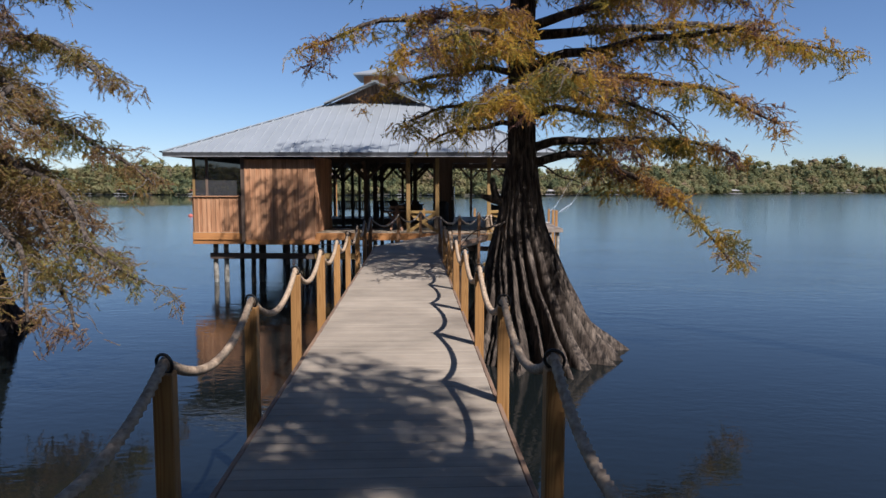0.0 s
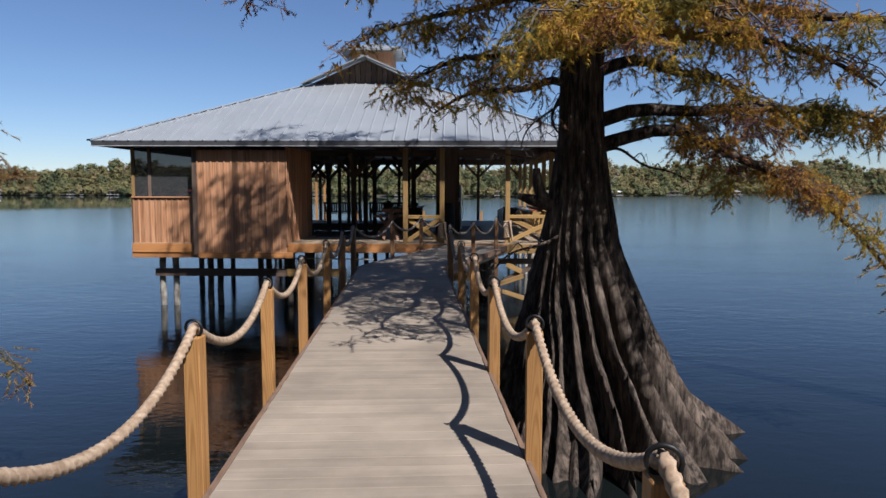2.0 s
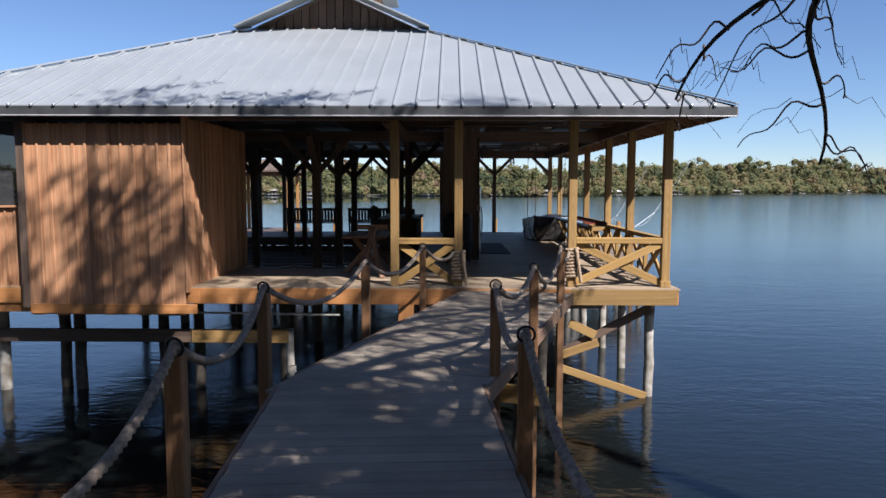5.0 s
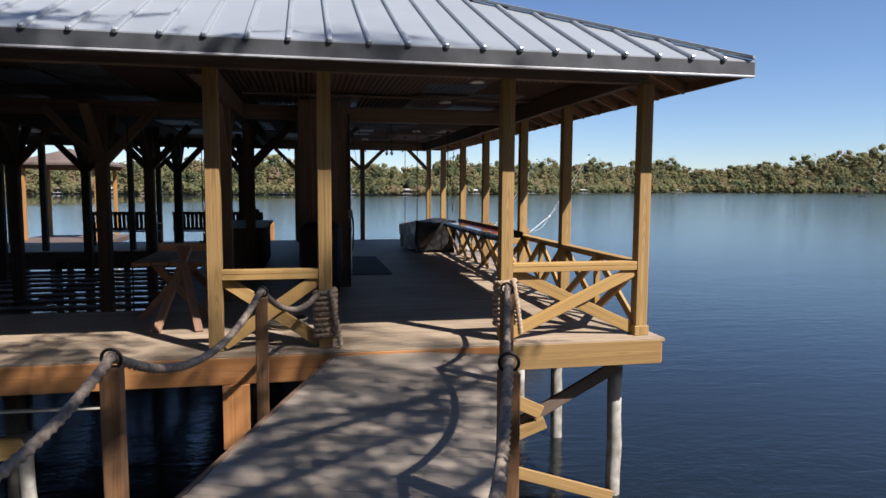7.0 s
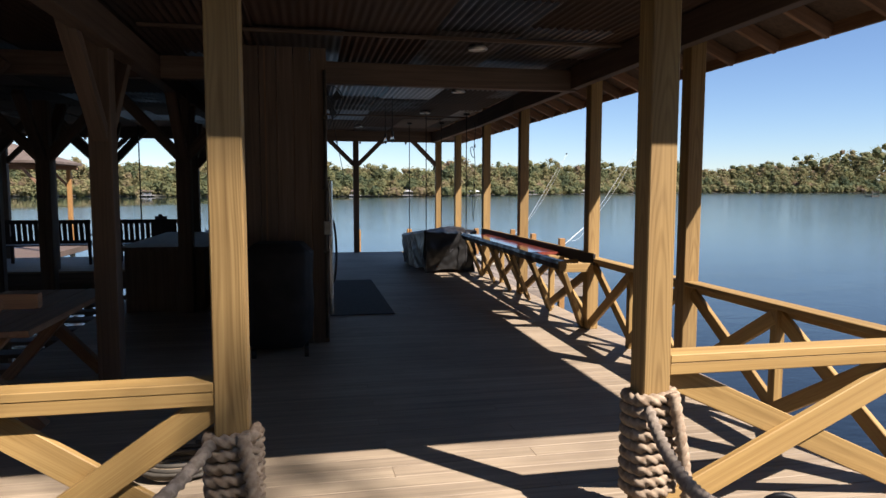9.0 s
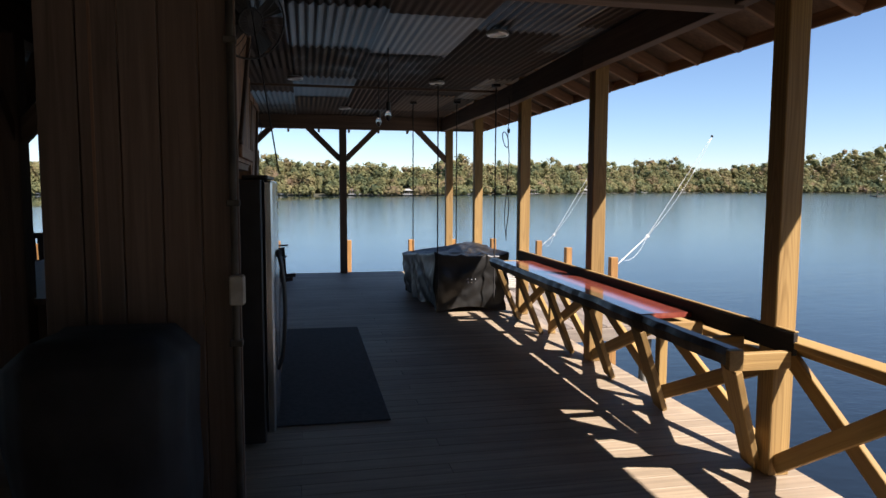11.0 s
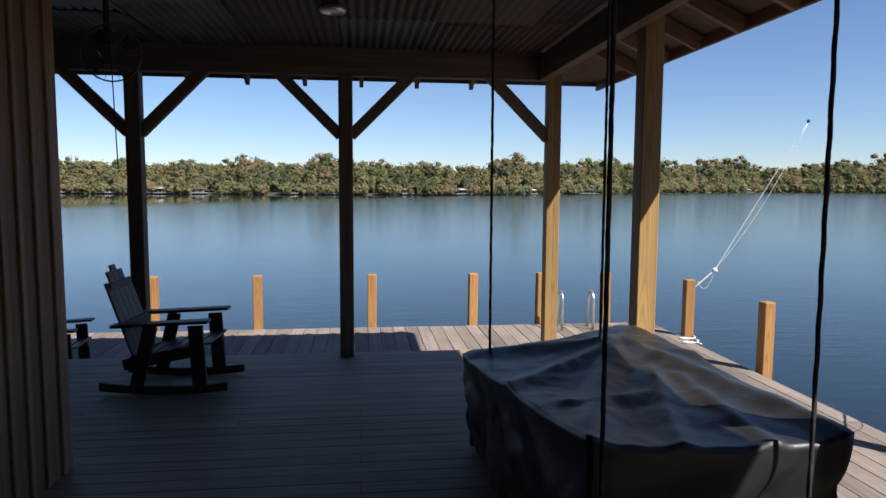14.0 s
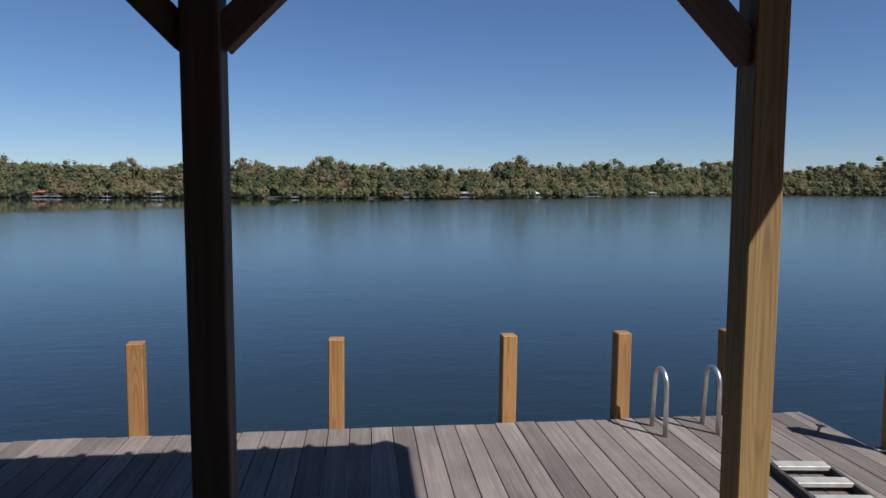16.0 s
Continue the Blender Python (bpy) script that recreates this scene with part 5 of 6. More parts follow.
def z_door(parent, y0, y1, z0, z1, x):
    n = max(2, round((y1 - y0) / 0.15))
    d = part("door", box_bm(x, y0, z0, x + 0.018, y0 + (y1 - y0) / n - 0.005, z1, 0.002), KITCHEN_WOOD, parent)
    for i in range(1, n):
        b = part("board", box_bm(x, y0 + (y1 - y0) * i / n, z0, x + 0.018, y0 + (y1 - y0) * (i + 1) / n - 0.005, z1, 0.002), KITCHEN_WOOD, parent)
    for z in (z0 + 0.06, z1 - 0.06):
        stick("ledge", (x + 0.03, y0 + 0.02, z), (x + 0.03, y1 - 0.02, z), 0.022, 0.075, KITCHEN_WOOD, parent)
    stick("diagonal", (x + 0.03, y0 + 0.05, z0 + 0.1), (x + 0.03, y1 - 0.05, z1 - 0.1), 0.022, 0.07, DARK_WOOD, parent)


y = 32.95
for k in range(4):
    cab = thing("base_cabinet", (-0.95, y + 0.32, DECK_Z), "brown boarded base cabinet with a Z-braced door", "cabinet", "kitchen base cabinets")
    part("body", box_bm(-1.27, y, DECK_Z, -0.70, y + 0.635, 0.88, 0.003), KITCHEN_WOOD, cab)
    z_door(cab, y + 0.03, y + 0.605, DECK_Z + 0.1, 0.72, -0.70)
    part("rail", box_bm(-0.70, y, 0.74, -0.675, y + 0.635, 0.88, 0.003), KITCHEN_WOOD, cab)
    y += 0.645
shelf = thing("open_wall_cabinet", (-1.1, 33.3, 1.5), "open dark wall cabinet with shelves above the worktop", "cabinet")
for a in ((-1.27, 32.55, 1.45, -0.85, 32.60, 2.75), (-1.27, 34.1, 1.45, -0.85, 34.15, 2.75), (-1.27, 32.6, 2.70, -0.85, 34.1, 2.75), (-1.27, 32.6, 1.93, -0.87, 34.1, 1.96), (-1.27, 32.6, 1.45, -0.87, 34.1, 1.48)):
    part("panel", box_bm(*a, 0.003), KITCHEN_WOOD, shelf)
over = thing("wall_cabinet", (-1.1, 32.4, 1.85), "boarded wall cabinet above the refrigerator", "cabinet", "kitchen wall cabinets")
part("body", box_bm(-1.27, 31.6, 1.86, -0.75, 32.53, 2.9, 0.003), KITCHEN_WOOD, over)
z_door(over, 31.62, 32.5, 1.9, 2.86, -0.75)
for y0, y1, z0, z1, xf in ((34.2, 35.05, 1.42, 2.75, -0.93), (35.1, 35.9, 1.42, 2.75, -0.93), (36.0, 36.65, 1.46, 2.26, -0.98)):
    c = thing("wall_cabinet", (-1.1, y0 + 0.4, z0), "boarded wall cabinet with a Z-braced door", "cabinet", "kitchen wall cabinets")
    part("body", box_bm(-1.27, y0, z0, xf, y1, z1, 0.003), KITCHEN_WOOD, c)
    z_door(c, y0 + 0.02, y1 - 0.02, z0 + 0.02, z1 - 0.02, xf)
outlet = thing("socket", (-1.27, 35.2, 1.2), "white wall socket on the kitchen boards", "socket")
part("cover_plate", box_bm(-1.285, 35.76, 1.25, -1.265, 35.84, 1.38, 0.004), WHITE, outlet)
mat_ob = new("floor_mat", mesh_of(box_bm(-0.6, 32.35, DECK_Z + 0.001, 0.24, 35.72, DECK_Z + 0.014, 0.005), "floor_mat", MAT_RUBBER))
tagged(mat_ob, "black rubber mat on the kitchen deck", "floor mat")

# ---- lamps and fan under the ceiling ----
for x, y in ((0.83, 28.2), (0.85, 30.4), (1.32, 33.4), (1.32, 36.25), (0.31, 39.4), (-0.47, 36.3), (-0.5, 32.5)):
    lamp = thing("ceiling_light", (x, y, CEIL - 0.04), "small round unlit ceiling light with a glass face", "ceiling light", "round ceiling lights")
    part("rim", ring_bm((x, y, CEIL - 0.03), (0, 0, 1), 0.085, 0.018, 20), ALU, lamp, smooth=True)
    part("lens", cyl_bm((x, y, CEIL - 0.035), (x, y, CEIL - 0.005), 0.08), WHITE, lamp)
for x, y, z in ((0.46, 34.3, 2.46), (0.5, 35.6, 2.52)):
    b = thing("bulb_pendant", (x, y, z), "bare glass bulb hanging on a black cord", "pendant lamp", "bare bulb pendants")
    part("cord", cyl_bm((x, y, z + 0.12), (x, y, CEIL - 0.01), 0.006, sides=6), BLACK, b)
    part("socket", cyl_bm((x, y, z + 0.05), (x, y, z + 0.13), 0.024), BLACK, b)
    part("bulb", sweep(bmesh.new(), [(x, y, z + 0.06 - 0.014 * i) for i in range(9)], [0.014, 0.02, 0.028, 0.033, 0.035, 0.033, 0.027, 0.018, 0.005], sides=12), GLASS, b, "clear glass bulb", smooth=True)
fan = thing("wall_fan", (-1.2, 39.4, 2.6), "black cage fan fixed near the ceiling", "fan")
fan_axis = Vector((0.5, -0.8, -0.35)).normalized()
fan_u = fan_axis.orthogonal().normalized(); fan_v = fan_axis.cross(fan_u)
fan_c = Vector((-1.25, 39.3, 2.72))
for r in (0.07, 0.2):
    part("cage_ring", ring_bm(fan_c, fan_axis, r, 0.006, 24), BLACK, fan)
bm = bmesh.new()
for k in range(24):
    w = fan_u * math.cos(k * math.pi / 12) + fan_v * math.sin(k * math.pi / 12)
    sweep(bm, [fan_c + w * 0.03 + fan_axis * 0.03, fan_c + w * 0.12 + fan_axis * 0.028, fan_c + w * 0.2], 0.002, sides=4)
tagged(part("cage_wire", bm, BLACK, fan), kind="stuff")
for k in range(4):
    w = fan_u * math.cos(k * math.pi / 2) + fan_v * math.sin(k * math.pi / 2)
    x_ = w.cross(fan_axis)
    bm = bmesh.new()
    bm.faces.new([bm.verts.new(fan_c + w * a + x_ * b + fan_axis * c) for a, b, c in ((0.03, 0.02, 0), (0.17, 0.07, 0.02), (0.18, -0.03, -0.01), (0.03, -0.02, 0))])
    bmesh.ops.solidify(bm, geom=bm.faces[:], thickness=0.003)
    part("blade", bm, BLACK, fan)
part("motor", cyl_bm((-1.25, 39.3, 2.72), (-1.32, 39.42, 2.77), 0.07), BLACK, fan)
part("bracket", cyl_bm((-1.32, 39.42, 2.77), (-1.32, 39.42, CEIL), 0.02), BLACK, fan)
stick("fan_wire", (-1.3, 39.4, CEIL), (-1.1, 38.9, 1.9), 0.008, 0.008, BLACK, fan)

copy_thing(fan, Matrix.Translation((0.62, -7.9, -0.08)) @ fan.matrix_basis)
hose = thing("hose_coil", (-1.6, 27.6, DECK_Z), "grey garden hose coiled on the deck", "hose")
part("coil", sweep(bmesh.new(), [(-1.62 + (0.21 + 0.02 * math.sin(i * 0.37)) * math.cos(i * 0.3), 27.62 + (0.17 + 0.02 * math.cos(i * 0.23)) * math.sin(i * 0.3), DECK_Z + 0.015 + 0.0009 * i) for i in range(110)], 0.012, sides=7), DARK_PILE, hose, smooth=True)

# ---- lower dock ----
LOW = -0.40
DX1, DY1, DY0 = 5.24, 44.52, 37.2
lower = tagged(thing("lower_dock", (2, 43, LOW), "weathered grey plank dock a step below the deck", "dock"), kind="structure")
stick("rim_board", (-8.0, DY1 - 0.02, LOW - 0.13), (DX1, DY1 - 0.02, LOW - 0.13), 0.045, 0.2, GREY_DECK, lower)
stick("rim_board", (DX1 - 0.02, DY1, LOW - 0.13), (DX1 - 0.02, DY0, LOW - 0.13), 0.045, 0.2, GREY_DECK, lower)
stick("rim_board", (2.6, DY0, LOW - 0.13), (DX1, DY0, LOW - 0.13), 0.045, 0.2, GREY_DECK, lower)
step = new("step_board", stick_mesh(0.3, 0.04, 10.5, HOUSE_DECK))
step.matrix_basis = look((-8, 41.3, -0.18), (-30, 41.3, -0.18))
child(step, lower)


def dock_post(x, y, top=0.42):
    t = thing("dock_post", (x, y, WATER_Z - 0.4), "square orange pine mooring post at the dock's edge", "post", "mooring posts of the lower dock")
    b = new("post", stick_mesh(0.138, 0.138, top - WATER_Z + 0.4, ROPE_POST, 0.008))
    b.matrix_basis = Matrix.Translation((x, y, WATER_Z - 0.4)) @ Matrix.Rotation(random.uniform(-0.08, 0.08), 4, "Z") @ Matrix.Rotation(random.uniform(-0.012, 0.012), 4, "Y")
    child(b, t)


for x in (-6.4, -4.45, -2.61, -1.08, 0.65, 2.24, 3.34, 4.45):
    dock_post(x, 44.6)
for y in (43.5, 41.55, 38.9):
    dock_post(5.3 if y > 40 else 5.12, y, 0.44 if y > 40 else 0.5)
pile(2.75, 36.9, -0.35, 0.09, PILE, "round pale pile beside the lower dock", "piles under the dock")
for x in (2.9, 5.0):
    for y in (37.4, 40.5, 44.2):
        pile(x, y, LOW - 0.2, 0.09, PILE, "round pale pile under the lower dock", "piles under the dock")

ladder = thing("boarding_ladder", (3.8, 44.2, LOW), "aluminium boarding ladder rails rising from the dock edge", "ladder")
for x in (3.55, 4.04):
    pts = [(x, 44.02, LOW), (x, 44.02, 0.02)] + [(x, 44.14 - 0.12 * math.cos(i * 0.314), 0.05 + 0.13 * math.sin(i * 0.314)) for i in range(1, 10)] + [(x, 44.26, 0.02), (x, 44.3, LOW)]
    part("hand_rail", sweep(bmesh.new(), pts, 0.021, sides=10), ALU, ladder, smooth=True)
lying = thing("ladder", (4.0, 42.1, LOW), "aluminium ladder with wide treads lying on the dock", "ladder")
d0, d1 = Vector((4.05, 43.25, LOW + 0.035)), Vector((3.80, 41.1, LOW + 0.035))
o = Vector((0.42, -0.05, 0))
for a in (Vector((0, 0, 0)), o):
    stick("rail", d0 + a, d1 + a, 0.035, 0.06, DARK_PILE, lying)
for i in range(8):
    c = d0.lerp(d1, 0.02 + i / 7.4)
    stick("tread", c + Vector((0.01, 0, 0.02)), c + o + Vector((-0.01, 0, 0.02)), 0.11, 0.035, LADDER_TREAD, lying)

shelter = thing("dock_shelter", (-10.7, 49.3, LOW), "small open pine shelter with a brown roof on the dock", "shelter")
part("platform", box_bm(-12.4, 44.55, LOW - 0.2, -8.9, 51.0, LOW, 0.01), DARK_WOOD, shelter)
for x in (-12.0, -9.4):
    for y in (48.0, 50.6):
        stick("post", (x, y, LOW), (x, y, 2.35), 0.14, 0.14, ROPE_POST, shelter)
        part("pile", cyl_bm((x, y, WATER_Z - 0.5), (x, y, LOW - 0.2), 0.09), PILE, shelter)
for y in (48.0, 50.6):
    stick("beam", (-12.3, y, 2.43), (-9.1, y, 2.43), 0.06, 0.16, KITCHEN_WOOD, shelter)
    stick("brace", (-9.45, y, 1.75), (-10.0, y, 2.36), 0.06, 0.09, KITCHEN_WOOD, shelter)
bm = bmesh.new()
lo = [bm.verts.new((-10.7 + sx * 1.65, 49.3 + sy * 1.65, 2.5)) for sx, sy in ((-1, -1), (1, -1), (1, 1), (-1, 1))]
mid = [bm.verts.new((v.co.x, v.co.y, 2.58)) for v in lo]
top = bm.verts.new((-10.7, 49.3, 3.2))
bm.faces.new(lo[::-1])
for i in range(4):
    bm.faces.new((lo[i], lo[(i + 1) % 4], mid[(i + 1) % 4], mid[i]))
    bm.faces.new((mid[i], mid[(i + 1) % 4], top))
part("roof", bm, BROWN_ROOF, shelter)

# mooring whips: bent white rods with their lines
def whip(base, knot, tip):
    t = thing("mooring_whip", base, "slim white mooring whip with slack lines tied to a dock post", "mooring whip", "mooring whips")
    b, k, q = Vector(base), Vector(knot), Vector(tip)
    part("rod", sweep(bmesh.new(), [b.lerp(k, i / 5) for i in range(5)] + [k.lerp(q, i / 12) for i in range(13)], [0.009] * 5 + [0.007 - 0.0004 * i for i in range(13)], sides=6), WHITE_LINE, t, smooth=True)
    side = Vector((0.05, 0.05, 0.0))
    part("line", sweep(bmesh.new(), [k + side * 0.6 + (q - k) * (i / 10) + Vector((0.05, 0, -0.08)) * math.sin(math.pi * i / 10) for i in range(11)], 0.0032, sides=5), WHITE_LINE, t, smooth=True)
    part("line", sweep(bmesh.new(), sag(b + Vector((0.1, 0.05, 0.1)), k, 0.18, 10), 0.0032, sides=5), WHITE_LINE, t, smooth=True)
    part("knot", sweep(bmesh.new(), [k + Vector((0.035 * math.sin(i * 1.9), 0.03 * math.cos(i * 1.4), 0.03 * math.sin(i * 2.6))) for i in range(16)], 0.008, sides=5), WHITE_LINE, t, smooth=True)
    bm = bmesh.new()
    bmesh.ops.create_icosphere(bm, subdivisions=1, radius=0.028)
    for v in bm.verts:
        v.co += q
    part("tip", bm, BLACK, t)


whip((5.37, 43.5, 0.3), (5.69, 43.48, 0.58), (6.96, 43.35, 2.76))
whip((5.19, 38.9, 0.36), (5.98, 39.28, 0.85), (7.2, 39.2, 2.74))
coil = thing("mooring_rope", (5.2, 43.2, LOW), "loose white mooring rope on the dock edge", "rope")
part("loose_rope", sweep(bmesh.new(), [(5.1 + 0.12 * math.cos(i * 0.5) + 0.006 * i, 42.9 + 0.02 * i + 0.1 * math.sin(i * 0.5), LOW + 0.012) for i in range(36)], 0.009, sides=6), WHITE_LINE, coil, smooth=True)

# ---- cypress trees ----
rng = random.Random(7)


def limb_points(start, azimuth, length, rise, droop, steps=14, wobble=0.12):
    """A limb that leaves the trunk, rises, then hangs."""
    p = Vector(start)
    d = Vector((math.cos(radians(azimuth)), math.sin(radians(azimuth)), 0))
    s = Vector((-d.y, d.x, 0))
    out, wob = [], rng.uniform(0, 9)
    for i in range(steps + 1):
        f = i / steps
        out.append(p + d * (length * f) + Vector((0, 0, rise * f - droop * f * f)) + s * (wobble * length * 0.35 * math.sin(f * 4 + wob) * f)
                   + Vector((0, 0, 0.05 * math.sin(f * 11 + wob) + 0.035 * length * f * (1 - f) * math.sin(f * 17 + 2 * wob)))
                   + s * (0.03 * length * f * math.sin(f * 13 + 3 * wob)))
    return out


def at_fraction(pts, f):
    k = min(len(pts) - 2, int(f * (len(pts) - 1)))
    return pts[k].lerp(pts[k + 1], f * (len(pts) - 1) - k)


def leaf_mesh(name, sprays, mat, leaf=(0.052, 0.0062), per=30):
    """Feathery needle sprays: from each place hang a few narrow leaves. One mesh, built in one go."""
    verts, faces = [], []
    for p, size in sprays:
        few = size > 1.9
        axis = Vector((rng.gauss(0, 1), rng.gauss(0, 1), rng.gauss(-0.9, 0.6))).normalized()
        u = axis.orthogonal().normalized()
        v = axis.cross(u)
        L = 0.068 * size * rng.uniform(2.6, 4.0)
        count = 12 if few else per
        for k in range(count):
            f = (k + 0.5) / count
            base = p + axis * (L * f)
            a = rng.uniform(0, 6.28)
            side = (u * math.cos(a) + v * math.sin(a))
            tip = base + (side * 0.8 + axis * 0.7) * (leaf[0] * size * rng.uniform(0.6, 1.1))
            w = side.cross(axis).normalized() * (leaf[1] * size * (1.8 if few else 1))
            n = len(verts)
            verts += [base - w, tip, base + w]
            faces.append((n, n + 1, n + 2))
    me = bpy.data.meshes.new(name)
    me.from_pydata([tuple(v) for v in verts], [], faces)
    me.materials.append(mat)
    return me


def cypress(at, label, profile, limbs, flutes=19, sides=110, foot=1.0, spread=1.0, spray_size=1.2, density=1.0, leaf=None):
    """profile: (z, radius, dx, dy). limbs: (z, azimuth, length, rise, droop, leafiness)."""
    t = thing("cypress_tree", (at[0], at[1], WATER_Z), label, "tree")
    bm = bmesh.new()
    rings = []
    zs = [(profile[i], profile[i + 1]) for i in range(len(profile) - 1)]
    phases = [rng.uniform(0, 6.28) for _ in range(4)]
    for (z0, r0, x0, y0), (z1, r1, x1, y1) in zs:
        n = max(3, int((z1 - z0) / 0.16))
        for i in range(n + (1 if z1 == profile[-1][0] else 0)):
            f = i / n
            z, r = z0 + (z1 - z0) * f, r0 + (r1 - r0) * f
            cx, cy = at[0] + x0 + (x1 - x0) * f, at[1] + y0 + (y1 - y0) * f
            low = max(0.0, min(1.0, (1.6 - z) / 3.4))
            ring = []
            for k in range(sides):
                a = 2 * math.pi * k / sides
                tw = a + 0.10 * math.sin(z * 0.9 + phases[3]) + 0.10 * noise.noise((math.cos(a) * 1.7, math.sin(a) * 1.7, z * 1.0 + 5.0)) + 0.03 * noise.noise((math.cos(a) * 4, math.sin(a) * 4, z * 3.0))
                fl = math.sin(flutes * tw + phases[0] + 0.9 * math.sin(2 * tw)) * 0.5 + math.sin((flutes * 2 + 3) * tw + phases[1] + z * 0.35) * 0.28
                g = abs(math.sin(flutes * 0.5 * tw + phases[2] + 0.6 * math.sin(3 * tw)))
                rr = r * (1 + foot * (0.05 + 0.17 * low) * fl + foot * 0.16 * low * (g - 0.5) * 2)
                rr *= 1 + 0.05 * noise.noise((math.cos(a) * 3, math.sin(a) * 3, z * 1.2))
                # roots spreading at the water
                rr += 0.4 * foot * max(0.0, (-1.2 - z)) ** 1.3 * max(0.0, math.sin(flutes * 0.39 * tw + phases[1])) ** 1.5
                ring.append(bm.verts.new((cx + rr * math.cos(a), cy + rr * math.sin(a), z)))
            rings.append(ring)
    for a, b in zip(rings, rings[1:]):
        for k in range(sides):
            bm.faces.new((a[k], a[(k + 1) % sides], b[(k + 1) % sides], b[k]))
    bm.faces.new(rings[-1])
    part("trunk", bm, BARK, t, smooth=True)

    def axis_at(z):
        for (z0, r0, x0, y0), (z1, r1, x1, y1) in zs:
            if z <= z1:
                f = (z - z0) / (z1 - z0)
                return Vector((at[0] + x0 + (x1 - x0) * f, at[1] + y0 + (y1 - y0) * f, z)), r0 + (r1 - r0) * f
        return Vector((at[0] + profile[-1][2], at[1] + profile[-1][3], z)), profile[-1][1]

    sprays, twigs = [], bmesh.new()
    for z, az, length, rise, droop, leafy in limbs:
        c, r = axis_at(z)
        pts = limb_points(c, az, length, rise, droop, steps=14 if leafy > 0 else 30, wobble=0.12 if leafy > 0 else 0.3)
        thick = min(r * 0.42, 0.03 + 0.016 * length) if leafy > 0 else 0.014 + 0.0075 * length
        part("limb", sweep(bmesh.new(), pts, [thick * (1 - 0.86 * i / (len(pts) - 1)) + 0.004 for i in range(len(pts))], sides=8), BARK, t, smooth=True)
        many = int(length * (7 if leafy > 0 else 2.6))
        for k in range(many):
            f = 0.22 + 0.78 * (k + rng.random()) / many if leafy > 0 else 0.45 + 0.55 * (k + rng.random()) / many
            s = at_fraction(pts, min(f, 0.999))
            ln = rng.uniform(0.5, 1.25) * (1 if leafy > 0 else 0.75) * spread * (1.1 - 0.5 * f) * min(1, 0.4 + length / 5)
            tp = limb_points(s, az + rng.choice((-1, 1)) * rng.uniform(20, 85), ln, rng.uniform(-0.15, 0.3) * ln, rng.uniform(0.1, 0.7) * ln * (1 if leafy > 0 else 1.5), 6 if leafy > 0 else 14, 0.12 if leafy > 0 else 0.5)
            sweep(twigs, tp, [(0.012 if leafy > 0 else 0.008) * (1 - 0.8 * i / (len(tp) - 1)) + 0.0025 for i in range(len(tp))], sides=4)
            if leafy <= 0:
                for j in range(2):
                    q = at_fraction(tp, rng.uniform(0.3, 0.9))
                    sweep(twigs, limb_points(q, rng.uniform(0, 360), rng.uniform(0.15, 0.4), 0.0, 0.2, 4), [0.0035, 0.003, 0.0025, 0.002, 0.002], sides=4)
                continue
            high = z > 7.4
            if not high and rng.random() < 0.3:
                continue
            for j in range(int((9 if high else 32) * leafy * density * ln + 0.5)):
                q = at_fraction(tp, 1 - 0.85 * rng.random() ** 1.5 - 0.001) + Vector((rng.gauss(0, 0.08), rng.gauss(0, 0.08), rng.gauss(-0.05, 0.07)))
                sprays.append((q, spray_size * (rng.uniform(1.7, 2.2) if high else rng.uniform(0.75, 1.25))))
    tagged(part("twig", twigs, TWIG, t), kind="stuff")
    crown = new("crown", leaf_mesh("crown", sprays, leaf or LEAF))
    child(crown, t)
    tagged(crown, "feathery green to rust-orange autumn needles", kind="stuff")
    return t


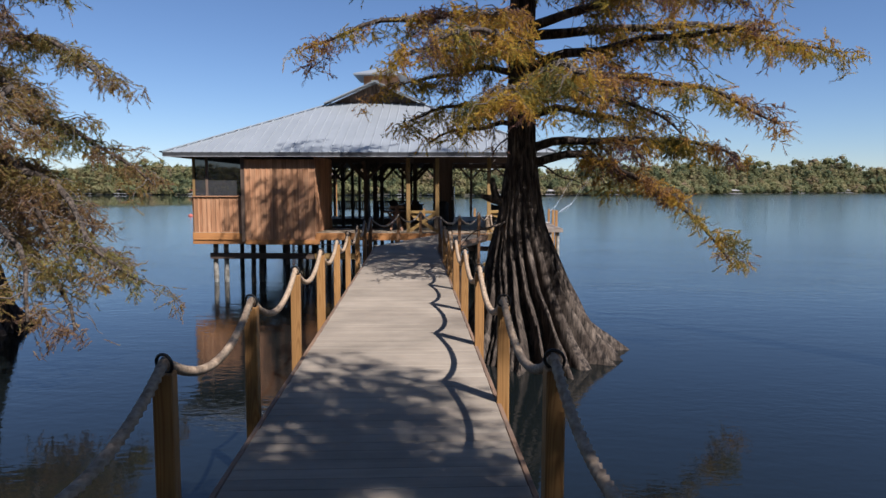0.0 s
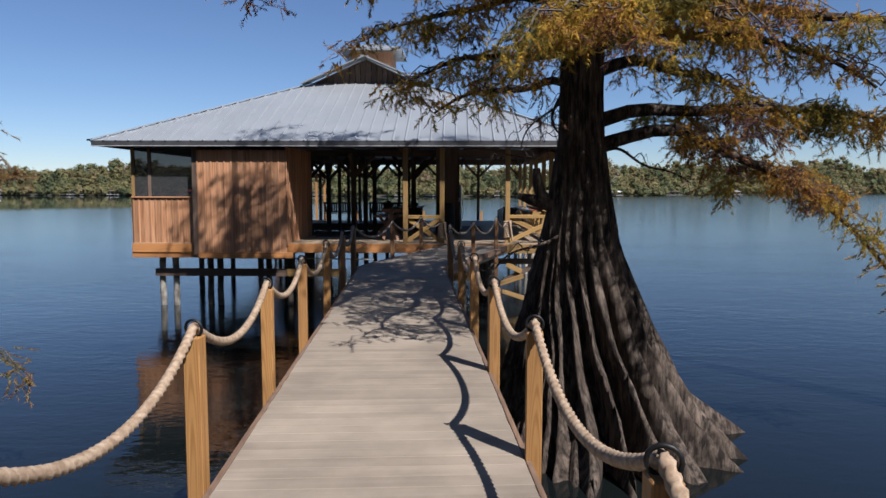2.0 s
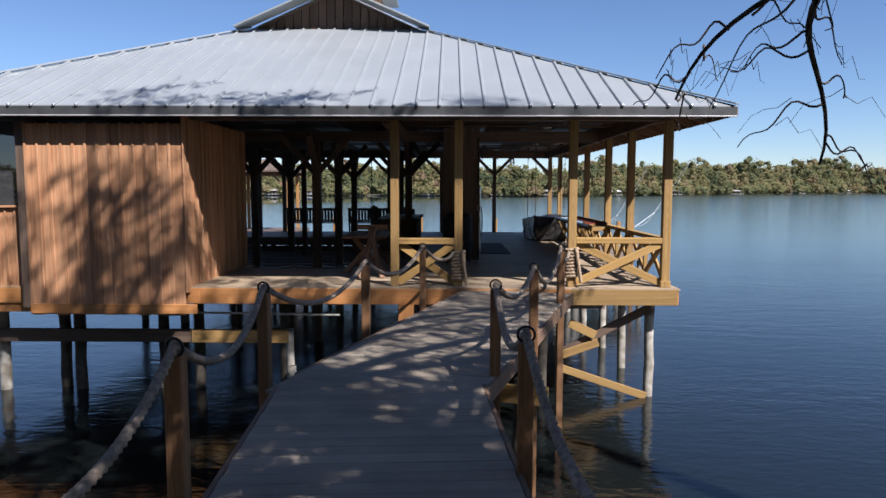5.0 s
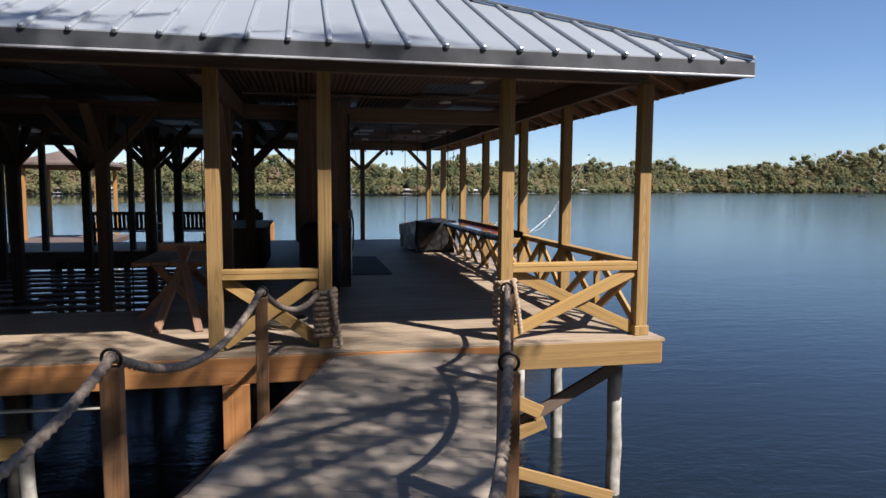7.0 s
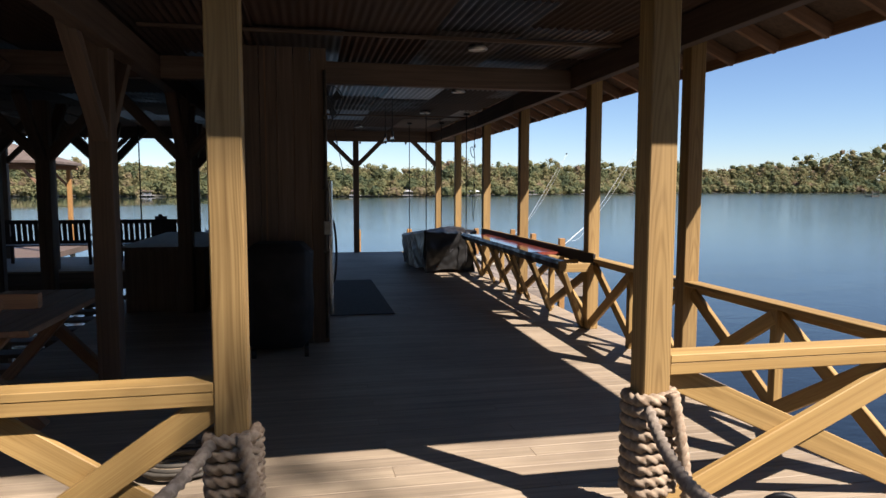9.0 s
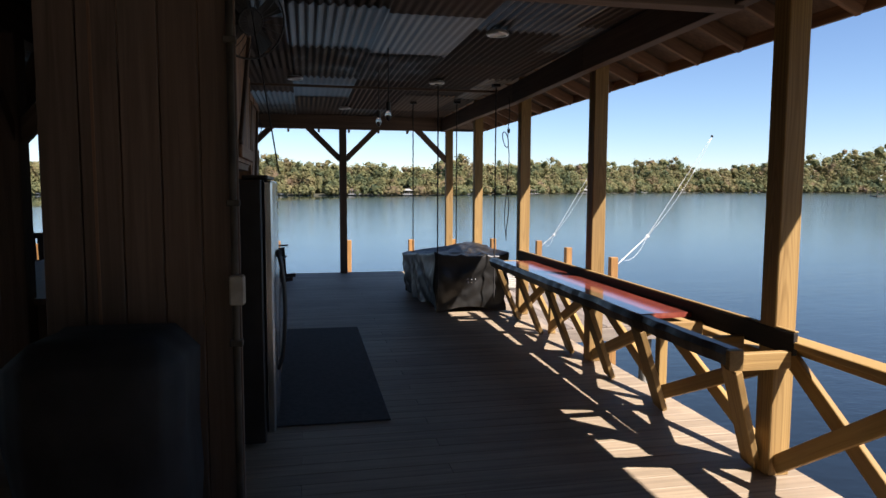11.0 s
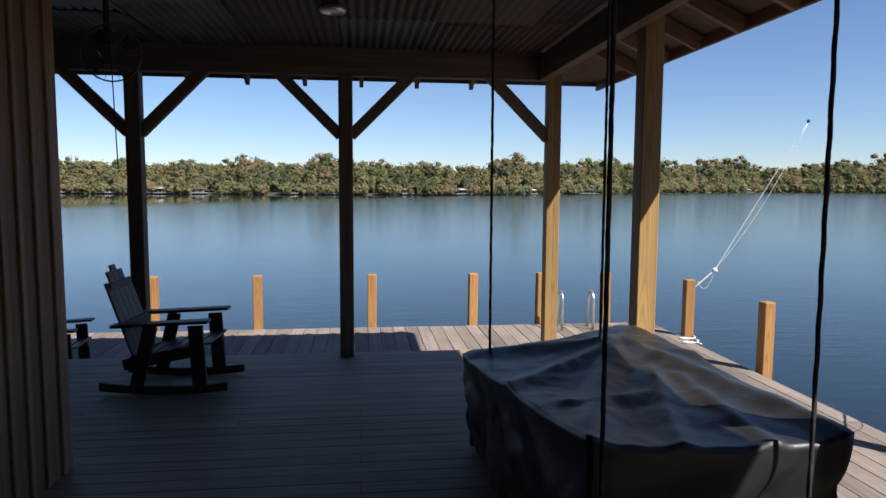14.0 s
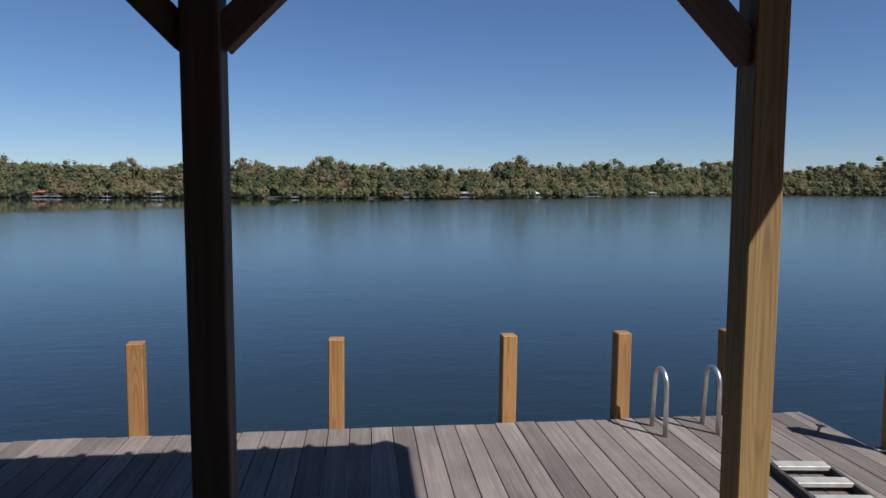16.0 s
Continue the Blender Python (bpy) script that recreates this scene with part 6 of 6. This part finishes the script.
MAIN_PROFILE = [(-2.3, 1.64, 0.30, -0.28), (-1.95, 1.44, 0.28, -0.25), (-1.4, 1.14, 0.20, -0.18), (-0.4, 0.84, 0.07, -0.08), (0.9, 0.53, -0.03, 0), (2.4, 0.315, -0.02, 0),
                (5.0, 0.28, -0.05, 0), (10.0, 0.22, 0.05, 0.1), (15.0, 0.10, 0.15, 0.2), (17.4, 0.02, 0.2, 0.3)]
main_limbs = [
    (2.25, -8, 4.6, 1.6, 3.75, 1.5), (2.55, 2, 4.8, 1.25, 1.3, 1.5), (3.6, -38, 3.6, 0.9, 1.7, 0.6), (3.3, 24, 4.2, 1.2, 1.7, 0.7), (3.5, 172, 2.6, 0.5, 0.7, 1.0), (3.1, 200, 2.2, 0.2, 0.6, 0.5),
    (3.5, -99, 4.2, 0.7, 1.0, 0.9), (3.9, -80, 4.6, 0.7, 1.1, 0.9), (4.4, -108, 4.8, 0.8, 1.1, 0.8), (3.9, -70, 3.0, 0.6, 1.1, 1.0), (4.1, -11, 5.3, 0.9, 1.9, 1.0), (4.3, 160, 3.2, 0.6, 0.9, 1.0), (4.5, 215, 3.3, 0.7, 1.0, 1.0), (4.7, 60, 3.2, 0.8, 1.1, 1.0),
    (5.0, -105, 3.4, 0.8, 1.1, 1.0), (5.0, -5, 6.5, 1.2, 1.7, 1.1), (5.4, 185, 4.8, 0.7, 1.3, 1.0), (5.6, 130, 3.2, 0.8, 1.0, 1.0), (5.8, -50, 4.6, 1.0, 1.5, 1.0),
    (6.2, 235, 4.0, 0.9, 1.1, 1.0), (6.5, 25, 4.6, 1.1, 1.4, 1.0), (6.8, 170, 4.2, 1.0, 1.1, 1.0), (7.2, -90, 4.4, 1.1, 1.2, 1.0), (6.6, 38, 6.0, 1.4, 1.0, 0.4), (7.8, 42, 6.4, 1.4, 0.9, 0.4), (8.9, 33, 6.4, 1.3, 0.8, 0.45), (7.5, 90, 4.6, 1.0, 1.0, 1.0), (7.0, 55, 4.6, 1.0, 1.2, 1.0), (7.7, 110, 4.4, 1.0, 1.0, 1.0),
    (7.9, -20, 4.6, 1.0, 1.2, 1.0), (8.3, 205, 4.2, 1.0, 1.0, 1.0), (8.8, 140, 4.4, 0.9, 0.9, 1.0), (9.3, -60, 4.2, 1.0, 0.9, 1.0), (9.6, 40, 4.6, 0.9, 0.8, 1.0), (9.2, 95, 4.6, 0.9, 0.8, 1.0),
    (10.2, 180, 4.0, 0.9, 0.7, 1.0), (10.6, 70, 4.4, 0.9, 0.7, 1.0), (11.0, 125, 4.4, 0.9, 0.7, 1.1), (11.2, -100, 3.8, 0.8, 0.5, 1.0), (11.6, 20, 4.0, 0.8, 0.6, 1.0), (12.0, 95, 4.2, 0.8, 0.5, 1.1), (12.3, 190, 3.6, 0.7, 0.5, 1.0),
    (12.8, 145, 3.8, 0.7, 0.5, 1.0), (13.2, -30, 3.4, 0.6, 0.4, 1.0), (13.6, 60, 3.4, 0.7, 0.4, 1.0), (14.2, 110, 3.2, 0.7, 0.4, 1.0), (14.8, 220, 2.4, 0.3, 0.4, 0.8),
    (4.3, -46, 5.4, 1.0, 1.0, 0.7), (5.2, -44, 5.6, 0.9, 0.9, 0.8),
    (6.0, -48, 4.8, 1.0, 1.0, 1.0), (6.9, -42, 5.0, 1.0, 1.0, 1.0), (7.6, -56, 4.8, 1.0, 1.0, 1.0), (8.4, -46, 4.8, 1.0, 0.9, 1.0), (9.8, -40, 4.4, 0.9, 0.8, 1.0), (10.4, -54, 4.2, 0.9, 0.7, 1.0),
    (3.95, 91, 4.7, 0.3, 1.8, 0.0), (3.7, 83, 4.9, 0.3, 2.0, 0.0), (1.0, 222, 1.9, 0.3, 0.9, 0.0), (2.1, 190, 1.3, 0.25, 0.3, 0.0), (2.2, -30, 1.5, 0.1, 0.6, 0.0),
]
main_limbs = [(z, az, ln, rise, dr, lf * 0.55 if z > 11.5 else lf) for z, az, ln, rise, dr, lf in main_limbs]     # sparse towards the top
main_tree = cypress((1.03, 16.15), "old cypress with a fluted swollen trunk and rusty needles in water", MAIN_PROFILE, main_limbs, flutes=23, sides=220, foot=1.3, density=1.05)
for pts, rad in ((((0.78, 16.05, 1.42), (0.52, 16.0, 1.44), (0.30, 15.97, 1.50), (0.10, 15.95, 1.56)), (0.13, 0.10, 0.085, 0.045)),
                 (((0.55, 16.0, 1.44), (0.42, 15.98, 1.58), (0.37, 15.97, 1.76), (0.35, 15.96, 1.95)), (0.07, 0.085, 0.075, 0.05))):
    part("broken_limb", sweep(bmesh.new(), pts, list(rad), sides=10), BARK, main_tree, "broken limb stub", smooth=True)
OTHER_PROFILE = [(-2.3, 1.3, 0, 0), (-1.4, 0.85, 0, 0), (0.5, 0.5, 0, 0), (3, 0.36, 0, 0), (8, 0.22, 0, 0), (12, 0.06, 0, 0)]
left_limbs = [(z, az, ln, rise, dr, 1.0) for z, az, ln, rise, dr in (
    (1.5, -40, 7.6, 0.6, 2.9), (1.9, -30, 7.4, 0.5, 2.6), (2.2, -48, 7.8, 0.6, 3.4), (2.4, -34, 7.9, 0.8, 3.0), (2.6, -38, 7.0, 0.8, 3.4), (3.2, -55, 6.6, 1.0, 3.2), (3.6, -25, 6.4, 1.0, 2.8), (4.2, -45, 7.4, 1.0, 2.6), (4.8, -60, 7.0, 1.0, 2.4), (5.2, -30, 6.6, 0.9, 2.2), (5.8, -50, 7.0, 1.0, 2.2),
    (6.4, -38, 6.6, 1.0, 2.0), (7.2, -58, 6.4, 1.0, 2.0), (7.8, -25, 5.5, 1.0, 1.6), (5.0, 100, 4.0, 0.8, 1.4), (6.0, 180, 4.0, 0.8, 1.4), (7.0, 240, 4.0, 0.8, 1.4), (8.6, -45, 5.0, 1.0, 1.2), (9.5, 120, 3.0, 1, 1), (10.5, -60, 3.0, 1.0, 0.8))]
cypress((-13.0, 17.8), "bald cypress with drooping green and orange needles at the lake's edge", OTHER_PROFILE, left_limbs, density=1.05, leaf=FADING)
back_limbs = [(z, az, ln, rise, dr, 1.0) for z, az, ln, rise, dr in (
    (4.2, 120, 4.4, 0.8, 1.3), (4.8, 150, 4.2, 0.8, 1.2), (5.3, 95, 4.6, 0.8, 1.2), (5.9, 135, 4.2, 0.9, 1.1), (6.6, 70, 3.8, 0.9, 1.0), (7.2, 165, 3.6, 0.9, 1.0), (7.8, 200, 3.4, 0.9, 0.9), (8.5, 20, 3.2, 0.9, 0.9), (6.2, -60, 3.4, 0.9, 1.0), (9.4, 110, 2.6, 0.8, 0.7), (10.4, 250, 2.0, 0.8, 0.5), (5.0, 165, 4.4, 0.8, 1.0), (5.6, 180, 4.2, 0.8, 1.0), (6.3, 150, 4.6, 0.9, 1.0), (7.0, 178, 4.4, 0.9, 1.0), (7.5, 138, 4.4, 0.9, 0.9), (8.1, 160, 4.2, 0.9, 0.9), (8.8, 185, 3.8, 0.8, 0.8), (8.9, 125, 3.8, 0.8, 0.8))]
cypress((5.0, -1.6), "bald cypress beside the start of the walkway", OTHER_PROFILE, back_limbs, density=1.5)

# unseen tree, its small high crown added for the shade on the entrance deck
tall_limbs = [(z, az, ln, 0.3, 0.3, 1.3) for z, az, ln in ((19.0, 30, 1.1), (19.4, 150, 1.3), (19.9, 270, 1.3), (20.3, 80, 1.2), (20.7, 200, 1.4), (21.2, 320, 1.1), (21.6, 120, 1.0))]
cypress((10.6, 13.0), "unseen tall bald cypress, added to dapple the entrance deck with shade", [(-2.3, 1.2, 0, 0), (-1.4, 0.8, 0, 0), (0.5, 0.4, 0, 0), (6, 0.26, 0, 0), (14, 0.14, 0, 0), (22, 0.03, 0, 0)], tall_limbs)

# ---- far shore ----
far_rng = random.Random(21)


def shore(x):
    """Distance of the far bank at a bearing; nearer on one side, then opening to the east."""
    if x < -60:
        return 330 + 0.10 * (-60 - x)
    if x < 60:
        return 330.0
    return 330 + 0.9 * (x - 60) if x < 330 else 573 - 0.05 * (x - 330)


bm = bmesh.new()
xs = [-1500 + 40 * i for i in range(80)]
row = []
for x in xs:
    y = shore(x)
    row.append((bm.verts.new((x, y - 4, WATER_Z - 0.6)), bm.verts.new((x, y + 2, WATER_Z + 0.5)), bm.verts.new((x, y + 60, WATER_Z + 3)), bm.verts.new((x, y + 900, WATER_Z + 6))))
for a, b in zip(row, row[1:]):
    for k in range(3):
        bm.faces.new((a[k], b[k], b[k + 1], a[k + 1]))
near = [(bm.verts.new((-1500 + 60 * i, -9, WATER_Z - 0.5)), bm.verts.new((-1500 + 60 * i, -13, WATER_Z + 1.0)), bm.verts.new((-1500 + 60 * i, -400, WATER_Z + 4))) for i in range(51)]
for a, b in zip(near, near[1:]):
    for k in range(2):
        bm.faces.new((b[k], a[k], a[k + 1], b[k + 1]))
bank = new("ground", mesh_of(bm, "ground", GROUND))
tagged(bank, "low wooded far bank of the lake", "shore", kind="structure")

verts, faces = [], []
_b = bmesh.new()
bmesh.ops.create_icosphere(_b, subdivisions=1, radius=1.0)
ICO_V = [v.co.copy() for v in _b.verts]
ICO_F = [tuple(v.index for v in f.verts) for f in _b.faces]
_b.free()


def far_tree(x, y, h, w, count, base, card=1.0):
    """A billowing crown: rounded boughs with a ragged skin of leaf clumps that face outwards."""
    boughs = []
    for k in range(11):
        up = 0.16 + 0.78 * (k + far_rng.random()) / 11
        wide = w * 0.36 * math.sqrt(max(0.06, 1 - ((up - 0.45) / 0.56) ** 2))
        a = far_rng.uniform(0, 6.283)
        boughs.append((math.cos(a) * wide, math.sin(a) * wide * 0.8, base + h * up, w * far_rng.uniform(0.15, 0.24)))
    for lx, ly, lz, lr in boughs:
        n = len(verts)
        sq, ph = far_rng.uniform(0.7, 1.0), far_rng.uniform(0, 50)
        for v in ICO_V:
            g = 0.75 + 0.4 * noise.noise(v * 2.4 + Vector((ph, 0, 0)))
            verts.append((x + lx + v.x * lr * g, y + ly + v.y * lr * g, min(lz + v.z * lr * g * sq, base + h)))
        faces.extend(tuple(i + n for i in f) for f in ICO_F)
    for k in range(count):
        lx, ly, lz, lr = boughs[k % 11]
        d = Vector((far_rng.gauss(0, 1), far_rng.gauss(0, 1), far_rng.gauss(0.15, 1))).normalized()
        if k % 2:
            r = lr * far_rng.uniform(0.65, 1.2)
            c = Vector((x + lx + d.x * r, y + ly + d.y * r, lz + d.z * r * 0.85))
        else:
            r = far_rng.uniform(0.85, 1.02) * (1 + 0.16 * noise.noise(d * 2.2 + Vector((x, y, 0))))
            c = Vector((x + d.x * w * 0.5 * r, y + d.y * w * 0.42 * r, base + h * (0.5 + 0.48 * d.z * r)))
        out = (d + Vector((far_rng.gauss(0, 0.3), far_rng.gauss(0, 0.3), far_rng.gauss(0.2, 0.3)))).normalized()
        u = out.orthogonal().normalized()
        v = out.cross(u)
        a = far_rng.uniform(0, 6.283)
        u, v = u * math.cos(a) + v * math.sin(a), v * math.cos(a) - u * math.sin(a)
        size = far_rng.uniform(0.35, 0.75) * card
        n = len(verts)
        verts.extend([tuple(c - u * size), tuple(c + u * size), tuple(c + v * (size * 1.5))])
        faces.append((n, n + 1, n + 2))


x = -520.0
while x < 760:
    d = shore(x)
    hill = 20 * min(1, (x - 410) / 150) if x > 410 else 0.0
    h0 = 15.5 * d / 345
    # the wood stands in groups: taller, lower and open places along the bank
    group = max(0.55, min(1.3, 0.88 + 0.25 * noise.noise((x * 0.028, 1.7, 0)) + (0.26 if x < 60 else 0.62) * noise.noise((x * 0.07, 6.2, 0))))
    for rowk in range(3):
        h = h0 * group * far_rng.uniform(0.72, 1.2) * (0.7 if rowk == 0 else 1)
        w = h * far_rng.uniform(0.42, 0.78)
        far_tree(x + far_rng.uniform(-3, 3), d + 8 + rowk * 13 + far_rng.uniform(-4, 4), h + hill * (0.25 + 0.3 * rowk), w, 560 if rowk < 2 else 320, WATER_Z + 0.6 + rowk * 0.8)
    # low bushes by the water
    for k in range(2):
        far_tree(x + far_rng.uniform(-4, 4), d - 2 + 14 * k, h0 * (0.28 + 0.2 * k), h0 * (0.5 + 0.25 * k), 180, WATER_Z + 0.3)
    # thick wood behind
    for k in range(2):
        far_tree(x + far_rng.uniform(-4, 4), d + 50 + 12 * k, h0 * group + hill, h0 * 0.95, 200, WATER_Z + 1.5, 1.4)
    x += 5.4 * d / 345 * far_rng.uniform(0.8, 1.25)
# unseen trees behind the walkway's start, added to hold back sky light
for k in range(90):
    a = -120 + 240 * (k % 45) / 44
    far_tree(a + far_rng.uniform(-2, 2), -16 - 9 * (k // 45) - 0.0009 * a * a + far_rng.uniform(-2, 2), far_rng.uniform(20, 27), far_rng.uniform(9, 12), 120, WATER_Z + 1.5, 2.0)
me = bpy.data.meshes.new("woods")
me.from_pydata(verts, [], faces)
me.materials.append(FAR_LEAF)
woods = new("woods", me)
tagged(woods, "dense green and bronze cypress woods along the far shore", "woods", kind="stuff")


def boat_house(x, d, w, roof_mat, wall_mat, h=2.6):
    y = shore(x) - d
    t = thing("boat_house", (x, y, WATER_Z), "small boat house and dock on the far shore", "boat house", "boat houses on the far shore")
    part("platform", box_bm(x - w * 0.7, y - 2, WATER_Z + 0.5, x + w * 0.7, y + 3, WATER_Z + 0.8, 0), GREY_ROOF, t)
    for k in range(4):
        px = x - w * 0.45 + w * 0.3 * k
        part("post", cyl_bm((px, y - 1.5, WATER_Z - 0.5), (px, y - 1.5, WATER_Z + h + 0.4), 0.12, sides=6), GREY_ROOF, t)
    if wall_mat is WHITE:
        part("wall", box_bm(x - w * 0.25, y, WATER_Z + 0.8, x + w * 0.4, y + 2.5, WATER_Z + h, 0), wall_mat, t)
    bm = bmesh.new()
    a = [bm.verts.new((x + sx * w * 0.6, y + sy, WATER_Z + h + 0.3)) for sx, sy in ((-1, -2.2), (1, -2.2), (1, 3.4), (-1, 3.4))]
    r = [bm.verts.new((x + sx * w * 0.35, y + 0.6, WATER_Z + h + 1.1)) for sx in (-1, 1)]
    bm.faces.new(a[::-1])
    bm.faces.new((a[0], a[1], r[1], r[0])); bm.faces.new((a[2], a[3], r[0], r[1])); bm.faces.new((a[1], a[2], r[1])); bm.faces.new((a[3], a[0], r[0]))
    part("roof", bm, roof_mat, t)


for x, w, rm, wm in ((-128, 14, RED_ROOF, WHITE), (-168, 12, BROWN_ROOF, BROWN_ROOF), (-190, 10, GREY_ROOF, BROWN_ROOF), (-105, 9, BROWN_ROOF, BROWN_ROOF), (-85, 9, GREY_ROOF, BROWN_ROOF), (-68, 8, BROWN_ROOF, WHITE),
                     (-30, 9, BROWN_ROOF, BROWN_ROOF), (-12, 7, BROWN_ROOF, WHITE), (20, 6, BROWN_ROOF, BROWN_ROOF), (44, 6, GREY_ROOF, GREY_ROOF), (78, 9, WHITE, GREY_ROOF), (118, 12, BROWN_ROOF, BROWN_ROOF), (170, 14, GREY_ROOF, BROWN_ROOF), (240, 15, BROWN_ROOF, WHITE), (310, 14, GREY_ROOF, BROWN_ROOF), (390, 18, BROWN_ROOF, WHITE), (-235, 12, WHITE, WHITE), (-300, 14, BROWN_ROOF, WHITE)):
    boat_house(x, 2, w * 0.62, rm, wm, 2.0)

buoy = thing("buoy", (-34.8, 87.0, WATER_Z), "small round red buoy floating on the lake", "buoy")
part("float", sweep(bmesh.new(), [(-34.8, 87.0, WATER_Z - 0.2 + 0.09 * i) for i in range(7)], [0.1, 0.27, 0.34, 0.35, 0.32, 0.2, 0.05], sides=14), RED_ROOF, buoy, smooth=True)
RAFT = Vector((275, 312, WATER_Z))
raft = thing("swim_raft", RAFT, "small dark raft with posts anchored far out", "raft")
part("raft_deck", box_bm(RAFT.x - 2.2, RAFT.y - 2.2, WATER_Z + 0.15, RAFT.x + 2.2, RAFT.y + 2.2, WATER_Z + 0.6), DARK_PILE, raft)
for dx in (-2, 2):
    for dy in (-2, 2):
        part("raft_post", cyl_bm((RAFT.x + dx, RAFT.y + dy, WATER_Z), (RAFT.x + dx, RAFT.y + dy, WATER_Z + 3.2), 0.16, sides=8), DARK_PILE, raft)
stick("raft_rail", RAFT + Vector((-2.1, -2.15, 2.4)), RAFT + Vector((2.1, -2.15, 2.4)), 0.14, 0.18, DARK_PILE, raft)

# ---- planks of the walkway, the deck and the dock ----
run_of_planks(A, B + way1 * 0.1, WALK_W, 0.0, walkway, DECK)
run_of_planks(B - way2 * 0.45, C, WALK_W, -0.006, walkway, DECK)
floor = tagged(thing("floor", (-3, 33.8, DECK_Z), "brown-grey plank deck of the house", "deck"), kind="structure")
y = 26.385
k = 0
while y < 41.18:
    cut = (-1.6, -0.4, 0.5)[k % 3]
    runs = ((-10.45, -5.9 + 0.5 * (k % 3)), (-5.9 + 0.5 * (k % 3), cut), (cut, 2.575))
    if SLIP[2] + 0.7 < y < SLIP[3]:
        runs = ((-10.45, SLIP[0]), (SLIP[1], cut), (cut, 2.575))
    elif SLIP[2] < y < SLIP[3]:
        runs = ((-10.45, -5.65), (SLIP[1], cut), (cut, 2.575))
    for x0, x1 in runs:
        stick("plank", (x0 + 0.0006, y, DECK_Z - 0.019), (x1 - 0.0006, y, DECK_Z - 0.019 + random.uniform(-0.001, 0.001)), 0.1415, 0.038, HOUSE_DECK, floor, bevel=0.0025)
    y += 0.1445
    k += 1
x = -8.0
while x < DX1 - 0.1:
    near = DY0 if x > 2.62 else 41.28
    if near == DY0:
        cut = 40.6 + random.uniform(-1, 1)
        spans = ((near, cut), (cut, DY1))
    else:
        spans = ((near, DY1),)
    for y0, y1 in spans:
        stick("plank", (x + 0.095, y0 + 0.002, LOW - 0.019 + random.uniform(-0.002, 0.003)), (x + 0.095, y1 + random.uniform(-0.015, 0.02), LOW - 0.019 + random.uniform(-0.002, 0.003)), 0.184, 0.038, GREY_DECK, lower)
    x += 0.191
